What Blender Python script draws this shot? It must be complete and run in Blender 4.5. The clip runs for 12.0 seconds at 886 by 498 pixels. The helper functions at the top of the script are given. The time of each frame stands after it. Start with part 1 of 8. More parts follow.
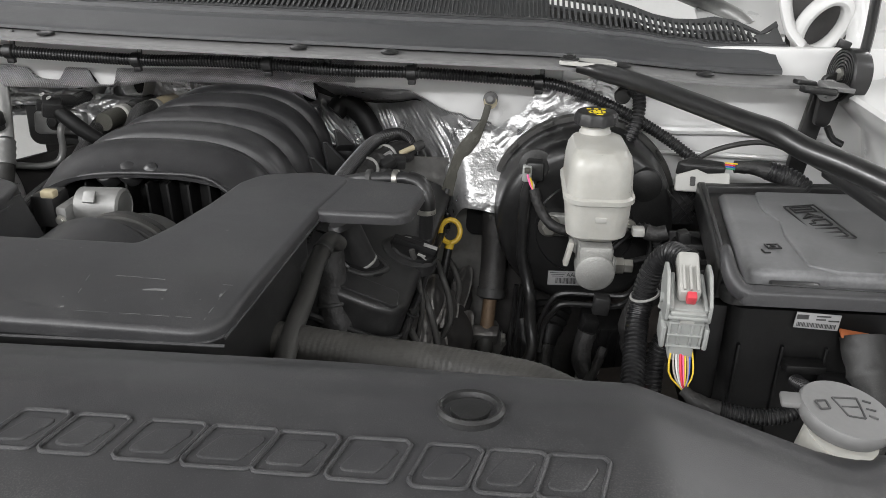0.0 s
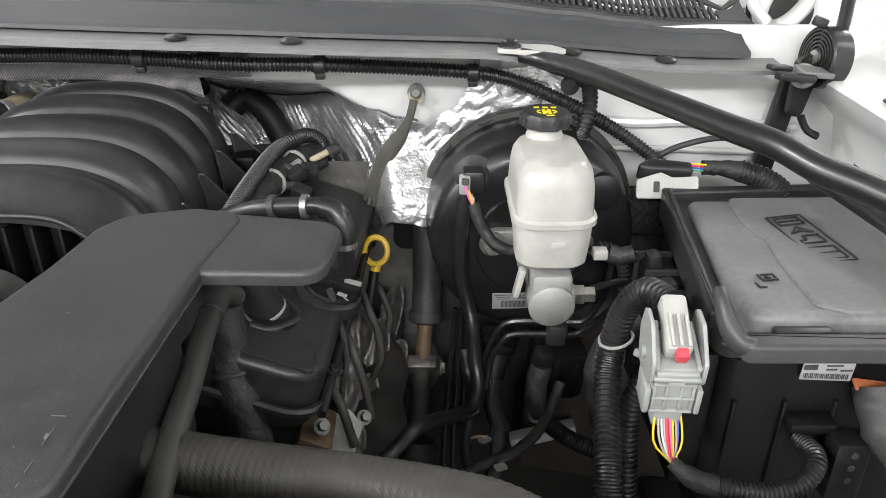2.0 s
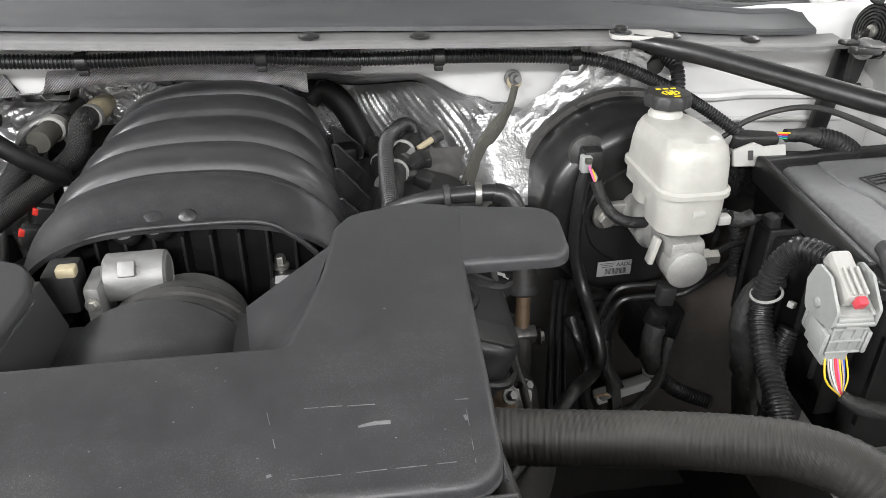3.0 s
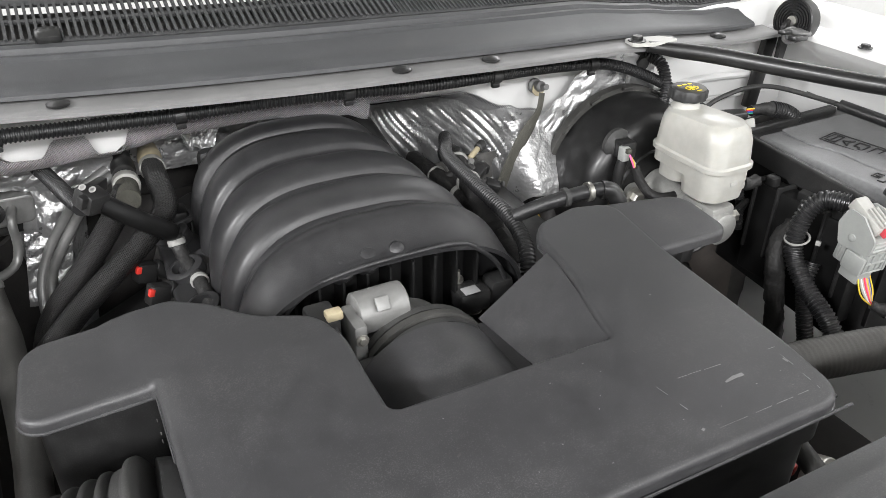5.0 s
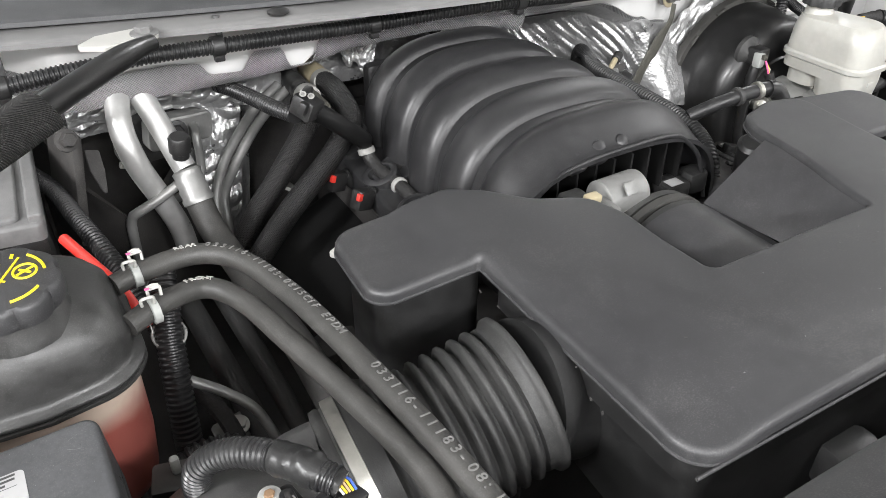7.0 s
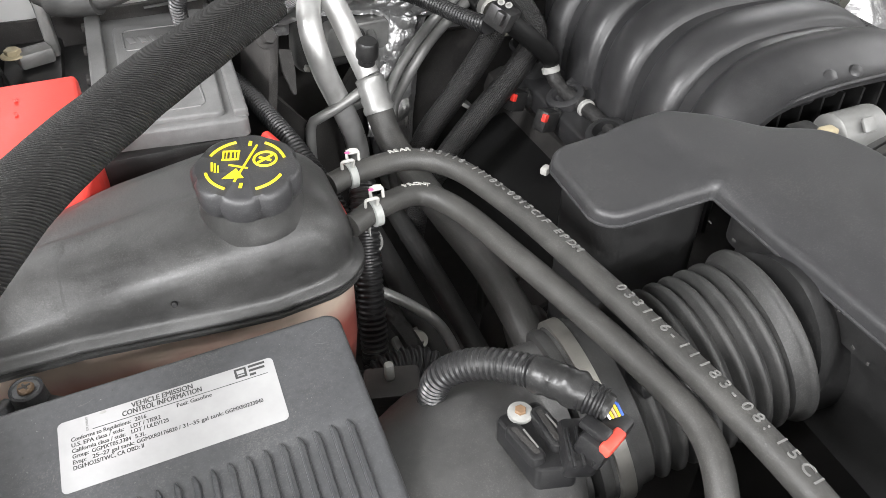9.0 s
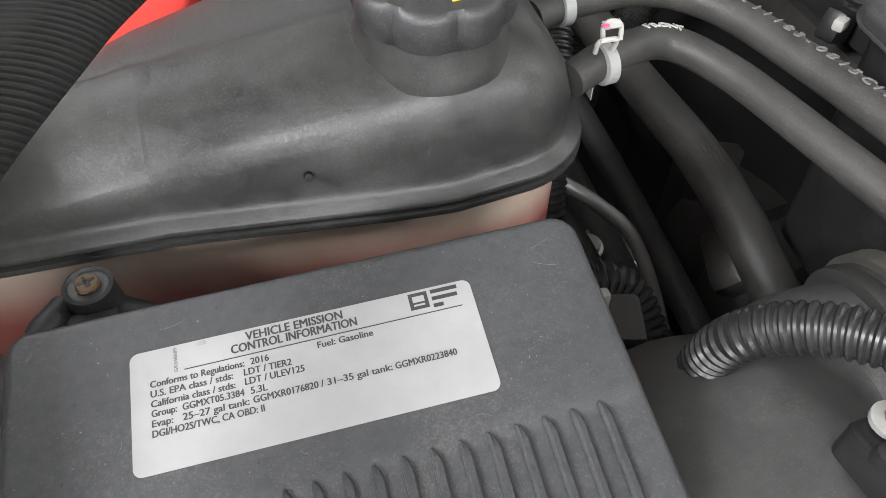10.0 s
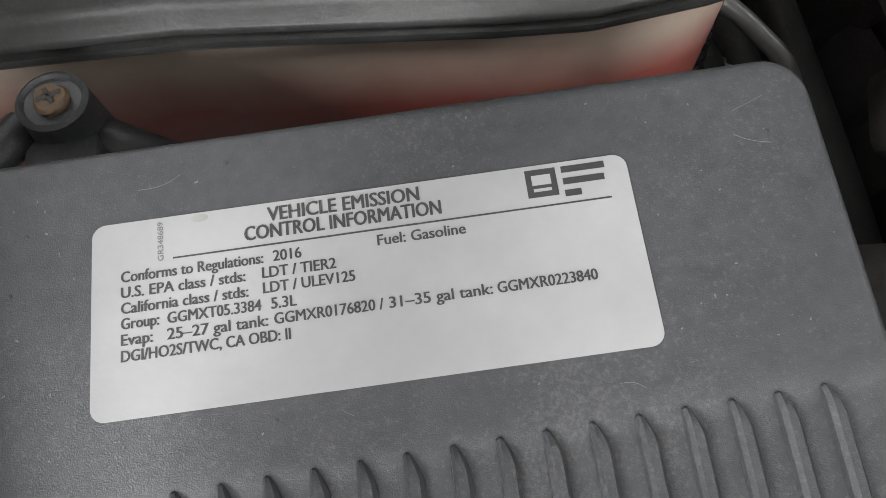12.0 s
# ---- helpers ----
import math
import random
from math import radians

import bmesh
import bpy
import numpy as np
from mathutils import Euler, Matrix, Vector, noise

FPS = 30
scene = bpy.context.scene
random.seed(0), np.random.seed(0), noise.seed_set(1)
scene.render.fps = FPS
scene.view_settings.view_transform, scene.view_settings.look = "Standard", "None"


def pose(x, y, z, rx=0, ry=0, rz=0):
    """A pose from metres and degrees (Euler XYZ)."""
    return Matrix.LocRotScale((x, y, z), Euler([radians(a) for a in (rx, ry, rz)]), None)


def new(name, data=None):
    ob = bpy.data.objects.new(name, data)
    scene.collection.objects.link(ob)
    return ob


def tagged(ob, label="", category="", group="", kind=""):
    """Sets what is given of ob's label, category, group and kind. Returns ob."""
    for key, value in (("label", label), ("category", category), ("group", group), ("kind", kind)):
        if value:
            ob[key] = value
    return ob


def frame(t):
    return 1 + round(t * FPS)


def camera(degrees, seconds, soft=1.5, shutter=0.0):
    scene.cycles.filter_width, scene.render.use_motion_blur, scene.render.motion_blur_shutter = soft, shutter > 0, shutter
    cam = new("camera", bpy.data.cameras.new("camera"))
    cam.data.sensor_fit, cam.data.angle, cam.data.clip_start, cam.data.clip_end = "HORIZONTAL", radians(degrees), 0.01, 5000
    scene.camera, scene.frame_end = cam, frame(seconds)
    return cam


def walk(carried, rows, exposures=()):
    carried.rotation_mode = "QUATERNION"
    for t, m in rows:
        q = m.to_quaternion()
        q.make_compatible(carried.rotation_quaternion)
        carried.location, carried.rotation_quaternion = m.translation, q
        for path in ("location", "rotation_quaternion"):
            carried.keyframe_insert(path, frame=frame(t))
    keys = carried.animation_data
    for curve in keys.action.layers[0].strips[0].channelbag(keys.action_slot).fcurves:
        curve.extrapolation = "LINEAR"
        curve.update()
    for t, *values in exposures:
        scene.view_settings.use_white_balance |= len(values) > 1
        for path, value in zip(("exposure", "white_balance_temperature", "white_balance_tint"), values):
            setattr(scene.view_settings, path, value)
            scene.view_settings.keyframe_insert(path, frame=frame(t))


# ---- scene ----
# Camera: a hand-held move over an open engine bay.
cam = camera(60.8, 12.0, 0.45)
METRES, EYE, TILT, LEAN, TURN = 1.45, 1.4, -25.0, 0.0, 5.5
ROWS = [
    (0.0, 0.0, 0.0, 0.0, 0.0, 0.0, -0.0),
    (0.5, 0.0178, 0.0367, 0.0088, -0.28, 0.11, 0.07),
    (1.0, 0.0436, 0.0741, 0.0176, -0.62, 0.04, 0.16),
    (1.5, 0.0459, 0.1004, 0.0318, -2.23, -0.6, 0.88),
    (2.0, 0.0011, 0.1032, 0.0444, -5.77, -2.86, 2.48),
    (2.5, -0.0936, 0.1028, 0.0556, -9.88, -4.82, 4.39),
    (3.0, -0.1627, 0.0974, 0.0644, -13.31, -5.56, 6.01),
    (5.0, -0.3939, 0.1212, 0.1237, -30.4, -9.54, 12.92),
    (5.5, -0.4493, 0.1377, 0.1289, -33.18, -11.49, 14.05),
    (6.0, -0.4966, 0.1555, 0.1281, -34.23, -12.88, 14.44),
    (6.5, -0.5343, 0.1738, 0.132, -34.31, -13.78, 14.5),
    (8.5, -0.5776, 0.1885, 0.1375, -27.48, -15.35, 12.18),
    (9.0, -0.6007, 0.2273, 0.1333, -25.59, -17.01, 11.55),
    (9.5, -0.6116, 0.2827, 0.1281, -22.6, -19.59, 10.19),
    (10.0, -0.6095, 0.3401, 0.1075, -18.22, -24.56, 8.55),
    (10.5, -0.6072, 0.3678, 0.0982, -15.29, -30.45, 7.51),
    (11.0, -0.6044, 0.3889, 0.0924, -13.65, -34.73, 6.89),
    (11.5, -0.6045, 0.3969, 0.0885, -12.42, -37.5, 6.71),
    (12.0, -0.6048, 0.3976, 0.0898, -11.67, -38.74, 6.26),
]
walk(cam, [(t, pose(0, 0, EYE, TILT, LEAN, TURN) @ pose(METRES * x, METRES * y, METRES * z, 90 + pitch, roll, yaw)) for t, x, y, z, yaw, pitch, roll in ROWS],
     exposures=[(0.0, -0.12), (1.0, 0.22), (2.0, 0.38), (3.0, 0.42), (5.0, 0.36), (5.5, 0.34), (6.5, 0.48), (8.5, 0.54), (9.0, 0.60), (9.5, 0.54), (10.5, 0.02), (12.0, -0.05)])

# ---- light: a white photo bay with lamp panels in its ceiling ----
world = bpy.data.worlds.new("world")
scene.world = world
world.use_nodes = True
world.node_tree.nodes["Background"].inputs[0].default_value = (0.9, 0.95, 1.0, 1)
world.node_tree.nodes["Background"].inputs[1].default_value = 0.1


def lamp(name, x, y, z, sx, sy, watts, tint=(0.99, 0.985, 1.0)):
    data = bpy.data.lights.new(name, "AREA")
    data.shape, data.size, data.size_y, data.energy, data.color = "RECTANGLE", sx, sy, watts, tint
    ob = new(name, data)
    ob.matrix_world = pose(x, y, z)
    return ob


# None in view; the rear two are added to brighten wall and covers.
LAMPS = [(-3.0, -3.0, 215), (-0.4, -3.4, 190), (2.2, -3.2, 95), (3.3, 0.2, 38), (-3.9, -0.2, 225), (3.1, 3.4, 70), (-1.9, 3.0, 22)]
for lx, ly, watts in LAMPS:
    lamp("unseen_ceiling_lamp", lx, ly, 3.36, 1.5, 0.7, watts)


# ---- materials ----
def node(tree, kind, **values):
    n = tree.nodes.new(kind)
    for key, value in values.items():
        n.inputs[key.replace("_", " ")].default_value = value
    return n


def material(name, dark, light=None, rough=0.45, metal=0.0, grain=60.0, patch=9.0, bump=0.15, bump_scale=900.0, spread=0.12, coat=0.0, subsurface=0.0, weave=None, contrast=0.5, distance=0.0006, dust=0.0, cloth=0.0, twill=0, spec=0.5):
    """A surface with colour that varies in patches and in grain, varied gloss and fine relief. weave: (around, along) threads on swept tubes."""
    m = bpy.data.materials.new(name)
    m.use_nodes = True
    t = m.node_tree
    b = t.nodes["Principled BSDF"]
    light = light or tuple(min(1, c * 1.5 + 0.01) for c in dark)
    at = t.nodes.new("ShaderNodeTexCoord")
    big = node(t, "ShaderNodeTexNoise", Scale=patch, Detail=5.0, Roughness=0.6)
    small = node(t, "ShaderNodeTexNoise", Scale=grain, Detail=4.0, Roughness=0.65)
    fine = node(t, "ShaderNodeTexNoise", Scale=bump_scale, Detail=2.0)
    for n in (big, small, fine):
        t.links.new(at.outputs["Object"], n.inputs["Vector"])
    mix = t.nodes.new("ShaderNodeMath")
    mix.operation = "MULTIPLY_ADD"
    mix.inputs[1].default_value = 0.55
    t.links.new(big.outputs["Fac"], mix.inputs[0])
    half = t.nodes.new("ShaderNodeMath")
    half.operation = "MULTIPLY"
    half.inputs[1].default_value = 0.45
    t.links.new(small.outputs["Fac"], half.inputs[0])
    t.links.new(half.outputs[0], mix.inputs[2])
    ramp = t.nodes.new("ShaderNodeValToRGB")
    ramp.color_ramp.elements[0].position, ramp.color_ramp.elements[1].position = 0.5 - contrast * 0.35, 0.5 + contrast * 0.45
    ramp.color_ramp.elements[0].color, ramp.color_ramp.elements[1].color = (*dark, 1), (*light, 1)
    t.links.new(mix.outputs[0], ramp.inputs[0])
    t.links.new(ramp.outputs[0], b.inputs["Base Color"])
    if dust:
        specks = node(t, "ShaderNodeTexNoise", Scale=1100.0, Detail=3.0, Roughness=0.7)
        smear = node(t, "ShaderNodeTexNoise", Scale=15.0, Detail=6.0, Roughness=0.75)
        for n in (specks, smear):
            t.links.new(at.outputs["Object"], n.inputs["Vector"])
        both = t.nodes.new("ShaderNodeMath"); both.operation = "MULTIPLY_ADD"; both.inputs[1].default_value = 0.6
        t.links.new(smear.outputs["Fac"], both.inputs[0]); t.links.new(specks.outputs["Fac"], both.inputs[2])
        cut = t.nodes.new("ShaderNodeMapRange")
        cut.inputs[1].default_value, cut.inputs[2].default_value, cut.inputs[3].default_value, cut.inputs[4].default_value = 0.84, 1.06, 0.0, dust
        t.links.new(both.outputs[0], cut.inputs[0])
        film = t.nodes.new("ShaderNodeMix"); film.data_type = "RGBA"
        film.inputs[7].default_value = (0.21, 0.205, 0.195, 1)
        t.links.new(cut.outputs[0], film.inputs[0]); t.links.new(ramp.outputs[0], film.inputs[6]); t.links.new(film.outputs[2], b.inputs["Base Color"])
    gloss = t.nodes.new("ShaderNodeMapRange")
    gloss.inputs[3].default_value, gloss.inputs[4].default_value = max(0.03, rough - spread), min(1, rough + spread)
    t.links.new(mix.outputs[0], gloss.inputs[0])
    gloss.inputs[1].default_value, gloss.inputs[2].default_value = 0.3, 0.7
    t.links.new(gloss.outputs[0], b.inputs["Roughness"])
    relief = t.nodes.new("ShaderNodeBump")
    relief.inputs["Strength"].default_value, relief.inputs["Distance"].default_value = bump, distance
    height = fine.outputs["Fac"]
    if weave:
        around, along = weave
        sep = t.nodes.new("ShaderNodeSeparateXYZ")
        t.links.new(at.outputs["UV"], sep.inputs[0])
        rows = []
        for sign in (1, -1)[:2 - twill]:
            a = t.nodes.new("ShaderNodeMath"); a.operation = "MULTIPLY"; a.inputs[1].default_value = around * 2 * math.pi
            c = t.nodes.new("ShaderNodeMath"); c.operation = "MULTIPLY_ADD"; c.inputs[1].default_value = sign * along * 2 * math.pi
            s = t.nodes.new("ShaderNodeMath"); s.operation = "SINE"
            t.links.new(sep.outputs[0], a.inputs[0]); t.links.new(sep.outputs[1], c.inputs[0]); t.links.new(a.outputs[0], c.inputs[2]); t.links.new(c.outputs[0], s.inputs[0])
            rows.append(s)
        top = t.nodes.new("ShaderNodeMath"); top.operation = "MAXIMUM"
        t.links.new(rows[0].outputs[0], top.inputs[0]); t.links.new(rows[-1].outputs[0], top.inputs[1])
        height = top.outputs[0]
        # valleys between threads or ridges get their shade in the base colour
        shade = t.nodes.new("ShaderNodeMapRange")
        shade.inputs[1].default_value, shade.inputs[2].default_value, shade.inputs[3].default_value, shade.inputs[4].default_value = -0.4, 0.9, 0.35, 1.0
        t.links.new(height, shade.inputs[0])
        shaded_colour = t.nodes.new("ShaderNodeVectorMath"); shaded_colour.operation = "SCALE"
        t.links.new(ramp.outputs[0], shaded_colour.inputs[0]); t.links.new(shade.outputs[0], shaded_colour.inputs["Scale"])
        t.links.new(shaded_colour.outputs[0], b.inputs["Base Color"])
    if cloth:
        axes = t.nodes.new("ShaderNodeSeparateXYZ")
        t.links.new(at.outputs["Object"], axes.inputs[0])
        waves = []
        for k in (0, 2):
            a = t.nodes.new("ShaderNodeMath"); a.operation = "MULTIPLY"; a.inputs[1].default_value = cloth * 2 * math.pi
            s = t.nodes.new("ShaderNodeMath"); s.operation = "SINE"
            t.links.new(axes.outputs[k], a.inputs[0]); t.links.new(a.outputs[0], s.inputs[0])
            waves.append(s)
        grid = t.nodes.new("ShaderNodeMath"); grid.operation = "MULTIPLY"
        t.links.new(waves[0].outputs[0], grid.inputs[0]); t.links.new(waves[1].outputs[0], grid.inputs[1])
        height = grid.outputs[0]
        # cloth hollows shaded and crests lightened in the base colour too
        shade = t.nodes.new("ShaderNodeMapRange")
        shade.inputs[1].default_value, shade.inputs[2].default_value, shade.inputs[3].default_value, shade.inputs[4].default_value = -0.7, 0.7, 0.6, 1.15
        t.links.new(height, shade.inputs[0])
        shaded_colour = t.nodes.new("ShaderNodeVectorMath"); shaded_colour.operation = "SCALE"
        t.links.new(ramp.outputs[0], shaded_colour.inputs[0]); t.links.new(shade.outputs[0], shaded_colour.inputs["Scale"])
        t.links.new(shaded_colour.outputs[0], b.inputs["Base Color"])
    t.links.new(height, relief.inputs["Height"])
    t.links.new(relief.outputs[0], b.inputs["Normal"])
    b.inputs["Metallic"].default_value = metal
    b.inputs["Specular IOR Level"].default_value = spec
    b.inputs["Coat Weight"].default_value = coat
    b.inputs["Coat Roughness"].default_value = 0.08
    if subsurface:
        b.inputs["Subsurface Weight"].default_value = subsurface
        b.inputs["Subsurface Radius"].default_value = (0.02, 0.018, 0.016)
    return m


M = {
    "cover": material("satin_black_plastic", (0.030, 0.030, 0.0315), (0.050, 0.050, 0.052), 0.44, patch=9, grain=60, bump=0.14, bump_scale=1500, contrast=0.75, spread=0.10, dust=0.24),
    "manifold": material("moulded_nylon", (0.016, 0.016, 0.017), (0.034, 0.034, 0.035), 0.41, patch=12, grain=80, bump=0.16, bump_scale=1300, dust=0.09),
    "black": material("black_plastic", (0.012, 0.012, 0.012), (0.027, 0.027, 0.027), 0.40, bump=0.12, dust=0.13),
    # jet also blackens hollows of the manifold and rocker cover, for their shade
    "jet": material("clean_black_plastic_and_shade", (0.0035, 0.0035, 0.0035), (0.009, 0.009, 0.009), 0.52, bump=0.1, spec=0.28),
    # deep also colours slots and holes, dark for the shade inside
    "deep": material("sooty_metal_and_shade", (0.018, 0.017, 0.017), (0.050, 0.047, 0.044), 0.6, bump=0.3, bump_scale=200, dust=0.2),
    "rubber": material("black_rubber", (0.022, 0.022, 0.022), (0.05, 0.05, 0.048), 0.6, bump=0.2, bump_scale=700, patch=20, dust=0.16),
    "hose": material("dusty_rubber_hose", (0.024, 0.024, 0.023), (0.068, 0.066, 0.061), 0.55, bump=0.2, bump_scale=700, patch=25, contrast=0.8, dust=0.16),
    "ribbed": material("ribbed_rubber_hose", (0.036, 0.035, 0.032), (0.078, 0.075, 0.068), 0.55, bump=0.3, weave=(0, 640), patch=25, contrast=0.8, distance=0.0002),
    "conduit": material("split_conduit", (0.010, 0.010, 0.011), (0.026, 0.026, 0.026), 0.36, bump=0.05, dust=0.09),
    "tape": material("cloth_tape", (0.010, 0.010, 0.010), (0.034, 0.033, 0.032), 0.6, bump=0.7, bump_scale=160, distance=0.002, dust=0.16),
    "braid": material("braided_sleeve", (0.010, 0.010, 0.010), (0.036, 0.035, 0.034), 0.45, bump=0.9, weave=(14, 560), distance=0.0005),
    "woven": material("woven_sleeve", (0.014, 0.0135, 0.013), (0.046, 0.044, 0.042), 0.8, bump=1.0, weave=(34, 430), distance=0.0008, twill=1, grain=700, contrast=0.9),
    "painted": material("black_painted_steel", (0.008, 0.008, 0.008), (0.017, 0.017, 0.017), 0.36, bump=0.05, spread=0.09, coat=0.10, dust=0.10),
    "white": material("white_body_paint", (0.62, 0.62, 0.61), (0.72, 0.72, 0.71), 0.35, bump=0.03, coat=0.35, patch=5, grain=30, contrast=0.9),
    "primer": material("grey_primer_steel", (0.10, 0.10, 0.10), (0.21, 0.21, 0.205), 0.5, bump=0.15, bump_scale=300, contrast=0.9, dust=0.16),
    "seal": material("weathered_cowl_plastic", (0.030, 0.031, 0.033), (0.056, 0.058, 0.060), 0.55, bump=0.2, bump_scale=700, patch=6, dust=0.16),
    "grille": material("grey_cowl_grille", (0.032, 0.033, 0.034), (0.06, 0.061, 0.062), 0.6, bump=0.2, bump_scale=900, dust=0.16),
    "foil": material("crinkled_foil", (0.36, 0.36, 0.36), (0.64, 0.64, 0.64), 0.32, 0.72, bump=0.5, bump_scale=300, distance=0.0018, spread=0.1, grain=60, patch=22),
    "liner": material("brown_plastic_liner", (0.042, 0.036, 0.032), (0.085, 0.070, 0.060), 0.6, bump=0.3, bump_scale=300, patch=14, dust=0.12),
    "dull": material("dull_pressed_steel", (0.13, 0.128, 0.122), (0.25, 0.245, 0.235), 0.42, 0.35, bump=0.3, bump_scale=220, patch=16, dust=0.15),
    "fuse_lid": material("dusty_fuse_lid", (0.080, 0.081, 0.083), (0.24, 0.242, 0.245), 0.46, patch=20, grain=160, bump=0.3, bump_scale=1400, contrast=0.8, dust=0.24),
    "faint": material("worn_hose_print", (0.09, 0.09, 0.086), (0.24, 0.238, 0.23), 0.6, bump=0.0, patch=260, contrast=0.9),
    "fabric": material("foil_faced_mat", (0.26, 0.26, 0.26), (0.62, 0.62, 0.62), 0.36, 0.6, grain=260, patch=40, bump=0.9, cloth=360.0, distance=0.0008, contrast=0.8),
    "alu": material("bare_aluminium", (0.21, 0.21, 0.205), (0.36, 0.36, 0.35), 0.42, 0.5, bump=0.1, bump_scale=300),
    "loop_alu": material("polished_aluminium_pipe", (0.40, 0.40, 0.39), (0.62, 0.62, 0.61), 0.36, 0.5, bump=0.1, bump_scale=300, patch=20),
    "cast": material("cast_aluminium", (0.18, 0.18, 0.176), (0.31, 0.31, 0.30), 0.5, 0.55, bump=0.35, bump_scale=1100, distance=0.0005, dust=0.2),
    "alloy": material("pale_cast_alloy", (0.27, 0.27, 0.255), (0.42, 0.42, 0.40), 0.5, 0.35, bump=0.6, bump_scale=700, distance=0.001, dust=0.16),
    "steel": material("zinc_steel", (0.35, 0.34, 0.31), (0.55, 0.54, 0.50), 0.38, 0.9, bump=0.2),
    "shield": material("stamped_heat_shield", (0.13, 0.126, 0.12), (0.29, 0.28, 0.27), 0.42, 0.8, bump=0.6, bump_scale=90, distance=0.003),
    "rust": material("rusted_steel", (0.16, 0.09, 0.05), (0.36, 0.24, 0.14), 0.75, 0.2, bump=0.6, bump_scale=250, patch=40),
    "shaft_rust": material("brown_rusted_shaft", (0.07, 0.045, 0.028), (0.22, 0.15, 0.09), 0.6, 0.3, bump=0.6, bump_scale=250, patch=60, grain=200, contrast=0.9),
    "brass": material("tan_fitting", (0.34, 0.29, 0.18), (0.50, 0.44, 0.31), 0.45, 0.0, bump=0.15),
    "milky": material("milky_polyethylene", (0.34, 0.335, 0.305), (0.54, 0.535, 0.50), 0.36, bump=0.1, subsurface=0.5, patch=14, contrast=0.8),
    "connector": material("grey_connector", (0.28, 0.29, 0.28), (0.40, 0.41, 0.39), 0.45, bump=0.1, patch=30, contrast=0.8, dust=0.1),
    "ivory": material("white_connector", (0.38, 0.38, 0.355), (0.50, 0.49, 0.465), 0.42, bump=0.08),
    "paper": material("white_label", (0.29, 0.29, 0.29), (0.37, 0.37, 0.37), 0.42, bump=0.03, patch=14),
    "ink": material("label_ink", (0.035, 0.035, 0.035), (0.06, 0.06, 0.06), 0.5, bump=0),
    "print": material("pale_print", (0.22, 0.22, 0.21), (0.40, 0.40, 0.38), 0.6, bump=0.0, patch=300, contrast=0.9),
    "scuff": material("scuff_mark", (0.07, 0.07, 0.07), (0.26, 0.26, 0.26), 0.6, bump=0.0, patch=220, contrast=0.9),
    "smudge": material("dried_splash", (0.045, 0.044, 0.042), (0.075, 0.073, 0.070), 0.6, bump=0.0, patch=300),
    "yellow": material("yellow_print", (0.80, 0.62, 0.02), (0.88, 0.70, 0.03), 0.5, bump=0),
    "amber": material("yellow_plastic", (0.62, 0.40, 0.03), (0.74, 0.50, 0.05), 0.4, bump=0.05),
    "red": material("red_plastic", (0.62, 0.035, 0.025), (0.74, 0.06, 0.045), 0.4, bump=0.06),
    "strap": material("olive_grey_braid", (0.045, 0.044, 0.036), (0.10, 0.097, 0.080), 0.6, bump=0.8, bump_scale=900, distance=0.001),
    "tag": material("orange_red_lock", (0.72, 0.075, 0.055), (0.80, 0.11, 0.075), 0.4, bump=0),
    "lock_red": material("pinkish_red_lock", (0.60, 0.055, 0.075), (0.68, 0.085, 0.10), 0.4, bump=0),
    "orange": material("orange_seal", (0.40, 0.12, 0.045), (0.50, 0.17, 0.07), 0.5, bump=0),
    "glass": material("dark_windscreen", (0.16, 0.19, 0.20), (0.20, 0.23, 0.24), 0.05, bump=0.0, coat=0.5, spread=0.01),
    "wall": material("white_wall", (0.66, 0.66, 0.65), (0.72, 0.72, 0.71), 0.85, bump=0.05, patch=1),
    "concrete": material("sealed_concrete", (0.30, 0.30, 0.29), (0.42, 0.42, 0.41), 0.5, bump=0.1, patch=2, bump_scale=60),
    "filter": material("scuffed_grey_plastic", (0.027, 0.028, 0.030), (0.092, 0.094, 0.098), 0.36, patch=14, grain=300, bump=0.22, bump_scale=3600, contrast=0.9, dust=0.26),
    "dusty": material("dusty_black_lid", (0.10, 0.10, 0.10), (0.23, 0.23, 0.227), 0.5, patch=20, grain=120, bump=0.25, bump_scale=900, contrast=0.8, dust=0.28),
    "outlet": material("dusty_outlet_plastic", (0.040, 0.040, 0.040), (0.105, 0.104, 0.102), 0.42, patch=16, grain=120, bump=0.2, bump_scale=1800, contrast=0.9, dust=0.3),
    "tank": material("aged_black_plastic", (0.012, 0.012, 0.012), (0.080, 0.080, 0.078), 0.40, patch=16, grain=90, bump=0.2, bump_scale=500, spread=0.14, contrast=0.8, dust=0.16),
}
for key, colour in (("wire_red", (0.65, 0.03, 0.06)), ("wire_yellow", (0.72, 0.5, 0.03)), ("wire_grey", (0.35, 0.33, 0.3)), ("wire_blue", (0.05, 0.12, 0.5)), ("wire_tan", (0.45, 0.32, 0.2)), ("wire_white", (0.7, 0.7, 0.68)), ("wire_pink", (0.8, 0.15, 0.35)), ("wire_green", (0.05, 0.4, 0.2))):
    M[key] = material(key, colour, colour, 0.45, bump=0)


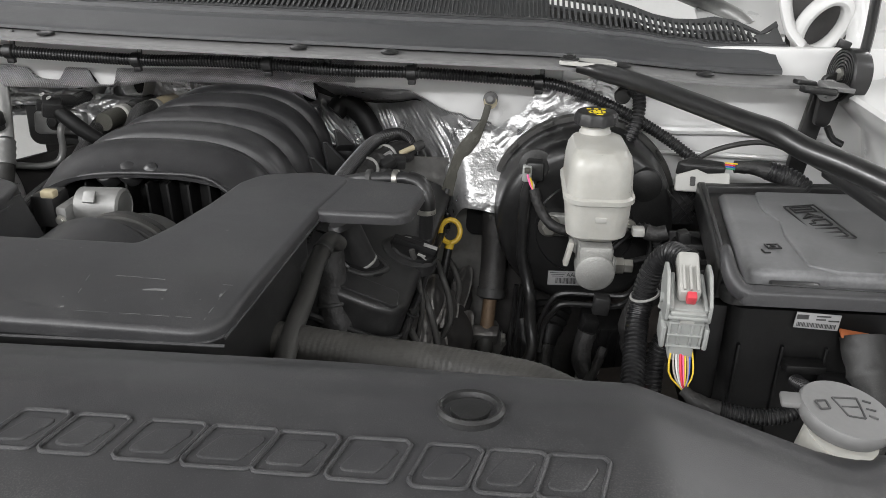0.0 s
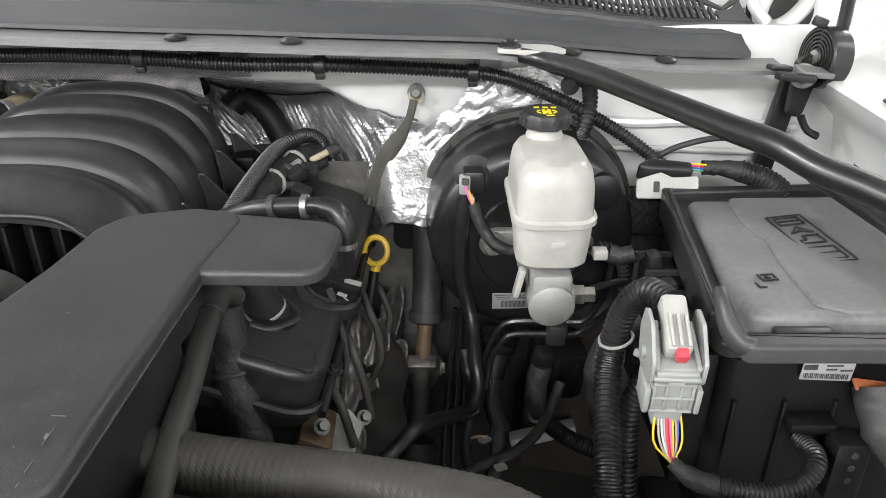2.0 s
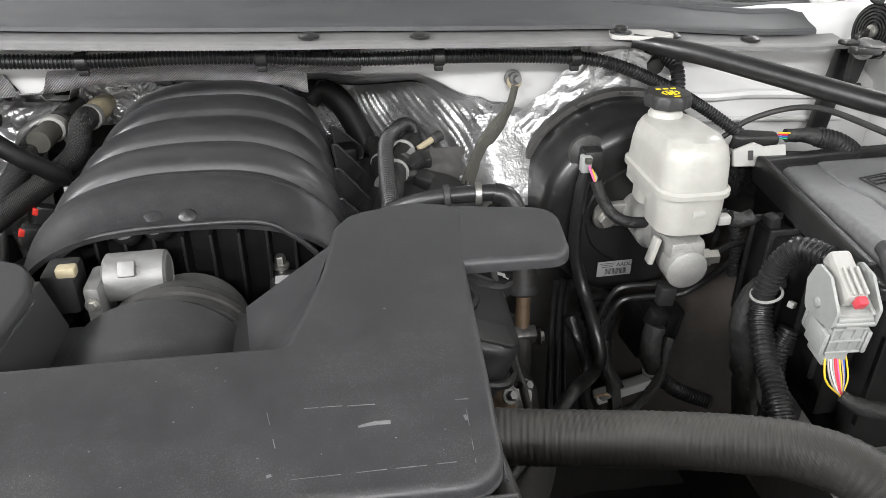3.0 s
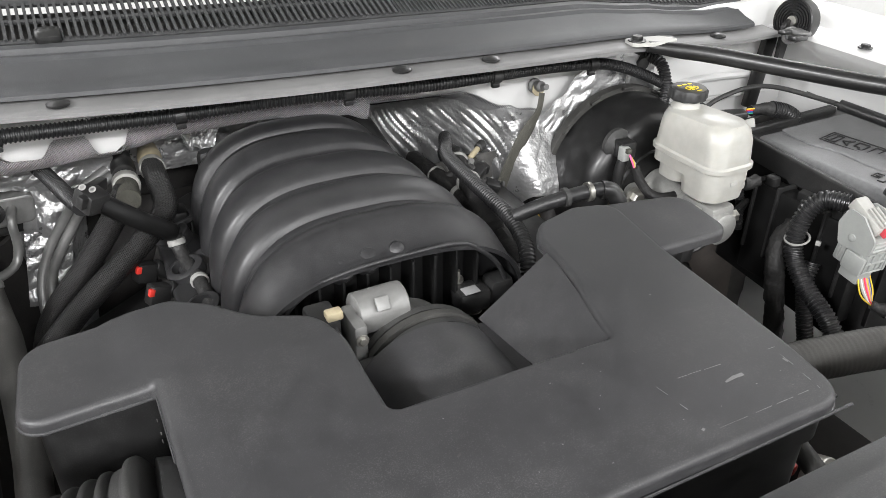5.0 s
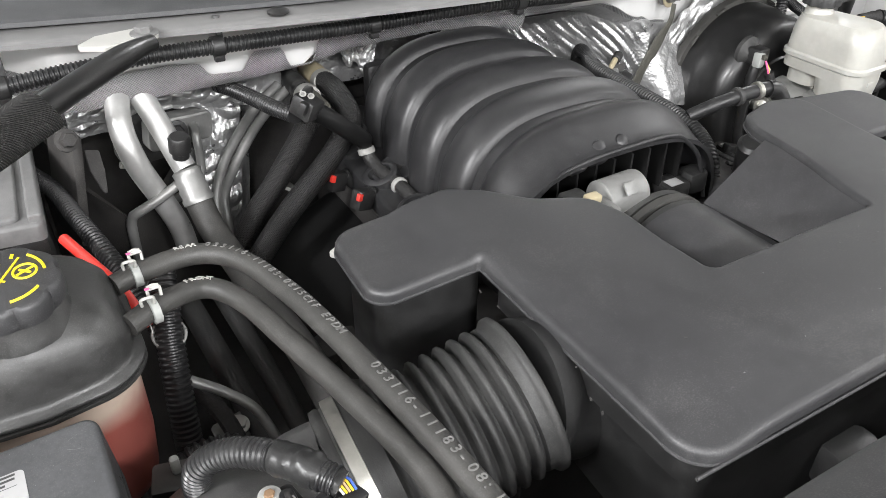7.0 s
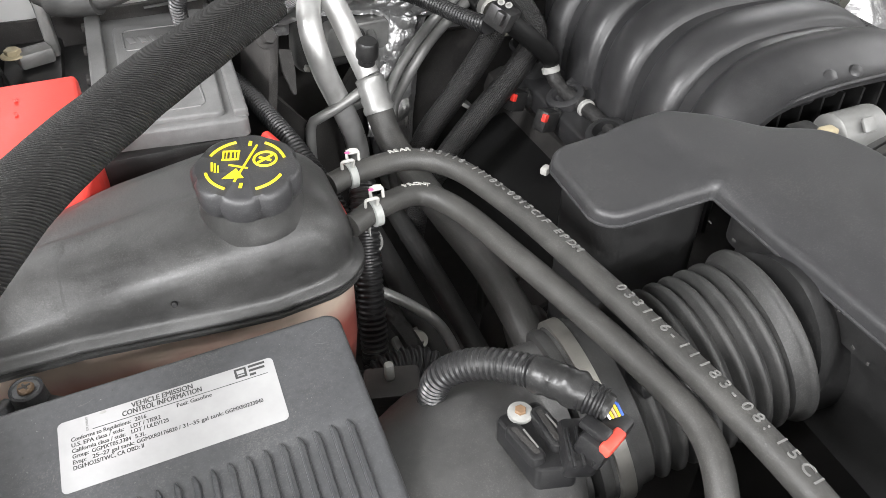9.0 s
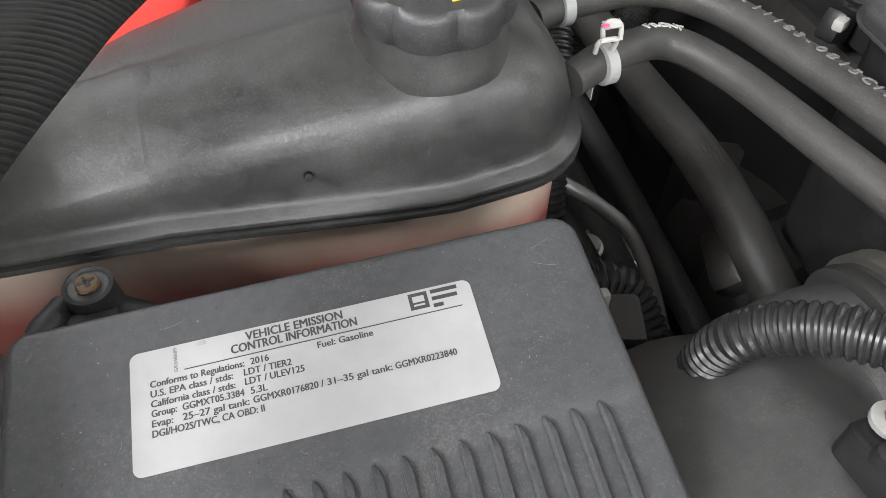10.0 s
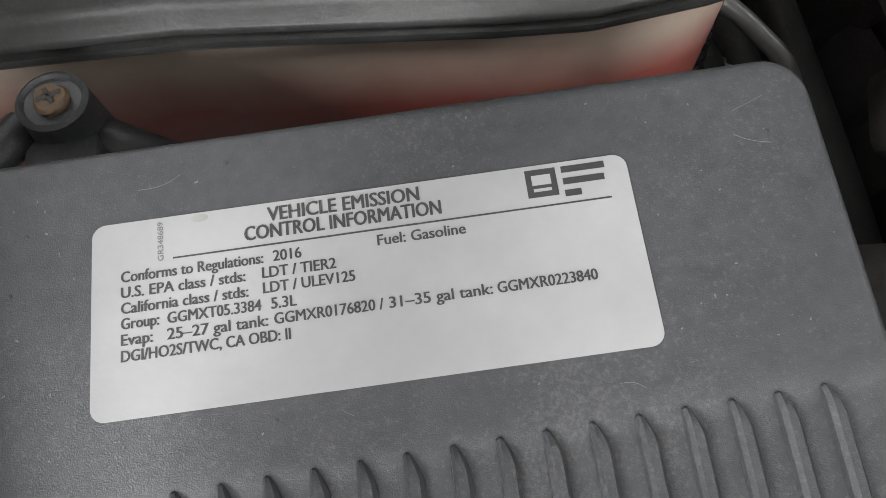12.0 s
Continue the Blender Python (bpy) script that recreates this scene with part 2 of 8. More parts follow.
def coolant_material():
    """Milky tank wall with red coolant standing behind it up to an uneven level."""
    m = material("tank_wall", (0.46, 0.37, 0.30), (0.58, 0.47, 0.39), 0.4, bump=0.08, subsurface=0.2)
    t = m.node_tree
    b = t.nodes["Principled BSDF"]
    at = next(n for n in t.nodes if n.bl_idname == "ShaderNodeTexCoord")
    base = b.inputs["Base Color"].links[0].from_socket
    sep = t.nodes.new("ShaderNodeSeparateXYZ")
    t.links.new(at.outputs["Object"], sep.inputs[0])
    wob = node(t, "ShaderNodeTexNoise", Scale=26.0, Detail=3.0)
    t.links.new(at.outputs["Object"], wob.inputs["Vector"])
    add = t.nodes.new("ShaderNodeMath"); add.operation = "MULTIPLY_ADD"; add.inputs[1].default_value = 0.03
    t.links.new(wob.outputs["Fac"], add.inputs[0]); t.links.new(sep.outputs[2], add.inputs[2])
    level = t.nodes.new("ShaderNodeMapRange")
    level.inputs[1].default_value, level.inputs[2].default_value, level.inputs[3].default_value, level.inputs[4].default_value = 1.098, 1.124, 1.0, 0.0
    t.links.new(add.outputs[0], level.inputs[0])
    mix = t.nodes.new("ShaderNodeMix"); mix.data_type = "RGBA"
    t.links.new(level.outputs[0], mix.inputs[0]); t.links.new(base, mix.inputs[6]); mix.inputs[7].default_value = (0.30, 0.085, 0.068, 1)
    t.links.new(mix.outputs[2], b.inputs["Base Color"])
    return m


M["coolant"] = coolant_material()


# ---- building blocks ----
def soften(bm, sharp=38):
    bm.normal_update()
    limit = radians(sharp)
    for f in bm.faces:
        f.smooth = True
    for e in bm.edges:
        e.smooth = len(e.link_faces) == 2 and e.calc_face_angle(0) < limit


def thing(name, label, category, at, group="", kind=""):
    ob = new(name)
    ob.empty_display_size = 0.02
    ob.location = at
    return tagged(ob, label, category, group, kind)


def part(name, bm, mat, parent=None, label="", sharp=38):
    """Links a bmesh in world coordinates as one mesh object, under a thing or a part."""
    bmesh.ops.recalc_face_normals(bm, faces=bm.faces)
    soften(bm, sharp)
    me = bpy.data.meshes.new(name)
    bm.to_mesh(me)
    bm.free()
    me.materials.append(M[mat])
    ob = new(name, me)
    if parent is not None:
        ob.parent = parent
        if parent.type == "EMPTY":
            ob.matrix_parent_inverse = Matrix.Translation(parent.location).inverted()
    if label:
        ob["label"] = label
    return ob


def whole(name, bm, mat, label, category, group="", kind="", sharp=38):
    return tagged(part(name, bm, mat, None, "", sharp), label, category, group, kind)


def box(c, size, r=0.003, rot=(0, 0, 0), bm=None, seg=2):
    own = bmesh.new()
    bmesh.ops.create_cube(own, size=1)
    bmesh.ops.scale(own, vec=size, verts=own.verts)
    if r:
        bmesh.ops.bevel(own, geom=own.edges[:], offset=min(r, min(size) * 0.45), segments=seg, affect="EDGES", profile=0.5)
    bmesh.ops.transform(own, matrix=pose(*c, *rot), verts=own.verts)
    return join(bm, own)


def join(bm, own):
    if bm is None:
        return own
    me = bpy.data.meshes.new("join")
    own.to_mesh(me)
    own.free()
    bm.from_mesh(me)
    bpy.data.meshes.remove(me)
    return bm


def local(bm, m):
    bmesh.ops.transform(bm, matrix=m, verts=bm.verts)
    return bm


def fillet(points, radii, n=6):
    """A closed polygon with rounded corners."""
    out = []
    k = len(points)
    for i, p in enumerate(points):
        r = radii[i] if isinstance(radii, (list, tuple)) else radii
        p, a, b = Vector(p), Vector(points[i - 1]), Vector(points[(i + 1) % k])
        u, w = (a - p), (b - p)
        lu, lw = u.length, w.length
        u, w = u / lu, w / lw
        ang = math.acos(max(-1, min(1, u.dot(w))))
        if r <= 0 or ang > math.pi - 0.02:
            out.extend([p.copy()] if r <= 0 else [p + u * (r * 0.1 * (1 - 2 * j / n)) for j in range(n + 1)])
            continue
        d = min(r / math.tan(ang / 2), lu * 0.48, lw * 0.48)
        r = d * math.tan(ang / 2)
        c = p + (u + w).normalized() * (r / math.sin(ang / 2))
        s, e = p + u * d - c, p + w * d - c
        turn = math.atan2(s.x * e.y - s.y * e.x, s.dot(e))
        for j in range(n + 1):
            t = turn * j / n
            out.append(c + Vector((s.x * math.cos(t) - s.y * math.sin(t), s.x * math.sin(t) + s.y * math.cos(t))))
    return out


def prism(outline, z0, z1, edge=0.0, seg=3, bm=None, lift=None, m=None):
    """An upright slab on a polygon, its upper rim rounded. lift(x, y): added height of the top."""
    own = bmesh.new()
    low = [own.verts.new((p[0], p[1], z0)) for p in outline]
    k = len(outline)
    flat = [Vector((p[0], p[1])) for p in outline]
    turn = 1 if sum(flat[i - 1].x * flat[i].y - flat[i].x * flat[i - 1].y for i in range(k)) > 0 else -1
    inward = []
    for i in range(k):
        a, b = (flat[i] - flat[i - 1]).normalized(), (flat[(i + 1) % k] - flat[i]).normalized()
        na, nb = Vector((-a.y, a.x)) * turn, Vector((-b.y, b.x)) * turn
        inward.append((na + nb) / max(0.5, 1 + na.dot(nb)))
    rings = [low]
    for j in range(seg + 1 if edge else 1):
        a = 0.5 * math.pi * j / seg if edge else 0
        off, z = edge * (1 - math.cos(a)), z1 - edge * (1 - math.sin(a))
        rings.append([own.verts.new((p.x + n.x * off, p.y + n.y * off, z)) for p, n in zip(flat, inward)])
    if edge:
        off = edge * 1.25
        rings.append([own.verts.new((p.x + n.x * off, p.y + n.y * off, z1)) for p, n in zip(flat, inward)])
    own.faces.new(low[::-1])
    own.faces.new(rings[-1])
    for lower, upper in zip(rings, rings[1:]):
        for i in range(k):
            own.faces.new((lower[i], lower[(i + 1) % k], upper[(i + 1) % k], upper[i]))
    if lift:
        for v in own.verts:
            if v.co.z > z0 + 1e-5:
                v.co.z += lift(v.co.x, v.co.y)
    if m is not None:
        bmesh.ops.transform(own, matrix=m, verts=own.verts)
    return join(bm, own)


def spline(points, step):
    """Evenly spaced places on a smooth curve through the points."""
    p = [Vector(q) for q in points]
    p = [p[0] * 2 - p[1]] + p + [p[-1] * 2 - p[-2]]
    dense = []
    for i in range(1, len(p) - 2):
        a, b, c, d = p[i - 1 : i + 3]
        n = max(6, int((c - b).length / step * 2))
        for j in range(n):
            t = j / n
            dense.append(0.5 * ((2 * b) + (c - a) * t + (2 * a - 5 * b + 4 * c - d) * t * t + (3 * b - a - 3 * c + d) * t * t * t))
    dense.append(p[-2])
    out, carry, last = [dense[0]], 0.0, dense[0]
    for q in dense[1:]:
        seg = (q - last).length
        while seg > 1e-9 and carry + seg >= step:
            last = last + (q - last) * ((step - carry) / seg)
            out.append(last.copy())
            seg, carry = (q - last).length, 0.0
        carry += seg
        last = q
    if (out[-1] - dense[-1]).length > step * 0.3:
        out.append(dense[-1])
    return out


def sweep(points, radius, sides=14, step=0.006, ridge=None, caps=True, bm=None, wave=None, flat=1.0):
    """A tube along a curve. ridge: (pitch, depth) of a corrugated wall. wave(s, a): extra radius. flat: width against height."""
    own = bmesh.new()
    uv = own.loops.layers.uv.new("UVMap")
    if ridge:
        step = ridge[0] / 4
    path = spline(points, step)
    up = Vector((0, 0, 1)) if abs((path[1] - path[0]).normalized().z) < 0.9 else Vector((1, 0, 0))
    rings, s = [], 0.0
    marks = []
    for i, p in enumerate(path):
        d = (path[min(i + 1, len(path) - 1)] - path[max(i - 1, 0)]).normalized()
        up = (up - d * up.dot(d)).normalized()
        side = d.cross(up)
        if i:
            s += (p - path[i - 1]).length
        r = radius(s) if callable(radius) else radius
        if ridge:
            r -= ridge[1] * (0.0, 0.0, 1.0, 1.0)[i % 4]
        ring = []
        for j in range(sides):
            a = 2 * math.pi * j / sides
            rr = r + (wave(s, a) if wave else 0.0)
            ring.append(own.verts.new(p + up * (rr * math.sin(a)) + side * (rr * flat * math.cos(a))))
        rings.append(ring)
        marks.append(s)
    for i in range(len(rings) - 1):
        for j in range(sides):
            k = (j + 1) % sides
            f = own.faces.new((rings[i][j], rings[i][k], rings[i + 1][k], rings[i + 1][j]))
            for loop, (u, v) in zip(f.loops, ((j, i), (j + 1, i), (j + 1, i + 1), (j, i + 1))):
                loop[uv].uv = (u / sides, marks[v])
    if caps:
        own.faces.new(rings[0])
        own.faces.new(rings[-1][::-1])
    return join(bm, own)


def lathe(profile, at, axis=(0, 0, 1), n=32, bm=None, wobble=None):
    """A turned body: profile rows of (radius, height along the axis)."""
    own = bmesh.new()
    q = Vector((0, 0, 1)).rotation_difference(Vector(axis)).to_matrix().to_4x4()
    m = Matrix.Translation(at) @ q
    rings = []
    for r, h in profile:
        if r < 1e-6:
            rings.append([own.verts.new(m @ Vector((0, 0, h)))])
        else:
            rings.append([own.verts.new(m @ Vector(((r + (wobble(2 * math.pi * j / n, h) if wobble else 0)) * math.cos(2 * math.pi * j / n), (r + (wobble(2 * math.pi * j / n, h) if wobble else 0)) * math.sin(2 * math.pi * j / n), h))) for j in range(n)])
    for a, b in zip(rings, rings[1:]):
        for j in range(n):
            k = (j + 1) % n
            if len(a) == 1 and len(b) > 1:
                own.faces.new((a[0], b[j], b[k]))
            elif len(b) == 1 and len(a) > 1:
                own.faces.new((a[j], a[k], b[0]))
            elif len(a) > 1:
                own.faces.new((a[j], a[k], b[k], b[j]))
    for ring, flip in ((rings[0], True), (rings[-1], False)):
        if len(ring) > 1:
            own.faces.new(ring[::-1] if flip else ring)
    return join(bm, own)


def rod(a, b, r, n=14, bm=None):
    a, b = Vector(a), Vector(b)
    h = (b - a).length
    e = min(r * 0.25, h * 0.2)
    return lathe([(r - e, 0), (r, e), (r, h - e), (r - e, h)], a, b - a, n, bm)


def hexbolt(at, axis, r, h=None, bm=None):
    """A flanged hexagon bolt head."""
    h = h or r * 0.8
    bm = lathe([(r * 1.55, 0), (r * 1.5, h * 0.25), (r, h * 0.35)], at, axis, 20, bm)
    return lathe([(r, h * 0.3), (r, h * 0.95), (r * 0.86, h * 1.1), (0, h * 1.1)], at, axis, 6, bm)


def sheet(nu, nv, place, thick=0.0, bm=None):
    """A surface place(u, v) over the unit square; thick: solid, towards minus its normal."""
    own = bmesh.new()
    grid = [[own.verts.new(place(i / nu, j / nv)) for j in range(nv + 1)] for i in range(nu + 1)]
    for i in range(nu):
        for j in range(nv):
            own.faces.new((grid[i][j], grid[i + 1][j], grid[i + 1][j + 1], grid[i][j + 1]))
    if thick:
        own.normal_update()
        bmesh.ops.solidify(own, geom=own.faces[:], thickness=thick)
    return join(bm, own)


def lettering(name, words, size, m, mat, parent, label="", squeeze=1.0, depth=0.00012, align="LEFT", bold=0.005):
    """Printed words in the built-in font, as a thin mesh under a part."""
    c = bpy.data.curves.new(name, "FONT")
    c.body, c.size, c.extrude, c.align_x, c.resolution_u, c.offset = words, size, depth, align, 3, bold * size
    tmp = new(name, c)
    me = bpy.data.meshes.new_from_object(tmp.evaluated_get(bpy.context.evaluated_depsgraph_get()))
    bpy.data.objects.remove(tmp)
    bpy.data.curves.remove(c)
    me.name = name
    me.transform(m @ Matrix.Diagonal((squeeze, 1, 1, 1)))
    me.materials.clear()
    me.materials.append(M[mat])
    ob = new(name, me)
    ob.parent = parent
    if parent.type == "EMPTY":
        ob.matrix_parent_inverse = Matrix.Translation(parent.location).inverted()
    if label:
        ob["label"] = label
    return ob


def smooth(a, b, x):
    t = max(0.0, min(1.0, (x - a) / (b - a)))
    return t * t * (3 - 2 * t)


def curve1(x, rows):
    """A value between rows of (x, value)."""
    if x <= rows[0][0]:
        return rows[0][1]
    for (a, u), (b, w) in zip(rows, rows[1:]):
        if x <= b:
            return u + (w - u) * smooth(a, b, x)
    return rows[-1][1]


# ---- the bay: floor, walls and ceiling ----
def slab(name, x0, x1, y0, y1, z0, z1, mat, label, category):
    return whole(name, box(((x0 + x1) / 2, (y0 + y1) / 2, (z0 + z1) / 2), (x1 - x0, y1 - y0, z1 - z0), 0), mat, label, category, kind="structure")


slab("floor", -5.2, 4.6, -5.2, 5.2, -0.1, 0.0, "concrete", "pale sealed concrete floor under the truck", "floor")
slab("ceiling", -5.2, 4.6, -5.2, 5.2, 3.4, 3.5, "wall", "plain white ceiling with light panels", "ceiling")
slab("wall_north", -5.2, 4.6, 5.0, 5.2, 0.0, 3.4, "wall", "plain white painted wall", "wall")
slab("wall_south", -5.2, 4.6, -5.2, -5.0, 0.0, 3.4, "wall", "plain white painted wall", "wall")
slab("wall_east", 4.4, 4.6, -5.0, 5.0, 0.0, 3.4, "wall", "plain white painted wall", "wall")
slab("wall_west", -5.2, -5.0, -5.0, 5.0, 0.0, 3.4, "wall", "plain white painted wall", "wall")


# ---- body shell round the engine bay ----
MID = -0.33      # middle of the body
ENG = -0.373     # middle of the engine


def lip_y(x):
    return 0.905 + (0.13 if x > -0.2 else 0.18) * (x + 0.2) ** 2


def fall(x):
    """How far the cowl drops towards the driver side."""
    return (0.035 if x > -0.22 else 0.02) * (x + 0.22)


def fender(side):
    """A white front fender: apron, flange and outer skin in one pressing."""
    rows = [(0.155, 0.42), (0.13, 0.80), (0.125, 1.08), (0.115, 1.13), (0.07, 1.172), (0.062, 1.186), (0.066, 1.19), (0.105, 1.19), (0.125, 1.194), (0.138, 1.206), (0.165, 1.212), (0.24, 1.20), (0.29, 1.17), (0.315, 1.10), (0.325, 0.95), (0.32, 0.62)]

    def place(u, v):
        i = u * (len(rows) - 1)
        a = min(int(i), len(rows) - 2)
        f = i - a
        x = rows[a][0] + (rows[a + 1][0] - rows[a][0]) * f
        z = rows[a][1] + (rows[a + 1][1] - rows[a][1]) * f
        y = -0.35 + 1.42 * v
        pull = 0.05 * (1 - v) ** 2
        return (MID + side * (0.66 + x - pull), y, z - 0.05 * (1 - v) ** 2)

    return sheet(30, 24, place, 0.004)


for side, word in ((1, "driver side"), (-1, "passenger side")):
    f = thing("fender", f"white painted {word} front fender with inner apron", "fender", (MID + side * 0.8, 0.4, 0.45))
    part("panel", fender(side), "white", f)
    for y in (0.12, 0.36, 0.60, 0.84):
        part("flange_bolt", hexbolt((MID + side * 0.745, y, 1.191), (0, 0, 1), 0.0065), "painted", f)
    for y in (0.24, 0.5, 0.93):
        part("plug", lathe([(0.016, 0), (0.018, 0.0015), (0.0, 0.0016)], (MID + side * 0.785, y, 1.106), (-side, 0, 0.1), 20), "rubber", f)

# firewall strip, recess and lower insulation
fw = thing("firewall", "white painted steel firewall with black lower insulation", "firewall", (MID, 1.0, 0.5), kind="structure")
TOP = [(-0.90, 1.185), (-0.70, 1.190), (-0.672, 1.186), (-0.66, 1.172), (-0.63, 1.170), (-0.612, 1.188), (-0.585, 1.187), (-0.575, 1.165), (-0.552, 1.165), (-0.540, 1.188), (-0.33, 1.190), (-0.27, 1.176), (-0.20, 1.169), (-0.15, 1.1675), (-0.075, 1.138), (-0.055, 1.130), (0.0, 1.121), (0.02, 1.119), (0.05, 1.155), (0.10, 1.168)]


def recessed(x):
    """How far the firewall lies back behind and beside the engine."""
    return curve1(x, [(-0.46, 0.083), (-0.34, 0.160), (-0.22, 0.160), (-0.06, 0.0)])


def setback(x):
    """The firewall lies farther back beside the battery."""
    return 0.085 * smooth(-0.79, -0.85, x)


def upper(u, v):
    x = -1.12 + 1.6 * u
    top = 1.231 - max(0, fall(x))
    low = curve1(x, TOP) - 0.004 if -0.9 < x < -0.05 else 1.121 - 0.07 * smooth(-0.06, 0.0, x)
    return (x, 1.002 + setback(x), top + (low - top) * v)


part("upper_panel", sheet(120, 12, upper, 0.004), "white", fw)
bm = box((0.27, 0.999, 1.05), (0.42, 0.012, 0.36), 0.004)
part("side_panel", bm, "white", fw)
part("swage", sweep([(0.16, 0.985, 1.128), (0.22, 0.986, 1.124), (0.28, 0.986, 1.125), (0.40, 0.986, 1.118)], 0.006, 8), "white", fw)
part("swage", sweep([(0.16, 0.987, 1.094), (0.26, 0.987, 1.092), (0.41, 0.987, 1.086)], 0.004, 8), "white", fw)
part("insulation", sheet(50, 20, lambda u, v: (-1.13 + 1.62 * u, 0.985 + 1.1 * setback(-1.13 + 1.62 * u) + 0.012 * noise.noise((u * 20, v * 9, 0)) + (0.15 * smooth(0.22, 0.30, u) * (1 - smooth(0.62, 0.69, u))), 1.045 + 0.11 * smooth(-0.79, -0.83, -1.13 + 1.62 * u) * (1 - v) - 0.65 * v), 0.006), "deep", fw)
# dark sheet closing the recess behind the panel
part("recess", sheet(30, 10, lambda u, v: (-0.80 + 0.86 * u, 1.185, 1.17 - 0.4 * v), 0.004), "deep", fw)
part("plug", lathe([(0.017, 0), (0.017, 0.004), (0.012, 0.008), (0.010, 0.016), (0, 0.018)], (0.137, 0.99, 1.170), (0, -1, -0.1), 24), "rubber", fw, "black rubber grommet in the white panel")

# heat shield foil behind the engine
def hem(x, v, least=0.0, crumple=0.0004):
    """The shield's upper band, leaning back from the panel's edge to the foil."""
    back, drop = recessed(x), 0.37 * recessed(x) + least * (1 - smooth(0.02, 0.08, recessed(x)))
    n = noise.noise((x * 40, v * 4, 2.0)) + 0.6 * abs(noise.noise((x * 90, v * 9, 5.0)))
    return (x, 0.988 + back * v - crumple * n, curve1(x, TOP) + 0.001 - drop * v + crumple * n)


def foil(u, v):
    x = -0.90 + 1.0 * u
    top = curve1(x, TOP) - 0.37 * recessed(x)
    y = 0.984 + recessed(x) + 0.035 * smooth(-0.30, -0.40, x) * smooth(0.0, 0.1, v) - 0.05 * smooth(0.05, 1.0, v) * smooth(-0.09, -0.05, x) - 0.010 * v * (1 - smooth(-0.08, -0.04, x)) * smooth(-0.30, -0.22, x)
    z = top - (0.185 - 0.115 * (1 - smooth(-0.34, -0.26, x)) * (1 - math.exp(-((x + 0.645) / 0.036) ** 4)) - 0.080 * smooth(-0.10, -0.055, x) + 0.105 * math.exp(-((x + 0.645) / 0.036) ** 4)) * v
    q, s = 0.83 * x + 0.55 * z, 0.55 * x - 0.83 * z
    bend = 0.012 * noise.noise((x * 14, z * 14, 6.4))
    pleat = 1 - 2 * abs(noise.noise(((q + bend) * 150, s * 11, 1.7))) + 0.5 * noise.noise(((q + bend) * 320, s * 34, 5.2)) + 0.9 * noise.noise((q * 26, s * 30, 3.3))
    crush = 0.9 - 1.6 * abs(noise.noise((x * 52, z * 52, 4.1))) + 0.7 * abs(noise.noise((x * 110, z * 96, 8.1))) - 0.35 * abs(noise.noise((x * 230, z * 210, 2.1)))
    k = smooth(-0.09, -0.05, x) if x > -0.3 else 0.75
    n = pleat * (1 - k) + crush * k
    amp = (0.0044 - 0.0024 * k) * (1.0 if x > -0.3 else 0.9) * smooth(0.0, 0.12, v)
    return (x, y - 0.004 + amp * n, z + 0.25 * amp * n)


HEM_LOW = [(-0.90, 1.158), (-0.63, 1.158), (-0.544, 1.163), (-0.494, 1.170), (-0.40, 1.171), (-0.30, 1.160), (-0.27, 1.150)]


def hanging(x, v):
    """The free fabric edge that hangs down in front of the recess."""
    top = curve1(x, TOP) + 0.001
    n = noise.noise((x * 30, v * 3, 2.0)) + 0.5 * noise.noise((x * 85, v * 5, 5.0))
    return (x, 0.990 + setback(x) + 0.010 * v * v - 0.0014 * n * v, top + (min(curve1(x, HEM_LOW), top - 0.004) - top) * v)


shield = thing("heat_shield", "crinkled silver foil heat shield on the firewall", "heat shield", (-0.4, 1.05, 0.8))
part("foil", sheet(520, 150, foil, 0.0012), "foil", shield, sharp=24)
part("hem", sheet(200, 12, lambda u, v: hanging(-0.90 + 0.63 * u, v), 0.0012), "fabric", shield, "grey fabric-faced edge of the shield")
part("hem", sheet(80, 4, lambda u, v: hem(-0.27 + 0.24 * u, 0.22 * v, 0.014), 0.0012), "fabric", shield, "grey fabric-faced edge of the shield")
part("slope", sheet(200, 60, lambda u, v: hem(-0.272 + 0.242 * u, 0.2 + 0.82 * v, 0.014, 0.0009), 0.0012), "foil", shield, "smooth sloping foil below the edge", sharp=60)
part("hem", sheet(40, 8, lambda u, v: (0.005 + 0.10 * u, 0.976 + 0.008 * v + 0.003 * noise.noise((u * 9, v * 4, 2)), curve1(0.005 + 0.10 * u, TOP) + 0.002 - 0.05 * v), 0.0012), "fabric", shield)
part("fold", sheet(160, 40, lambda u, v: (-0.80 + 0.24 * u, 1.072 - 0.014 * math.sin(math.pi * min(1, v * 1.2)) + 0.0062 * (1 - 2 * abs(noise.noise((u * 11, v * 2 + u * 2, 3)))) + 0.0016 * abs(noise.noise((u * 36, v * 7, 7))) + 0.0004 * noise.noise((u * 90, v * 16, 5)), 1.140 - 0.006 * u + 0.008 * math.sin(u * 5) - 0.034 * v), 0.0012), "foil", shield, "bulging bright foil fold", sharp=60)
part("fold", sheet(60, 40, lambda u, v: (-0.488 + 0.05 * u * (1 - 0.55 * v) + 0.012 * v, 1.080 - 0.02 * u + 0.004 * (1 - 2 * abs(noise.noise((u * 6 + v * 2, v * 3, 9)))) + 0.002 * abs(noise.noise((u * 22, v * 11, 4))), 1.158 - (0.034 + 0.006 * math.sin(u * 9)) * v - 0.015 * u), 0.0012), "foil", shield, sharp=60)
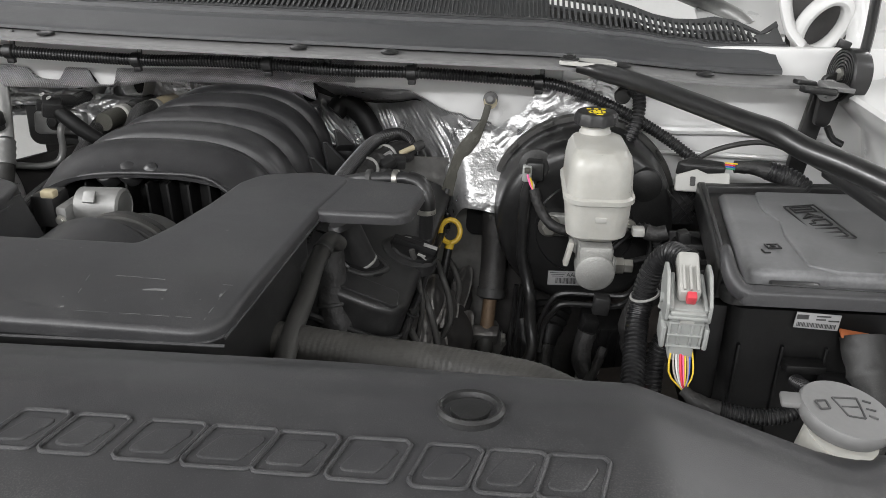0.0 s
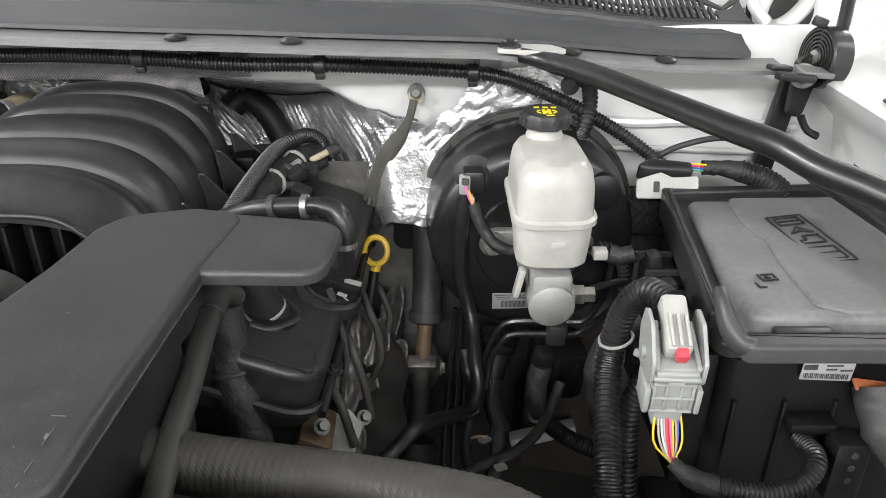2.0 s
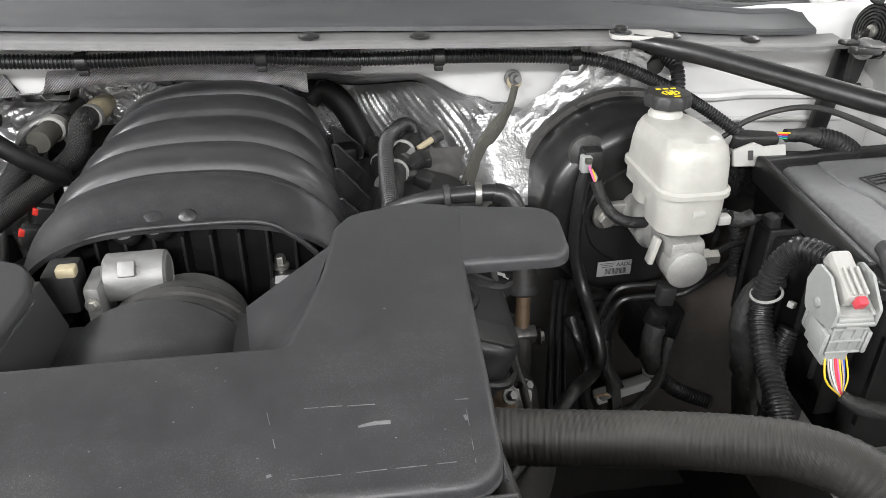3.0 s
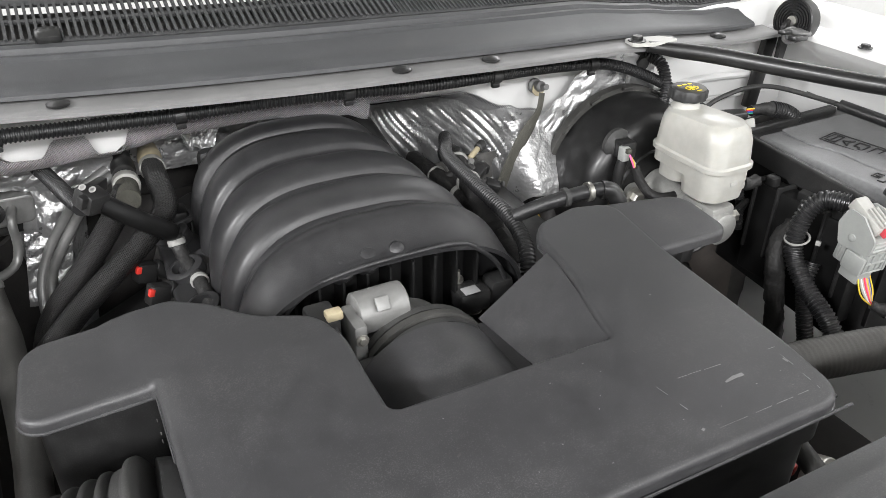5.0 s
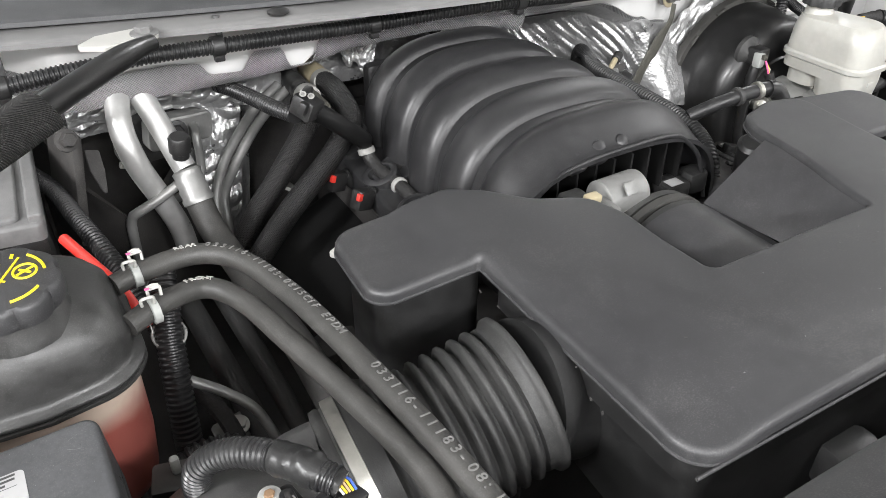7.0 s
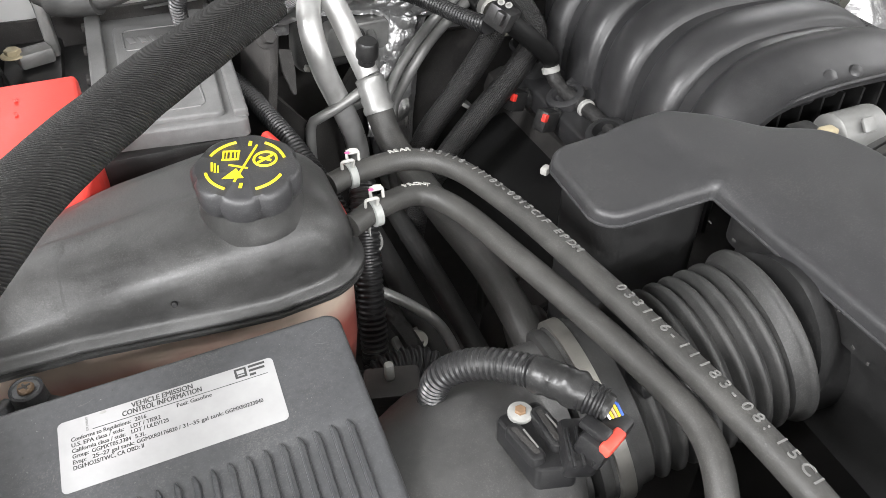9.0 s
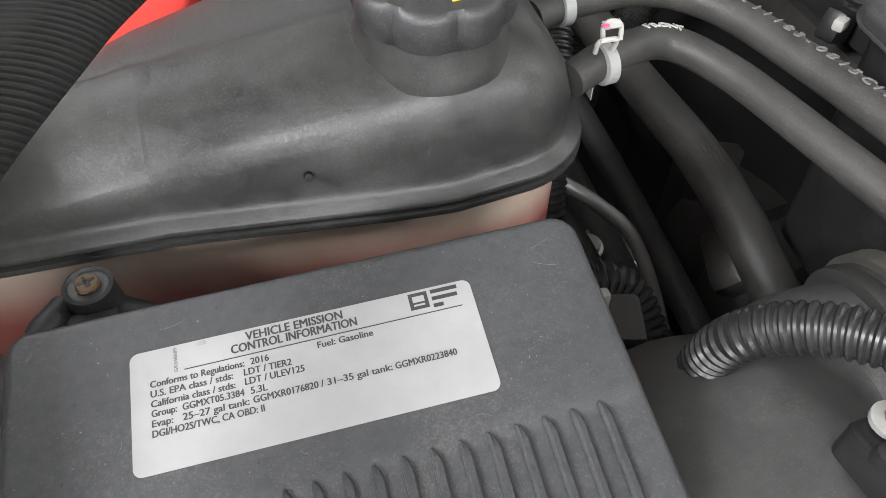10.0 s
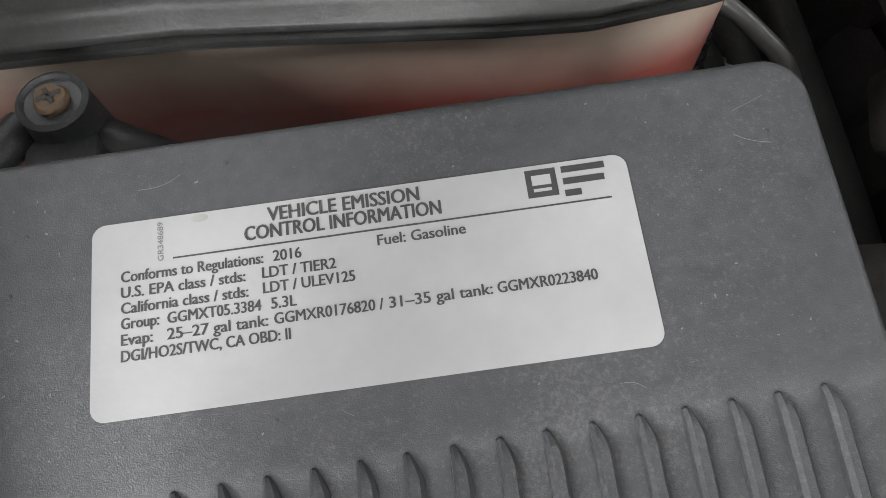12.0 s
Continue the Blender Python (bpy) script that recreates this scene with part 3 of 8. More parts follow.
part("drape", sheet(50, 90, lambda u, v: (-0.656 + 0.050 * u - 0.032 * v, 1.086 - 0.030 * v + 0.0045 * (1 - 2 * abs(noise.noise((u * 2 + v, v * 9, 15)))) + 0.0016 * abs(noise.noise((u * 9, v * 26, 4))), 1.138 - 0.175 * v), 0.0012), "foil", shield, "hanging strip of wrinkled foil", sharp=60)
part("skirt", sheet(60, 90, lambda u, v: (-0.20 + 0.21 * u, 0.993 - 0.003 * abs(noise.noise((u * 14, v * 16, 8))) - 0.006 * math.sin(u * 9) * v + 0.004 * noise.noise((u * 3, v * 5, 2)), 1.075 - 0.33 * v), 0.0015), "dull", shield, "dull pressed metal lower panel", sharp=60)
part("collar", sheet(90, 30, lambda u, v: (-0.03 + 0.19 * u, 0.978 - 0.012 * v + 0.003 * (1 - 2 * abs(noise.noise((u * 8, v * 5, 12)))), curve1(-0.03 + 0.19 * u, [(-0.03, 1.118), (0.005, 1.140), (0.03, 1.168), (0.06, 1.186), (0.10, 1.190), (0.16, 1.172)]) - 0.075 * v), 0.0012), "foil", shield, "foil collar above the booster", sharp=60)
part("patch", box((-0.252, 0.974, 1.204), (0.085, 0.003, 0.05), 0.001, (4, 0, 0)), "fabric", shield)
for at in ((-0.252, 0.972, 1.203), (-0.315, 1.135, 1.124)):
    part("bolt", hexbolt(at, (0, -1, 0.1), 0.008), "painted", shield)
part("washer", lathe([(0.0125, 0), (0.0125, 0.003), (0.008, 0.004), (0.006, 0.008), (0, 0.009)], (-0.262, 1.137, 1.119), (0, -1, 0.2), 24), "cast", shield, "pale round fastener")

tear = [(-0.262, 1.128), (-0.256, 1.134), (-0.251, 1.131), (-0.246, 1.138), (-0.240, 1.136), (-0.234, 1.142), (-0.229, 1.140), (-0.222, 1.143)]
for (xa, za), (xb, zb) in zip(tear, tear[1:]):
    ya = 0.988 + recessed(xa) * 0.72
    part("tear", rod((xa, ya - 0.006, za), (xb, 0.982 + recessed(xb) * 0.72, zb), 0.0016, 6), "deep", shield, "dark torn edge in the foil")

# cowl: lip, seal ledge, grille, windscreen
cowl = thing("cowl_panel", "grey plastic windscreen cowl with slotted grille", "cowl panel", (MID, 1.0, 1.2), kind="structure")


def grille_front(x):
    return curve1(x, [(0.03, 0.112), (0.139, 0.0946), (0.196, 0.0808), (0.253, 0.0719), (0.31, 0.0737)])


def grille_rear(x):
    return curve1(x, [(0.02, 0.182), (0.113, 0.163), (0.150, 0.1475), (0.178, 0.129), (0.205, 0.1195), (0.235, 0.119), (0.262, 0.126), (0.280, 0.124), (0.302, 0.095), (0.318, 0.097), (0.342, 0.121)])


def strip(x0, x1, rows, n=60, thick=0.003):
    """A long pressing that follows the cowl; rows of (behind the lip, height). It narrows and dips towards the driver side."""
    def place(u, v):
        x = x0 + (x1 - x0) * u
        i = v * (len(rows) - 1)
        a = min(int(i), len(rows) - 2)
        f = i - a
        back, z = (rows[a][j] + (rows[a + 1][j] - rows[a][j]) * f for j in (0, 1))
        k = min(1.0, max(0.0, (back - 0.016) / 0.096))
        if back > 0.016:
            back = 0.016 + (back - 0.016) * (grille_front(x) - 0.016) / 0.096
            z -= 0.37 * (0.112 - grille_front(x)) * k
        return (x, lip_y(x) + back, z - fall(x) - 0.013 * smooth(0.02, 0.30, x) * (1 - k))
    return sheet(n, (len(rows) - 1) * 2, place, thick)


def grille_at(x, f):
    """A place on the grille's slope, from its front edge (0) to its rear edge (1)."""
    back = grille_front(x) + (grille_rear(x) - grille_front(x)) * f
    return Vector((x, lip_y(x) + back, 1.2645 + (back - 0.112) * 0.37 - fall(x)))


def grille_band(x0, x1, f0, f1, up=0.0, n=50):
    return sheet(n, 2, lambda u, v: grille_at(x0 + (x1 - x0) * u, f0 + (f1 - f0) * v) + Vector((0, 0, up)), 0.003)


part("lip", strip(-1.02, 0.352, [(-0.013, 1.2255), (-0.0125, 1.2295), (-0.009, 1.2315), (0.008, 1.2325), (0.03, 1.234)]), "primer", cowl, "pale grey steel lip with bolts", sharp=30)
part("ledge", strip(-1.02, 0.322, [(0.016, 1.236), (0.017, 1.240), (0.022, 1.2425), (0.05, 1.247), (0.078, 1.2545), (0.082, 1.2585), (0.088, 1.259), (0.091, 1.254)], 80), "seal", cowl, "dark grey weathered rubber seal ledge", sharp=25)
part("bead", strip(-1.02, 0.342, [(0.091, 1.252), (0.096, 1.254), (0.099, 1.262), (0.108, 1.264), (0.112, 1.260)], 80), "seal", cowl, "rounded rubber bead of the seal", sharp=25)
part("end_tab", box((0.334, 0.912, 1.205), (0.026, 0.012, 0.006), 0.002, (0, 8, 20)), "painted", cowl)
part("end_tab", box((0.346, 0.898, 1.199), (0.044, 0.012, 0.008), 0.002, (0, 8, 16)), "painted", cowl)
part("end_cap", prism(fillet([(-0.02, -0.012), (0.022, -0.006), (0.018, 0.014), (-0.02, 0.012)], 0.004), 0, 0.005, 0.001, 1, m=pose(0.372, 0.915, 1.197, 8, 10, 12)), "primer", cowl)
part("tray", sheet(60, 4, lambda u, v: grille_at(-1.02 + 1.35 * u, 0.02 + 1.1 * v) - Vector((0, 0, 0.024 - 0.006 * v)), 0.002), "deep", cowl)
bm = grille_band(-1.02, 0.340, 0.0, 0.10)
bm = join(bm, grille_band(-1.02, 0.340, 0.90, 1.16, 0.0005))
bm = join(bm, grille_band(-0.213, 0.041, 0.08, 0.92, -0.0005))
bm = join(bm, grille_band(0.304, 0.338, 0.05, 0.95, -0.0004, 8))
part("grille_frame", bm, "grille", cowl)
own = bmesh.new()
bmesh.ops.create_cube(own, size=1)
bmesh.ops.scale(own, vec=(0.0031, 1.0, 0.005), verts=own.verts)
slat_mesh = bpy.data.meshes.new("slat")
own.to_mesh(slat_mesh)
own.free()
slat_mesh.materials.append(M["grille"])
for x in np.concatenate((np.arange(-1.01, -0.214, 0.0074), np.arange(-0.21, 0.04, 0.0056), np.arange(0.045, 0.304, 0.0074))):
    solid = -0.215 < x < 0.041
    a, b = grille_at(x, 0.05), grille_at(x, 0.95)
    ob = new("slat", slat_mesh)
    ob.parent = cowl
    ob.matrix_parent_inverse = Matrix.Translation(cowl.location).inverted()
    ob.matrix_basis = Matrix.Translation((a + b) / 2 + Vector((0, 0, 0.0012 if solid else 0))) @ Vector((0, 1, 0)).rotation_difference(b - a).to_matrix().to_4x4() @ Matrix.Diagonal((0.4 if solid else 1.0, (b - a).length, 0.5 if solid else 1.0, 1))
part("cross_bar", join(grille_band(-1.01, -0.215, 0.47, 0.54, 0.0012), grille_band(0.041, 0.304, 0.46, 0.54, 0.0012)), "grille", cowl)
bm = None
for x in (-0.60, -0.263, -0.152, 0.125, 0.225):
    bm = lathe([(0.0105, 0), (0.0105, 0.002), (0.006, 0.0045), (0, 0.005)], (x, lip_y(x) + 0.003, 1.2335 - fall(x) - 0.013 * smooth(0.02, 0.30, x)), (0, 0, 1), 20, bm)
part("clips", bm, "painted", cowl)
whole("windscreen", sheet(40, 10, lambda u, v: (-1.05 + 1.34 * u, lip_y(-1.05 + 1.34 * u) + 0.205 + 0.62 * v, 1.291 - fall(-1.05 + 1.34 * u) + 0.40 * v), 0.005), "glass", "grey-tinted laminated windscreen", "windscreen", kind="structure")


def wiper(x, lean):
    """A wiper arm lying at the foot of the windscreen."""
    w = thing("windscreen_wiper", "black windscreen wiper with hooded pivot", "wiper", (x, 1.12, 1.29), "wipers")
    y = lip_y(x)
    part("arm", sweep([(x, y + 0.215, 1.318), (x + lean * 0.1, y + 0.228, 1.326), (x + lean * 0.42, y + 0.27, 1.345)], 0.0085, 10, flat=1.4), "painted", w)
    part("blade", sweep([(x + lean * 0.06, y + 0.25, 1.335), (x + lean * 0.5, y + 0.285, 1.352)], 0.006, 8), "rubber", w)
    part("pivot", lathe([(0.026, -0.02), (0.026, 0.012), (0.018, 0.024), (0, 0.027)], (x, y + 0.195, 1.298), (0, -0.25, 1), 24), "painted", w)
    return w


part("clip_cap", box((-0.594, lip_y(-0.594) + 0.118, 1.276), (0.026, 0.022, 0.014), 0.005, (18, 0, 0)), "painted", cowl)
wiper(-0.295, -1)
wiper(0.16, 1)
part("side_panel", sheet(10, 10, lambda u, v: (0.262 + 0.26 * u, 1.075 + 0.03 * math.sin(3 * u) + 0.30 * v, 1.222 + 0.02 * u + 0.16 * v * v), 0.004), "white", cowl, "white painted panel beside the windscreen")
part("drain_tube", sweep([(0.205, 1.245, 1.283), (0.2826, 1.20, 1.2555), (0.318, 1.178, 1.240), (0.333, 1.168, 1.228)], 0.0125, 18), "alu", cowl, "silver tube at the end of the cowl")


def hinge(side):
    """Hood hinge: white bracket, black plates and a clock spring."""
    X = lambda d: MID + side * (0.706 + d)
    h = thing("hinge_mechanism", "white hood hinge bracket with black arm and spring", "hinge", (X(0), 0.95, 1.15))
    Q = lambda x, y, z: (MID + side * (x - MID), y, z)
    part("foot", local(prism(fillet([(-0.046, -0.030), (0.040, -0.034), (0.046, 0.03), (-0.030, 0.036)], 0.010), 0, 0.006, 0.002, 2), Matrix.Translation(Q(0.394, 1.038, 1.205)) @ pose(0, 0, 0, 12, side * 24, 0)), "white", h)
    ring = [Q(0.396 + 0.026 * math.cos(a) + 0.008 * math.sin(a), 1.062 - 0.012 * math.sin(a), 1.247 + 0.036 * math.sin(a)) for a in np.linspace(0, 2 * math.pi, 25)]
    part("bracket_arch", sweep(ring, 0.0085, 12, 0.005, flat=1.4), "white", h)
    part("bracket_back", box(Q(0.405, 1.10, 1.26), (0.085, 0.004, 0.10), 0.002, (-12, 0, 0)), "deep", h)
    part("bracket_wing", sweep([Q(0.372, 1.05, 1.222), Q(0.356, 1.06, 1.243), Q(0.352, 1.09, 1.285), Q(0.37, 1.12, 1.33)], 0.007, 12, 0.006, flat=2.2), "white", h)
    part("bracket_wing", sweep([Q(0.425, 1.03, 1.208), Q(0.436, 1.04, 1.24), Q(0.430, 1.06, 1.29), Q(0.44, 1.09, 1.34)], 0.007, 12, 0.006, flat=2.4), "white", h)
    part("foot_bolt", lathe([(0.016, 0), (0.016, 0.002), (0.009, 0.003), (0.009, 0.010), (0, 0.011)], Q(0.404, 1.040, 1.206), (side * 0.35, -0.1, 1), 18), "painted", h)
    part("hinge_plate", prism(fillet([(-0.010, -0.035), (0.010, -0.040), (0.022, 0.01), (0.016, 0.030), (-0.010, 0.024)], 0.008), -0.003, 0.003, 0.001, 1, m=pose(X(-0.002), 0.945, 1.182, 90, 0, side * 18)), "painted", h)
    part("lower_plate", box((X(-0.004), 0.972, 1.13), (0.024, 0.012, 0.12), 0.003, (0, side * 8, 0)), "painted", h)
    part("hook", sweep([(X(0.004), 0.938, 1.146), (X(0.012), 0.935, 1.132), (X(0.024), 0.932, 1.126)], 0.004, 8, flat=1.6), "painted", h)
    part("arm_bolt", hexbolt((X(-0.007), 0.930, 1.192), (-side * 0.5, -1, 0.1), 0.0085), "primer", h)
    ax = Vector((-side * 0.985, -0.12, 0.08)).normalized()
    c = Vector((X(0.018), 0.946, 1.207))
    drum = part("drum", lathe([(0.0312, -0.012), (0.0318, -0.008), (0.0318, 0.008), (0.0300, 0.010), (0.0290, 0.006), (0, 0.006)], c, ax, 40), "painted", h)
    bm = None
    for i in range(6):
        r = 0.0292 - i * 0.0040
        bm = lathe([(r, 0.004), (r, 0.0095), (r - 0.0022, 0.0095), (r - 0.0022, 0.004)], c, ax, 36, bm)
    part("spring", bm, "painted", drum, "black coiled clock spring")
    part("spring_pin", lathe([(0.0075, 0), (0.0075, 0.012), (0, 0.013)], c, ax, 12), "steel", drum)
    part("upper_arm", sweep([c + Vector((side * 0.012, 0.0, 0.0)), c + Vector((side * 0.022, 0.02, 0.06)), c + Vector((side * 0.024, 0.04, 0.14)), c + Vector((side * 0.02, 0.08, 0.30))], 0.004, 8, flat=3.2), "painted", h)
    part("stop", box(c + Vector((-side * 0.012, 0.0, 0.036)), (0.016, 0.006, 0.010), 0.002, (0, side * 20, 0)), "painted", h)


hinge(1)
hinge(-1)


# the open hood, propped up over the bay: white skin outside, black insulation pad inside
def hood():
    h = thing("hood", "open white hood with a black insulation pad inside", "hood", (MID, 1.06, 1.36))
    m = pose(MID, 1.04, 1.375, -56, 0, 0)
    outline = fillet([(-0.74, -0.02), (0.74, -0.02), (0.70, -1.02), (0.45, -1.10), (-0.45, -1.10), (-0.70, -1.02)], 0.06, 5)
    part("skin", local(prism(outline, 0.012, 0.022, 0.006, 2), m), "white", h)
    frame_ = part("inner_frame", local(prism(fillet([(-0.71, -0.04), (0.71, -0.04), (0.67, -0.99), (0.43, -1.06), (-0.43, -1.06), (-0.67, -0.99)], 0.05, 5), -0.012, 0.012, 0), m), "white", h)
    part("insulation_pad", local(prism(fillet([(-0.62, -0.10), (0.62, -0.10), (0.59, -0.92), (-0.59, -0.92)], 0.08, 6), -0.026, -0.012, 0), m), "deep", h, "black felt insulation pad")


hood()

# dark lower end
whole("splash_shield", box((MID, 0.42, 0.44), (1.40, 1.3, 0.02), 0.004), "deep", "black plastic splash shield below the engine", "splash shield")
whole("radiator", box((MID, 0.22, 0.80), (0.95, 0.10, 0.66), 0.01), "deep", "dark radiator and fan pack behind the top cover", "radiator")
whole("frame_rail", box((0.30, 0.4, 0.60), (0.10, 1.2, 0.16), 0.015), "deep", "black steel frame rail", "frame rail", "frame rails")
whole("frame_rail", box((-0.96, 0.4, 0.60), (0.10, 1.2, 0.16), 0.015), "deep", "black steel frame rail", "frame rail", "frame rails")


# ---- radiator top cover ----
def cover_z(x, y):
    z = curve1(y, [(-0.06, 1.10), (0.02, 1.165), (0.12, 1.180), (0.26, 1.181), (0.29, 1.180), (0.325, 1.174), (0.345, 1.166), (0.36, 1.158)])
    return z - 0.37 * max(0, min(x, 0.172) - 0.068) - 0.05 * max(0, x - 0.172) - 0.16 * max(0, -0.73 - x)


def cover_edge(x):
    return curve1(x, [(-0.95, 0.345), (-0.80, 0.358), (-0.576, 0.356), (-0.30, 0.350), (-0.13, 0.348), (0.06, 0.338), (0.08, 0.336), (0.15, 0.335), (0.20, 0.345), (0.26, 0.345)])


rc = thing("radiator_cover", "matte dark grey plastic radiator top cover with embossed lettering", "radiator cover", (MID, 0.2, 1.15))


def rcover(u, v):
    x = -0.95 + 1.22 * u
    y = -0.06 + (cover_edge(x) + 0.06) * min(1, v / 0.94)
    z = cover_z(x, y) - (0.022 if v > 0.97 else 0)
    return (x, y, z)


part("panel", sheet(120, 50, rcover, 0.003), "cover", rc, sharp=50)
for hx in (-0.015, -0.647):
    hz = cover_z(hx, 0.2915)
    tip = Vector((0, 0.12, 1)).normalized()
    part("retainer", lathe([(0.0165, -0.004), (0.0165, 0.0008), (0.0150, 0.0022), (0.0134, 0.0016), (0.0122, -0.002), (0.0118, -0.004), (0.0098, -0.003), (0.0094, 0.0005), (0.004, 0.001), (0, 0.001)], (hx, 0.2915, hz + 0.0008), tip, 32), "black", rc, "round push-in retainer")
BLOCKS = [(-0.2148, 0.0250), (-0.1862, 0.0265), (-0.1503, 0.0290), (-0.1178, 0.0320), (-0.0883, 0.0290), (-0.0560, 0.0285), (-0.0226, 0.0250), (0.0049, 0.0260), (0.0307, 0.0270)]
for cx, wide in BLOCKS:
    cy = 0.2530 - 0.035 * (cx + 0.10)
    cz = cover_z(cx, cy)
    h, lean = 0.0135, 0.0035
    rim = [Vector((p.x, p.y, cz + 0.0004)) for p in fillet([(cx - wide / 2 - lean, cy - h), (cx + wide / 2 - lean, cy - h), (cx + wide / 2 + lean, cy + h), (cx - wide / 2 + lean, cy + h)], 0.004, 4)]
    own = sweep(rim + [rim[0]], 0.0011, 8, 0.0025)
    own = prism(fillet([(cx - wide / 2 - lean + 0.004, cy - h + 0.005), (cx + wide / 2 - lean - 0.006, cy - h + 0.005), (cx + wide / 2 + lean - 0.004, cy + h - 0.005), (cx - wide / 2 + lean + 0.006, cy + h - 0.005)], 0.003, 3), cz - 0.002, cz + 0.0008, 0.0010, 2, own)
    part("embossed_block", own, "cover", rc)

# washer cap
wc = thing("washer_filler", "grey washer fluid cap with embossed symbols", "filler cap", (0.185, 0.345, 1.05))
wm = pose(0.187, 0.3557, 1.146, 5, 6, 10) @ Matrix.Scale(0.82, 4)
part("neck", lathe([(0.017, -0.09), (0.019, -0.012)], (0.186, 0.347, 1.147), (0.1, -0.2, 1), 20), "milky", wc)
bm = lathe([(0.027, -0.011), (0.030, -0.006), (0.0305, -0.001), (0.029, 0.0015), (0.0, 0.0025)], (0, 0, 0), (0, 0, 1), 48)
bm = box((-0.030, 0.012, -0.003), (0.018, 0.014, 0.005), 0.002, (0, -12, -20), bm)
bmesh.ops.transform(bm, matrix=wm, verts=bm.verts)
cap = part("cap", bm, "primer", wc)
for a, b in (((-0.006, 0.010), (0.012, 0.010)), ((0.012, 0.010), (0.007, -0.010)), ((0.007, -0.010), (-0.004, -0.008)), ((-0.006, 0.010), (-0.004, -0.008)), ((-0.004, 0.001), (0.008, 0.001)), ((-0.020, 0.006), (-0.012, 0.007)), ((-0.020, -0.002), (-0.013, -0.001)), ((-0.020, 0.006), (-0.020, -0.002)), ((-0.012, 0.007), (-0.013, -0.001)), ((0.015, 0.008), (0.020, 0.006)), ((0.013, 0.0), (0.019, -0.002)), ((0.011, -0.007), (0.016, -0.010))):
    part("symbol_line", rod(wm @ Vector((*a, 0.0022)), wm @ Vector((*b, 0.0022)), 0.0007, 6), "ink", cap)


# ---- engine ----
eng = thing("engine", "grimy V8 engine block and heads under plastic covers", "engine", (ENG, 0.85, 0.5))
part("block", box((ENG, 0.86, 0.82), (0.34, 0.42, 0.42), 0.03), "deep", eng)
part("front_case", box((ENG, 0.61, 0.80), (0.40, 0.12, 0.34), 0.03), "deep", eng)


def valve_cover(side):
    """Moulded rocker cover along one bank, sloping outward, with a rolled rim."""
    m = pose(ENG + side * 0.205, 0.815, 0.985, 0, side * 24, 0) if side < 0 else pose(ENG + 0.229, 0.815, 1.047, 0, 19, -3)
    body = prism(fillet([(-0.085, -0.178), (0.058, -0.178), (0.058, 0.182), (-0.085, 0.182)], 0.03, 7), -0.055, 0.0, 0.009, 4, lift=lambda x, y: 0.002 * math.cos(x * 20), m=m)
    rim = sweep([(m @ Vector((p.x, p.y, -0.034))) for p in fillet([(-0.066, -0.183), (0.0635, -0.183), (0.0635, 0.187), (-0.066, 0.187)], 0.033, 7)] + [m @ Vector((-0.066, 0.0, -0.034))], 0.0042, 8)
    return body, rim, m


for side in (1, -1):
    body, rim, m = valve_cover(side)
    # passenger cover coloured darker, to sink into the dim gap there
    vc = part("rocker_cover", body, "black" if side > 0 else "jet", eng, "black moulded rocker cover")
    part("rim", rim, "black", vc)
    for y in (-0.12, 0.0, 0.12):
        part("cover_bolt", hexbolt(m @ Vector((side * 0.064, y, -0.03)), m.to_3x3() @ Vector((0, 0, 1)), 0.005), "painted", vc)
    if side > 0:
        part("filler_seat", lathe([(0.033, -0.01), (0.032, 0.002), (0.029, 0.004), (0.0, 0.004)], m @ Vector((0.037, -0.05, 0.001)), m.to_3x3() @ Vector((0, 0, 1)), 32), "black", vc)
        part("tube_ridge", sweep([m @ Vector((p[0], p[1], 0.001)) for p in ((-0.010, -0.078), (0.006, -0.088), (0.020, -0.099), (0.019, -0.112), (0.004, -0.132), (-0.014, -0.134))], 0.0036, 10, 0.004), "black", vc)
        # black disc stands for the shade in the recess round the tube
        part("tube_well", lathe([(0.024, 0.0), (0.023, 0.002), (0.0, 0.0021)], m @ Vector((-0.002, -0.110, 0.001)), m.to_3x3() @ Vector((0, 0, 1)), 24), "jet", vc)
        part("front_step", prism(fillet([(-0.03, -0.172), (0.048, -0.172), (0.044, -0.142), (-0.03, -0.140)], 0.006), 0.0, 0.0035, 0.0015, 2, m=m), "black", vc)
cap = part("oil_filler_cap", lathe([(0.0265, -0.004), (0.027, 0.004), (0.0255, 0.0065), (0.0, 0.007)], (-0.108, 0.765, 1.0365), (0.33, -0.05, 1), 36, wobble=lambda a, h: 0.0008 * math.cos(12 * a)), "jet", eng, "black oil filler cap with pale print")
capm = Matrix.Translation((-0.108, 0.765, 1.0365)) @ Vector((0, 0, 1)).rotation_difference(Vector((0.33, -0.05, 1))).to_matrix().to_4x4()
part("grip", local(prism(fillet([(-0.026, -0.0055), (0.026, -0.0065), (0.026, 0.0065), (-0.026, 0.0055)], 0.003), 0.006, 0.0135, 0.002, 2), capm), "jet", cap)
for x, y, w, d, z, turn in ((0.017, 0.000, 0.016, 0.0075, 0.0137, 0), (-0.012, 0.0155, 0.012, 0.0022, 0.0072, 25), (-0.009, 0.0115, 0.0065, 0.0055, 0.0072, 25), (0.010, -0.0145, 0.009, 0.0055, 0.0072, -10), (0.014, -0.0195, 0.006, 0.0018, 0.0072, -30)):
    part("printed_mark", local(box((x, y, z), (w, d, 0.0004), 0, (0, 0, turn)), capm), "print", cap)
tube = part("breather_tube", rod((-0.172, 0.699, 1.10), (-0.143, 0.716, 1.014), 0.0165, 22), "black", eng, "black breather tube with white band")
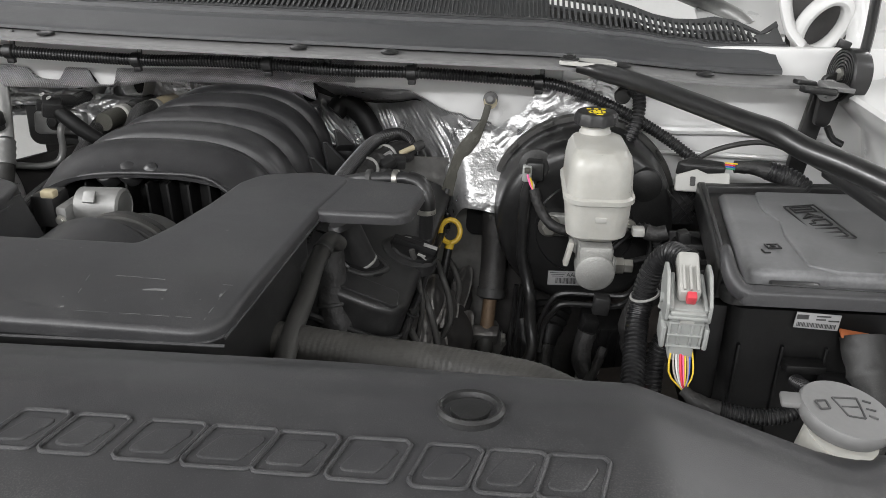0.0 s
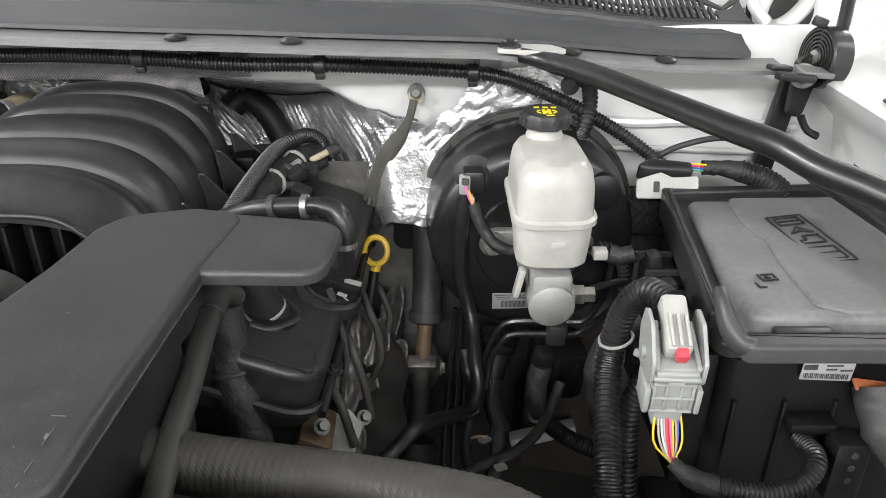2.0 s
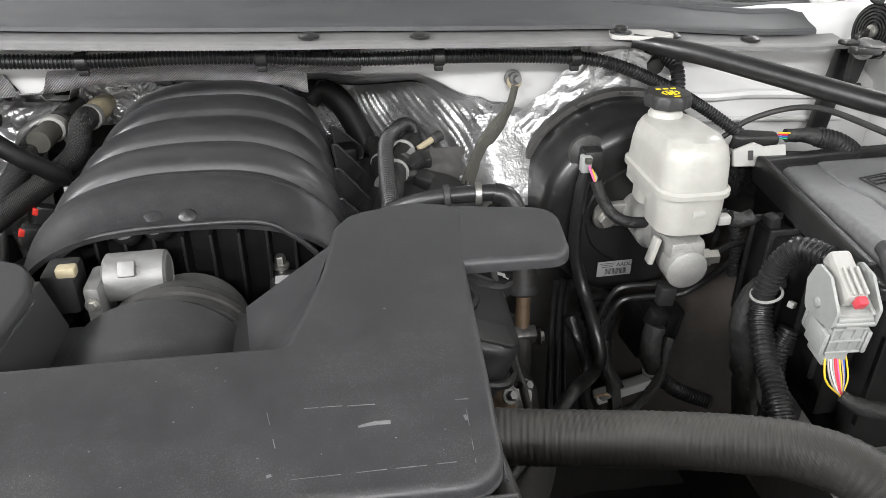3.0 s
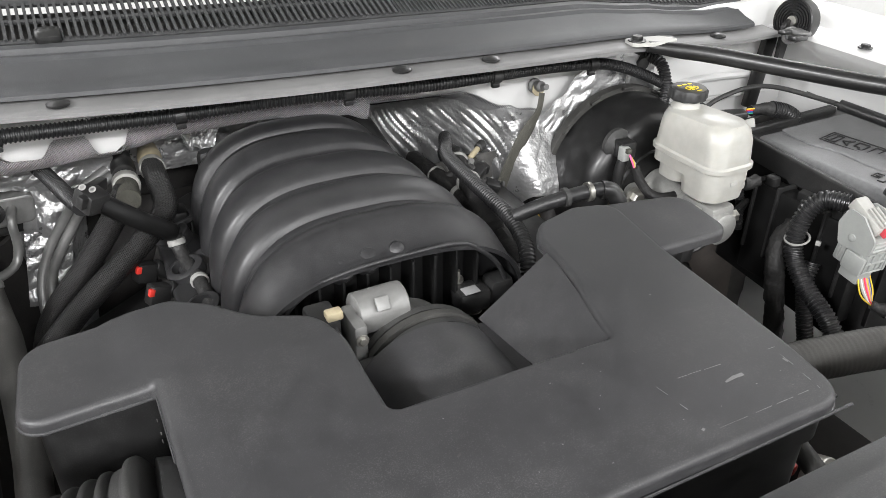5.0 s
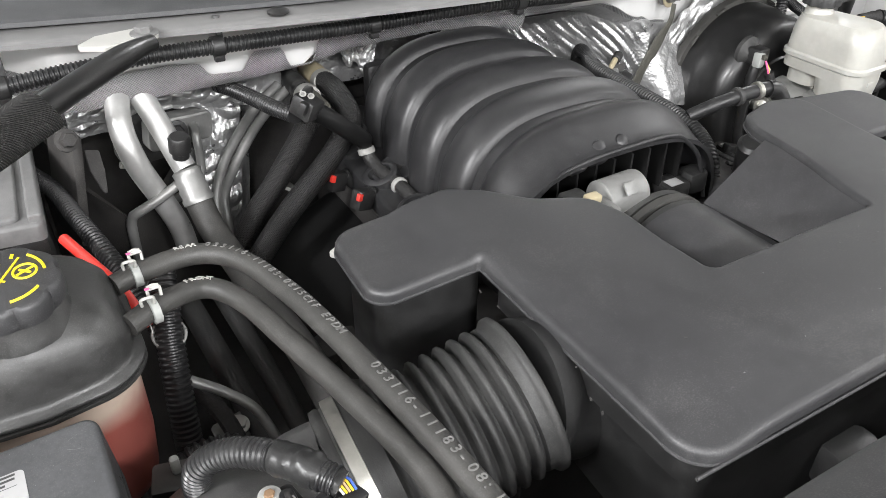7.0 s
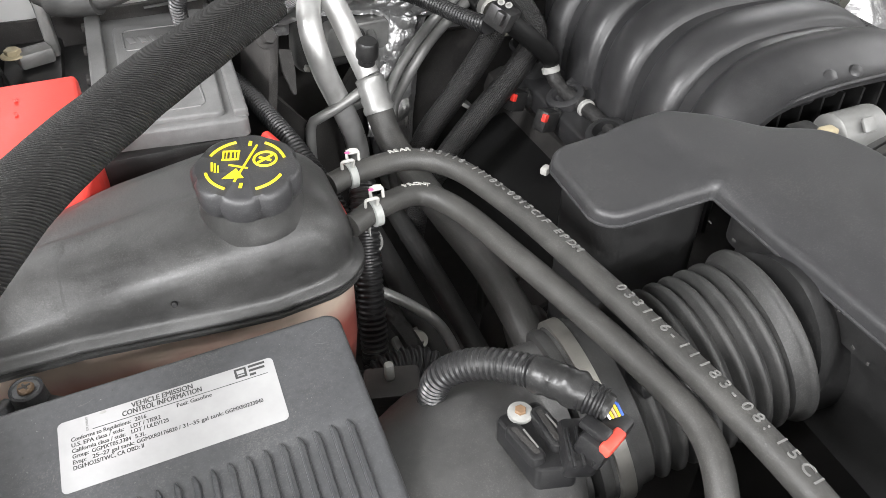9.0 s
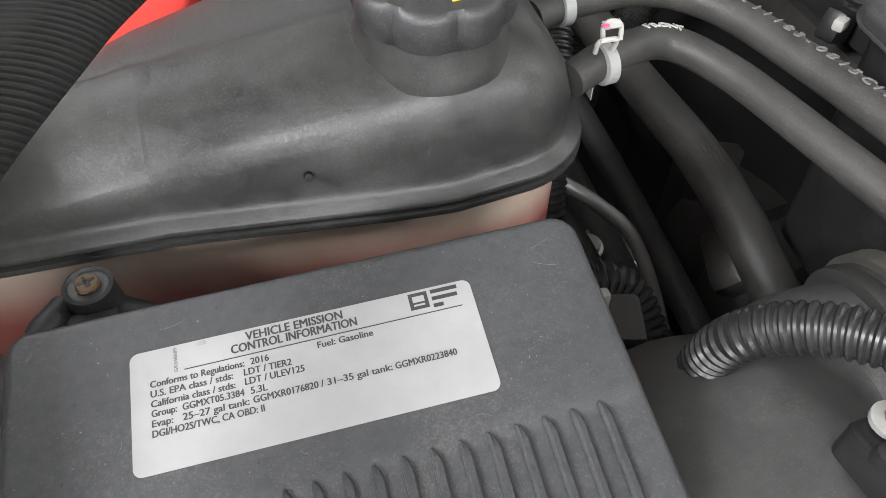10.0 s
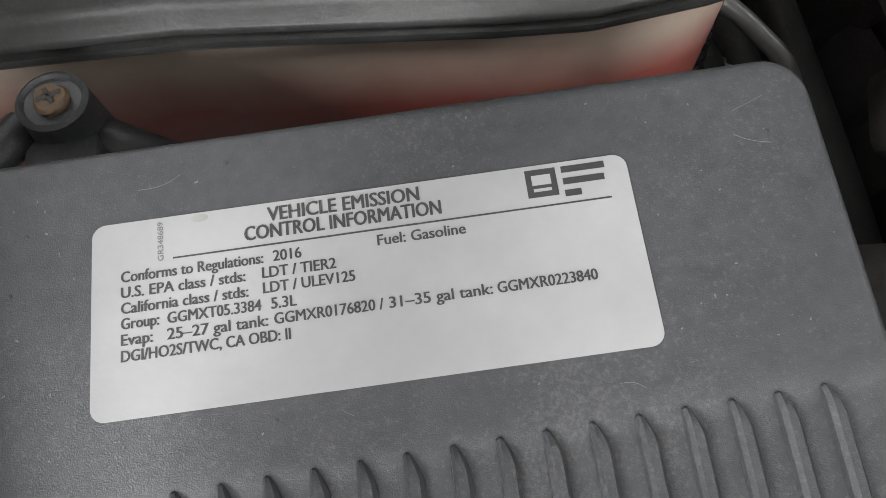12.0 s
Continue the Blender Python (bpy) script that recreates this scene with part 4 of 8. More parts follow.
part("band", rod((-0.1555, 0.7085, 1.051), (-0.1545, 0.709, 1.048), 0.0170, 22), "print", tube)
part("collar", lathe([(0.019, 0), (0.021, 0.003), (0.021, 0.018), (0.018, 0.022)], (-0.151, 0.711, 1.038), (0.32, 0.2, -0.9), 22), "black", tube)
part("tag", box((-0.128, 0.700, 1.031), (0.008, 0.006, 0.012), 0.001, (10, 20, 0)), "print", tube)


def leaf(at, facing, w, h, twist):
    """A stamped leaf-shaped plate: round above, drawn to a point below, with a rolled edge and a crease."""
    q = Vector((0, 0, 1)).rotation_difference(Vector(facing)).to_matrix().to_4x4()
    m = Matrix.Translation(at) @ q @ pose(0, 0, 0, 0, 0, twist)

    def place(u, v):
        a, r = 2 * math.pi * u, v
        c, s_ = math.cos(a), math.sin(a)
        x = w * r * c * (1 - 0.55 * max(0, -s_) ** 1.5)
        y = h * r * (s_ if s_ > 0 else 1.25 * s_)
        rim = 0.0030 * smooth(0.86, 1.0, r)
        return m @ Vector((x + 0.006 * (y / h) ** 2, y, -0.006 * (x / w) ** 2 - 0.010 * (y / h) ** 2 + rim + 0.002 * math.exp(-((x + 0.2 * w) / (0.2 * w)) ** 2) + 0.0008 * noise.noise((x * 120, y * 120, at[1] * 50))))
    return sheet(36, 14, place, 0.0012)


SHIELDS = [((-0.092, 0.845, 0.940), 0.018, 0.030, 14), ((-0.099, 0.765, 0.936), 0.018, 0.031, 16), ((-0.078, 0.865, 0.902), 0.018, 0.036, 4), ((-0.064, 0.925, 0.905), 0.015, 0.044, 0), ((-0.084, 0.790, 0.888), 0.016, 0.030, 6), ((-0.060, 0.870, 0.868), 0.016, 0.040, -4), ((-0.088, 0.700, 0.905), 0.014, 0.024, 8)]
for at, w, h, twist in SHIELDS:
    part("exhaust_shield", leaf(at, (0.48, -0.55, 0.62), w, h, twist), "shield", eng, "stamped silver exhaust heat shield")
for path in (((-0.090, 0.850, 0.985), (-0.0804, 0.830, 0.9718), (-0.0725, 0.825, 0.9499), (-0.0694, 0.820, 0.9199), (-0.079, 0.815, 0.8963)),
             ((-0.098, 0.770, 0.985), (-0.0887, 0.750, 0.9736), (-0.0805, 0.745, 0.9435), (-0.0742, 0.735, 0.9091)),
             ((-0.080, 0.915, 0.955), (-0.0706, 0.900, 0.9469), (-0.0636, 0.895, 0.9247), (-0.0668, 0.890, 0.9037)),
             ((-0.102, 0.690, 0.980), (-0.0929, 0.675, 0.9714), (-0.088, 0.672, 0.953), (-0.0833, 0.670, 0.9341))):
    part("plug_lead", sweep(path, 0.0042, 12), "hose", eng, "grey spark plug lead")
part("head_bracket", prism(fillet([(-0.018, -0.020), (0.016, -0.024), (0.020, 0.010), (0.004, 0.022), (-0.012, 0.012)], 0.004), 0, 0.006, 0.0015, 2, m=pose(-0.098, 0.682, 0.938, 48, 14, 0)), "alloy", eng, "pale cast bracket on the cylinder head")
part("head_edge", box((-0.118, 0.668, 0.946), (0.03, 0.05, 0.03), 0.004, (0, 24, 0)), "shaft_rust", eng, "rust-stained edge of the cylinder head")
part("exhaust_pipe", sweep([(-0.085, 0.98, 0.88), (-0.075, 0.85, 0.86), (-0.08, 0.68, 0.865), (-0.11, 0.62, 0.84)], 0.03, 20, wave=lambda s, a: 0.003 * math.sin(s * 70)), "deep", eng, "sooty exhaust manifold")
for p in ((-0.108, 0.655, 0.968), (-0.078, 0.705, 0.935)):
    part("head_bolt", hexbolt(p, (0.4, -0.6, 0.7), 0.0048, 0.008), "cast", eng)
dip = thing("oil_dipstick", "yellow looped oil dipstick handle on a black tube", "dipstick", (-0.08, 0.92, 0.85))
part("ring", sweep([(-0.078 + 0.0130 * math.cos(a), 0.912 + 0.006 * math.sin(a), 0.999 + 0.0140 * math.sin(a)) for a in np.linspace(-1.4, 4.8, 18)], 0.0036, 8, 0.003), "amber", dip)
part("stem", rod((-0.078, 0.911, 0.985), (-0.080, 0.907, 0.974), 0.0060), "amber", dip)
part("tube", sweep([(-0.080, 0.907, 0.976), (-0.088, 0.89, 0.93), (-0.10, 0.87, 0.85)], 0.006, 10), "painted", dip)


# intake manifold: ribbed runners over an arched body
def runner(u, v):
    y = 0.688 + 0.360 * v
    ph = (y - 0.6915) / 0.0685
    f = abs(2 * (ph % 1) - 1)
    ridge = math.sqrt(max(0.0, 1 - (f / 0.74) ** 2)) ** 0.9 if y > 0.7255 else 1.0
    a = math.pi * (1 - u)
    c, s = math.cos(a), math.sin(a)
    w, h = 0.139 - 0.014 * smooth(0.72, 1.02, y), 0.131
    end = smooth(0.985, 1.075, y)
    k = 1 - 0.088 * (1 - ridge) - 0.20 * end
    x = w * k * math.copysign(abs(c) ** 0.72, c)
    z = 1.040 + h * (k - 0.18 * end) * abs(s) ** 0.72
    z -= 0.024 * (1 - smooth(0.688, 0.735, y)) * abs(s)
    y2 = y - 0.012 * (1 - abs(s)) * (1 if x < 0 else -0.2)
    return (ENG + x, y2, z)


mani = thing("intake_manifold", "black ribbed plastic intake manifold on the engine", "intake manifold", (ENG, 0.85, 1.03))
part("runner_shell", sheet(72, 170, runner, 0.004), "manifold", mani, sharp=55)
part("rear_wall", box((ENG, 1.03, 1.08), (0.20, 0.02, 0.11), 0.02), "manifold", mani)
lip = [(-0.128, 1.060), (-0.104, 1.112), (-0.078, 1.136), (-0.04, 1.1455), (0.02, 1.1475), (0.062, 1.1455), (0.084, 1.134), (0.108, 1.108), (0.126, 1.06)]
part("front_lip", sweep([(ENG + x, 0.690, z) for x, z in lip], 0.0024, 10, 0.004), "manifold", mani)
# inner wall and webs coloured near-black for the shade inside the opening
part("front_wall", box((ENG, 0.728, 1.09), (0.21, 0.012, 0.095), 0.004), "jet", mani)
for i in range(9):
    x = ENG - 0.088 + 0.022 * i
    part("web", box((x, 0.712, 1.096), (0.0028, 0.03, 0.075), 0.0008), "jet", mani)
for x, r, z in ((-0.416, 0.0115, 1.1405), (-0.392, 0.0115, 1.1430), (-0.366, 0.008, 1.1458)):
    part("lug", lathe([(r, -0.010), (r, 0.003), (r * 0.85, 0.0065), (r * 0.4, 0.0085), (0, 0.0088)], (x, 0.703, z), (0, -0.75, 0.66), 20), "manifold", mani)
for side in (1, -1):
    part("flange", prism(fillet([(ENG + side * 0.10, 0.70), (ENG + side * 0.165, 0.71), (ENG + side * 0.17, 0.80), (ENG + side * 0.165, 1.0), (ENG + side * 0.10, 1.01)][:: side], 0.012), 1.035, 1.058, 0.004), "manifold", mani)
    for i in range(4):
        y = 0.735 + 0.0785 * i
        port = part("runner_foot", lathe([(0.020, 0), (0.020, 0.014), (0.017, 0.016), (0.013, 0.016), (0.012, 0.006), (0, 0.006)], (ENG + side * 0.146, y, 1.054), (side * 0.35, 0, 1), 20), "manifold", mani)
    for y, tall in ((0.790, 0.040), (0.858, 0.044), (0.926, 0.042), (0.994, 0.034)) if side > 0 else ():
        wedge = fillet([(-0.016, 0.016 + tall / 2), (-0.010, -tall / 2), (0.020, -tall / 2), (0.022, -tall / 2 + 0.012)], [0.003, 0.002, 0.003, 0.006], 4)
        # solid near-black wedge in place of a shaded opening
        pocket = part("pocket", prism(wedge, -0.004, 0.004, 0, m=pose(ENG + 0.140, y + 0.012, 1.078, 78, 0, 16)), "jet", mani, "solid black wedge painted as the shade between the runners")
        rim = [pose(ENG + 0.140, y + 0.012, 1.078, 78, 0, 16) @ Vector((p.x, p.y, 0.004)) for p in wedge]
        part("pocket_rim", sweep(rim + [rim[0]], 0.0016, 6, 0.004), "manifold", pocket)
    if side < 0:
        for y, z in ((0.90, 1.060), (1.0, 1.075)):
            tab = part("flange_tab", prism(fillet([(-0.03, -0.018), (0.022, -0.024), (0.026, 0.022), (-0.026, 0.018)], 0.008), 0, 0.006, 0.002, 2, m=pose(ENG - 0.128, y, z, 8, -14, 10)), "manifold", mani)
            # raised dark plate for the shade in an oval opening
            part("slot", prism(fillet([(-0.016, -0.005), (0.008, -0.007), (0.008, 0.006), (-0.016, 0.005)], 0.0049), 0.0055, 0.0064, 0, m=pose(ENG - 0.128, y, z, 8, -14, 10)), "deep", tab)
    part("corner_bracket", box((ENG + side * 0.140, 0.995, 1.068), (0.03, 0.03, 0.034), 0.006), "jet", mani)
whole("manifold_bolt", hexbolt((ENG + 0.083, 0.698, 1.062), (0, 0, 1), 0.007), "steel", "zinc hexagon bolt beside the throttle", "bolt")

# throttle body
tb = thing("throttle_body", "cast aluminium throttle body with motor and clamp", "throttle body", (ENG, 0.65, 1.0))
part("bore", lathe([(0.044, 0), (0.046, 0.004), (0.046, 0.05), (0.042, 0.055)], (ENG, 0.69, 1.060), (0, -1, 0), 40), "cast", tb)
motor = part("motor", lathe([(0.0155, 0), (0.0182, 0.002), (0.0187, 0.040), (0.0182, 0.044), (0.0150, 0.0458), (0.0140, 0.0450), (0, 0.0455)], (-0.424, 0.660, 1.123), (1, 0, 0), 32), "cast", tb, "ribbed cast motor housing")
part("emblem_block", box((-0.404, 0.6435, 1.1385), (0.012, 0.003, 0.012), 0.001, (-40, 0, 0)), "cast", motor)
part("connector", box((-0.452, 0.655, 1.122), (0.024, 0.03, 0.034), 0.004), "black", tb)
part("connector_lock", box((-0.445, 0.645, 1.140), (0.014, 0.010, 0.008), 0.002), "brass", tb, "tan connector lock")
part("gearcase", box((-0.428, 0.648, 1.105), (0.012, 0.036, 0.054), 0.004), "cast", tb)
for dz in (-0.016, 0.014):
    part("case_screw", hexbolt((-0.428, 0.629, 1.105 + dz), (0, -1, 0.1), 0.0035), "steel", tb)
for i, (y, r) in enumerate(((0.640, 0.0595), (0.629, 0.0615), (0.618, 0.0605))):
    part("clamp_band" if i == 1 else "rubber_ring", lathe([(r - 0.003, -0.0042), (r, -0.0035), (r, 0.0035), (r - 0.003, 0.0042)], (ENG, y, 1.066), (0, -1, 0), 44), "hose" if i == 1 else "rubber", tb)
sen = thing("purge_valve", "black purge valve with pale label", "valve", (-0.285, 0.70, 1.06))
part("body", box((-0.292, 0.697, 1.078), (0.034, 0.028, 0.024), 0.006), "black", sen)
part("plug", box((-0.262, 0.697, 1.081), (0.026, 0.024, 0.026), 0.006), "black", sen)
part("label", box((-0.296, 0.690, 1.0905), (0.016, 0.012, 0.001), 0.0003), "paper", sen)
part("stud", hexbolt((-0.300, 0.712, 1.09), (0, 0, 1), 0.005, 0.010), "steel", sen)


# ---- air duct cover over the front of the engine ----
TOPZ = 1.157
ac = thing("air_duct_cover", "satin black plastic air duct cover, scuffed", "engine cover", (ENG, 0.5, 1.03))
mid_outline = fillet([(-0.583, 0.394), (-0.179, 0.389), (-0.164, 0.590), (-0.150, 0.676), (-0.192, 0.685), (-0.240, 0.670), (-0.254, 0.646), (-0.262, 0.590), (-0.286, 0.506), (-0.456, 0.508), (-0.452, 0.597), (-0.462, 0.633), (-0.505, 0.650), (-0.532, 0.680), (-0.558, 0.699), (-0.664, 0.692), (-0.669, 0.604), (-0.584, 0.605)],
                     [0.026, 0.024, 0.05, 0.02, 0.03, 0.03, 0.02, 0.05, 0.005, 0.008, 0.05, 0.03, 0.04, 0.03, 0.02, 0.022, 0.018, 0.004], 8)
crown = lambda x, y: 0.0035 * (1 - ((x - ENG) / 0.24) ** 2) - 0.004 * smooth(0.46, 0.385, y)


def sliced(bm, xs, ys):
    """Cuts a slab into a fine grid so that its broad top can be shaped."""
    for co, no in [((x, 0, 0), (1, 0, 0)) for x in xs] + [((0, y, 0), (0, 1, 0)) for y in ys]:
        bmesh.ops.bisect_plane(bm, geom=bm.verts[:] + bm.edges[:] + bm.faces[:], plane_co=co, plane_no=no)
    return bm


def lid_shape(x, y):
    """Crowned top, a soft crease beside the side box and a dip into the notch."""
    crease = x + 0.583 + 0.20 * (y - 0.605)
    side = -0.0040 * smooth(0.007, -0.007, crease) + 0.0018 * math.exp(-((crease - 0.006) / 0.004) ** 2) * smooth(0.59, 0.62, y)
    notch = smooth(-0.535, -0.452, x) * smooth(0.50, 0.57, y) * smooth(-0.36, -0.42, x) + 0.8 * smooth(-0.258, -0.286, x) * smooth(0.50, 0.56, y) * smooth(-0.38, -0.30, x)
    return crown(x, y) + side - 0.004 * notch


bm = sliced(prism(mid_outline, 1.1455, TOPZ - 0.001, 0.0046, 5), np.arange(-0.66, -0.15, 0.012), np.arange(0.40, 0.69, 0.012))
for v in bm.verts:
    v.co.z += lid_shape(v.co.x, v.co.y)
lid = part("lid", bm, "cover", ac, sharp=50)
part("side_lid", prism(fillet([(-0.176, 0.588), (-0.086, 0.586), (-0.077, 0.662), (-0.166, 0.679)], [0.006, 0.018, 0.022, 0.006], 6), 1.1455, 1.1558, 0.0046, 5), "cover", ac, sharp=50)
part("side_box", prism(fillet([(-0.660, 0.612), (-0.575, 0.612), (-0.56, 0.688), (-0.655, 0.685)], 0.016), 1.00, 1.142, 0), "black", ac)
part("main_box", prism(fillet([(-0.574, 0.401), (-0.192, 0.397), (-0.180, 0.585), (-0.24, 0.60), (-0.27, 0.50), (-0.47, 0.50), (-0.50, 0.60), (-0.562, 0.60)], 0.014), 1.035, 1.142, 0), "black", ac)
part("skirt", prism(fillet([(-0.578, 0.3985, ), (-0.185, 0.3935), (-0.172, 0.59), (-0.25, 0.60), (-0.27, 0.50), (-0.47, 0.50), (-0.50, 0.60), (-0.578, 0.60)], 0.018), 1.118, 1.1450, 0), "black", ac)


def recess(u, v):
    """Sloping walls of the notch round the outlet duct."""
    loop = [(-0.4525, 0.615), (-0.4540, 0.560), (-0.456, 0.508), (-0.371, 0.507), (-0.286, 0.506), (-0.269, 0.565), (-0.255, 0.630)]
    foot = [(-0.446, 0.625), (-0.446, 0.575), (-0.444, 0.520), (-0.371, 0.524), (-0.311, 0.532), (-0.316, 0.575), (-0.322, 0.630)]
    i = u * 6
    a = min(int(i), 5)
    f = i - a
    p = [loop[a][j] + (loop[a + 1][j] - loop[a][j]) * f for j in (0, 1)]
    q = [foot[a][j] + (foot[a + 1][j] - foot[a][j]) * f for j in (0, 1)]
    return (p[0] + (q[0] - p[0]) * v, p[1] + (q[1] - p[1]) * v, 1.1515 + lid_shape(*p) - (0.046 + lid_shape(*p)) * v)


edge = [Vector((p.x, p.y, 1.1462 + lid_shape(p.x, p.y))) for p in mid_outline]
part("lid_rim", sweep(edge + [edge[0]], 0.0012, 8, 0.004), "cover", ac)
part("recess_wall", sheet(48, 8, recess, 0.003), "cover", ac, sharp=22)
part("recess_floor", box((-0.381, 0.570, 1.102), (0.135, 0.11, 0.006), 0.002), "cover", ac)
part("outlet_duct", lathe([(0.070, 0), (0.0695, 0.085), (0.070, 0.09), (0.070, 0.10), (0.060, 0.103)], (-0.383, 0.508, 1.063), (0, 1, 0), 48), "cover", ac)
FRAME = [(-0.2935, 0.4504), (-0.1907, 0.4457), (-0.1927, 0.4045), (-0.2846, 0.4045), (-0.2935, 0.4504)]
marks = [(-0.2385, 0.4345, 0.015, 0.0026, -2), (-0.243, 0.4335, 0.009, 0.0014, 4), (-0.225, 0.535, 0.0018, 0.0008, 0), (-0.1925, 0.433, 0.0016, 0.005, 10), (-0.291, 0.408, 0.0024, 0.0018, 20)]
for (xa, ya), (xb, yb) in zip(FRAME, FRAME[1:]):
    long = math.hypot(xb - xa, yb - ya)
    at = 0.0
    while at < long:
        step = random.uniform(0.003, 0.020)
        if random.random() < 0.72:
            f = min(1.0, (at + step / 2) / long)
            marks.append((xa + (xb - xa) * f, ya + (yb - ya) * f + random.uniform(-0.0002, 0.0002), min(step, long - at), random.uniform(0.0002, 0.0005), math.degrees(math.atan2(yb - ya, xb - xa))))
        at += step + random.uniform(0.0, 0.004)
for x, y, w, d, rot in marks:
    part("scuff", box((x, y, TOPZ + crown(x, y) - 0.0011), (w, d, 0.0004), 0, (0, 0, rot)), "scuff", lid, "pale scuff mark")
for i in range(18):
    x, y = random.uniform(-0.56, -0.2), random.uniform(0.41, 0.49)
    part("speck", box((x, y, TOPZ + crown(x, y) - 0.0011), (random.uniform(0.0004, 0.0014), random.uniform(0.0003, 0.0008), 0.0004), 0, (0, 0, random.uniform(0, 180))), "scuff", lid)
for i in range(14):
    y = random.uniform(0.46, 0.60)
    part("speck", box((-0.5875, y, random.uniform(1.128, 1.150)), (0.0006, random.uniform(0.0008, 0.003), random.uniform(0.0006, 0.0016)), 0, (random.uniform(0, 90), 0, 0)), "smudge", lid)
for i in range(26):
    x, y = random.uniform(-0.58, -0.2), random.uniform(0.40, 0.50)
    part("smudge", prism(fillet([(-0.5, -0.3), (0.4, -0.4), (0.5, 0.3), (-0.3, 0.4)], 0.2, 3), 0, 0.00012, 0, m=pose(x, y, TOPZ + lid_shape(x, y) - 0.0010, 0, 0, random.uniform(0, 180)) @ Matrix.Diagonal((random.uniform(0.001, 0.004), random.uniform(0.0006, 0.002), 1, 1))), "smudge", lid)
part("side_clip", box((-0.6575, 0.696, 1.129), (0.008, 0.006, 0.006), 0.0015, (0, 0, 30)), "ivory", ac, "small white clip")
part("sticker", box((-0.345, 0.3955, 1.100), (0.035, 0.001, 0.013), 0.0002, (4, 0, 0)), "paper", ac, "small white printed sticker")
part("latch", box((-0.44, 0.388, 1.075), (0.04, 0.02, 0.035), 0.006), "black", ac)


# ---- brake booster, master cylinder and reservoir ----
BX, BZ = 0.0925, 1.026
bb = thing("brake_booster", "black painted brake booster drum on the firewall", "brake booster", (BX, 0.98, 0.90))
part("front_shell", lathe([(0.0, 0.0), (0.060, 0.0), (0.062, -0.003), (0.094, -0.003), (0.102, -0.006), (0.108, -0.014), (0.1105, -0.028), (0.1105, -0.050), (0.1135, -0.056), (0.115, -0.070), (0.1155, -0.10)], (BX, 0.872, BZ), (0, -1, 0), 80), "painted", bb)
ring = part("crimp_ring", lathe([(0.1155, 0), (0.1215, 0.001), (0.1230, 0.005), (0.1225, 0.012), (0.117, 0.016), (0.112, 0.03), (0.09, 0.036)], (BX, 0.955, BZ), (0, 1, 0), 80), "hose", bb, "dusty crimped rim")
for i in range(14):
    a = 2 * math.pi * i / 14 + 0.2
    part("crimp_tab", box((BX + 0.1205 * math.cos(a), 0.953, BZ + 0.1205 * math.sin(a)), (0.004, 0.005, 0.016), 0.0012, (0, -math.degrees(a), 0)), "hose", ring)
part("dome", lathe([(0.022, 0), (0.020, 0.006), (0.011, 0.009), (0, 0.0095)], (0.160, 0.879, 1.085), (0, -1, 0), 28), "painted", bb)
lab = part("label", box((0.0725, 0.8710, 0.958), (0.043, 0.001, 0.020), 0.0003, (0, 0, 2)), "paper", bb, "white printed barcode label")
lettering("lettering", "AADL", 0.0072, pose(0.0745, 0.8702, 0.9608, 90, 0, 2), "ink", lab)
bm = None
for i in range(22):
    bm = box((0.0555 + 0.0015 * i, 0.8703, 0.9545), (0.0004 + 0.0004 * (i * 7 % 3), 0.0004, 0.008), 0, (0, 0, 2), bm)
for i in range(3):
    bm = box((0.0635, 0.8703, 0.9655 - 0.0024 * i), (0.020 - 0.003 * i, 0.0004, 0.0008), 0, (0, 0, 2), bm)
part("printed_bars", bm, "ink", lab)

cs = thing("vacuum_sensor", "grey vacuum sensor plug with taped lead", "sensor", (0.02, 0.87, 1.10))
part("grommet", lathe([(0.021, 0), (0.021, 0.006), (0.016, 0.010), (0.014, 0.016)], (0.029, 0.888, 1.103), (0, -1, 0), 26), "rubber", cs)
part("body", box((0.027, 0.866, 1.104), (0.022, 0.022, 0.024), 0.004), "black", cs)
part("plug", box((0.018, 0.856, 1.103), (0.011, 0.012, 0.019), 0.002), "connector", cs)
part("plug_clip", box((0.018, 0.848, 1.109), (0.007, 0.006, 0.006), 0.001), "strap", cs)
for i, w in enumerate(("wire_pink", "wire_yellow", "wire_grey")):
    part("wire", sweep([(0.018 + 0.003 * i, 0.845, 1.105 - 0.004 * i), (0.022 + 0.002 * i, 0.842, 1.094), (0.026, 0.842, 1.086)], 0.0014, 6), w, cs)
part("lead", sweep([(0.026, 0.842, 1.088), (0.034, 0.836, 1.068), (0.046, 0.828, 1.052), (0.062, 0.822, 1.046), (0.08, 0.82, 1.046)], 0.0062, 10, wave=lambda s, a: 0.0009 * noise.noise((s * 220, a * 2, 0))), "tape", cs)

mc = thing("master_cylinder", "cast aluminium brake master cylinder on the booster", "master cylinder", (0.095, 0.82, 1.01))
part("barrel", lathe([(0.0185, 0), (0.0212, 0.002), (0.0212, 0.030), (0.019, 0.034), (0.0185, 0.075), (0.024, 0.08), (0.024, 0.13)], (0.094, 0.742, 1.029), (0, 1, 0.06), 32), "alloy", mc)
part("flange", prism(fillet([(-0.055, -0.014), (0.055, -0.014), (0.055, 0.014), (-0.055, 0.014)], 0.013), 0, 0.010, 0.002, m=pose(0.094, 0.871, 1.034, 90, 0, 0)), "alloy", mc)
for sx in (-0.046, 0.046):
    part("nut", hexbolt((0.094 + sx, 0.861, 1.034), (0, -1, 0), 0.009, 0.012), "steel", mc)
part("port", lathe([(0.010, 0), (0.010, 0.014), (0.008, 0.015), (0.008, 0.024), (0.005, 0.025)], (0.112, 0.765, 1.030), (1, 0, 0), 6), "steel", mc)
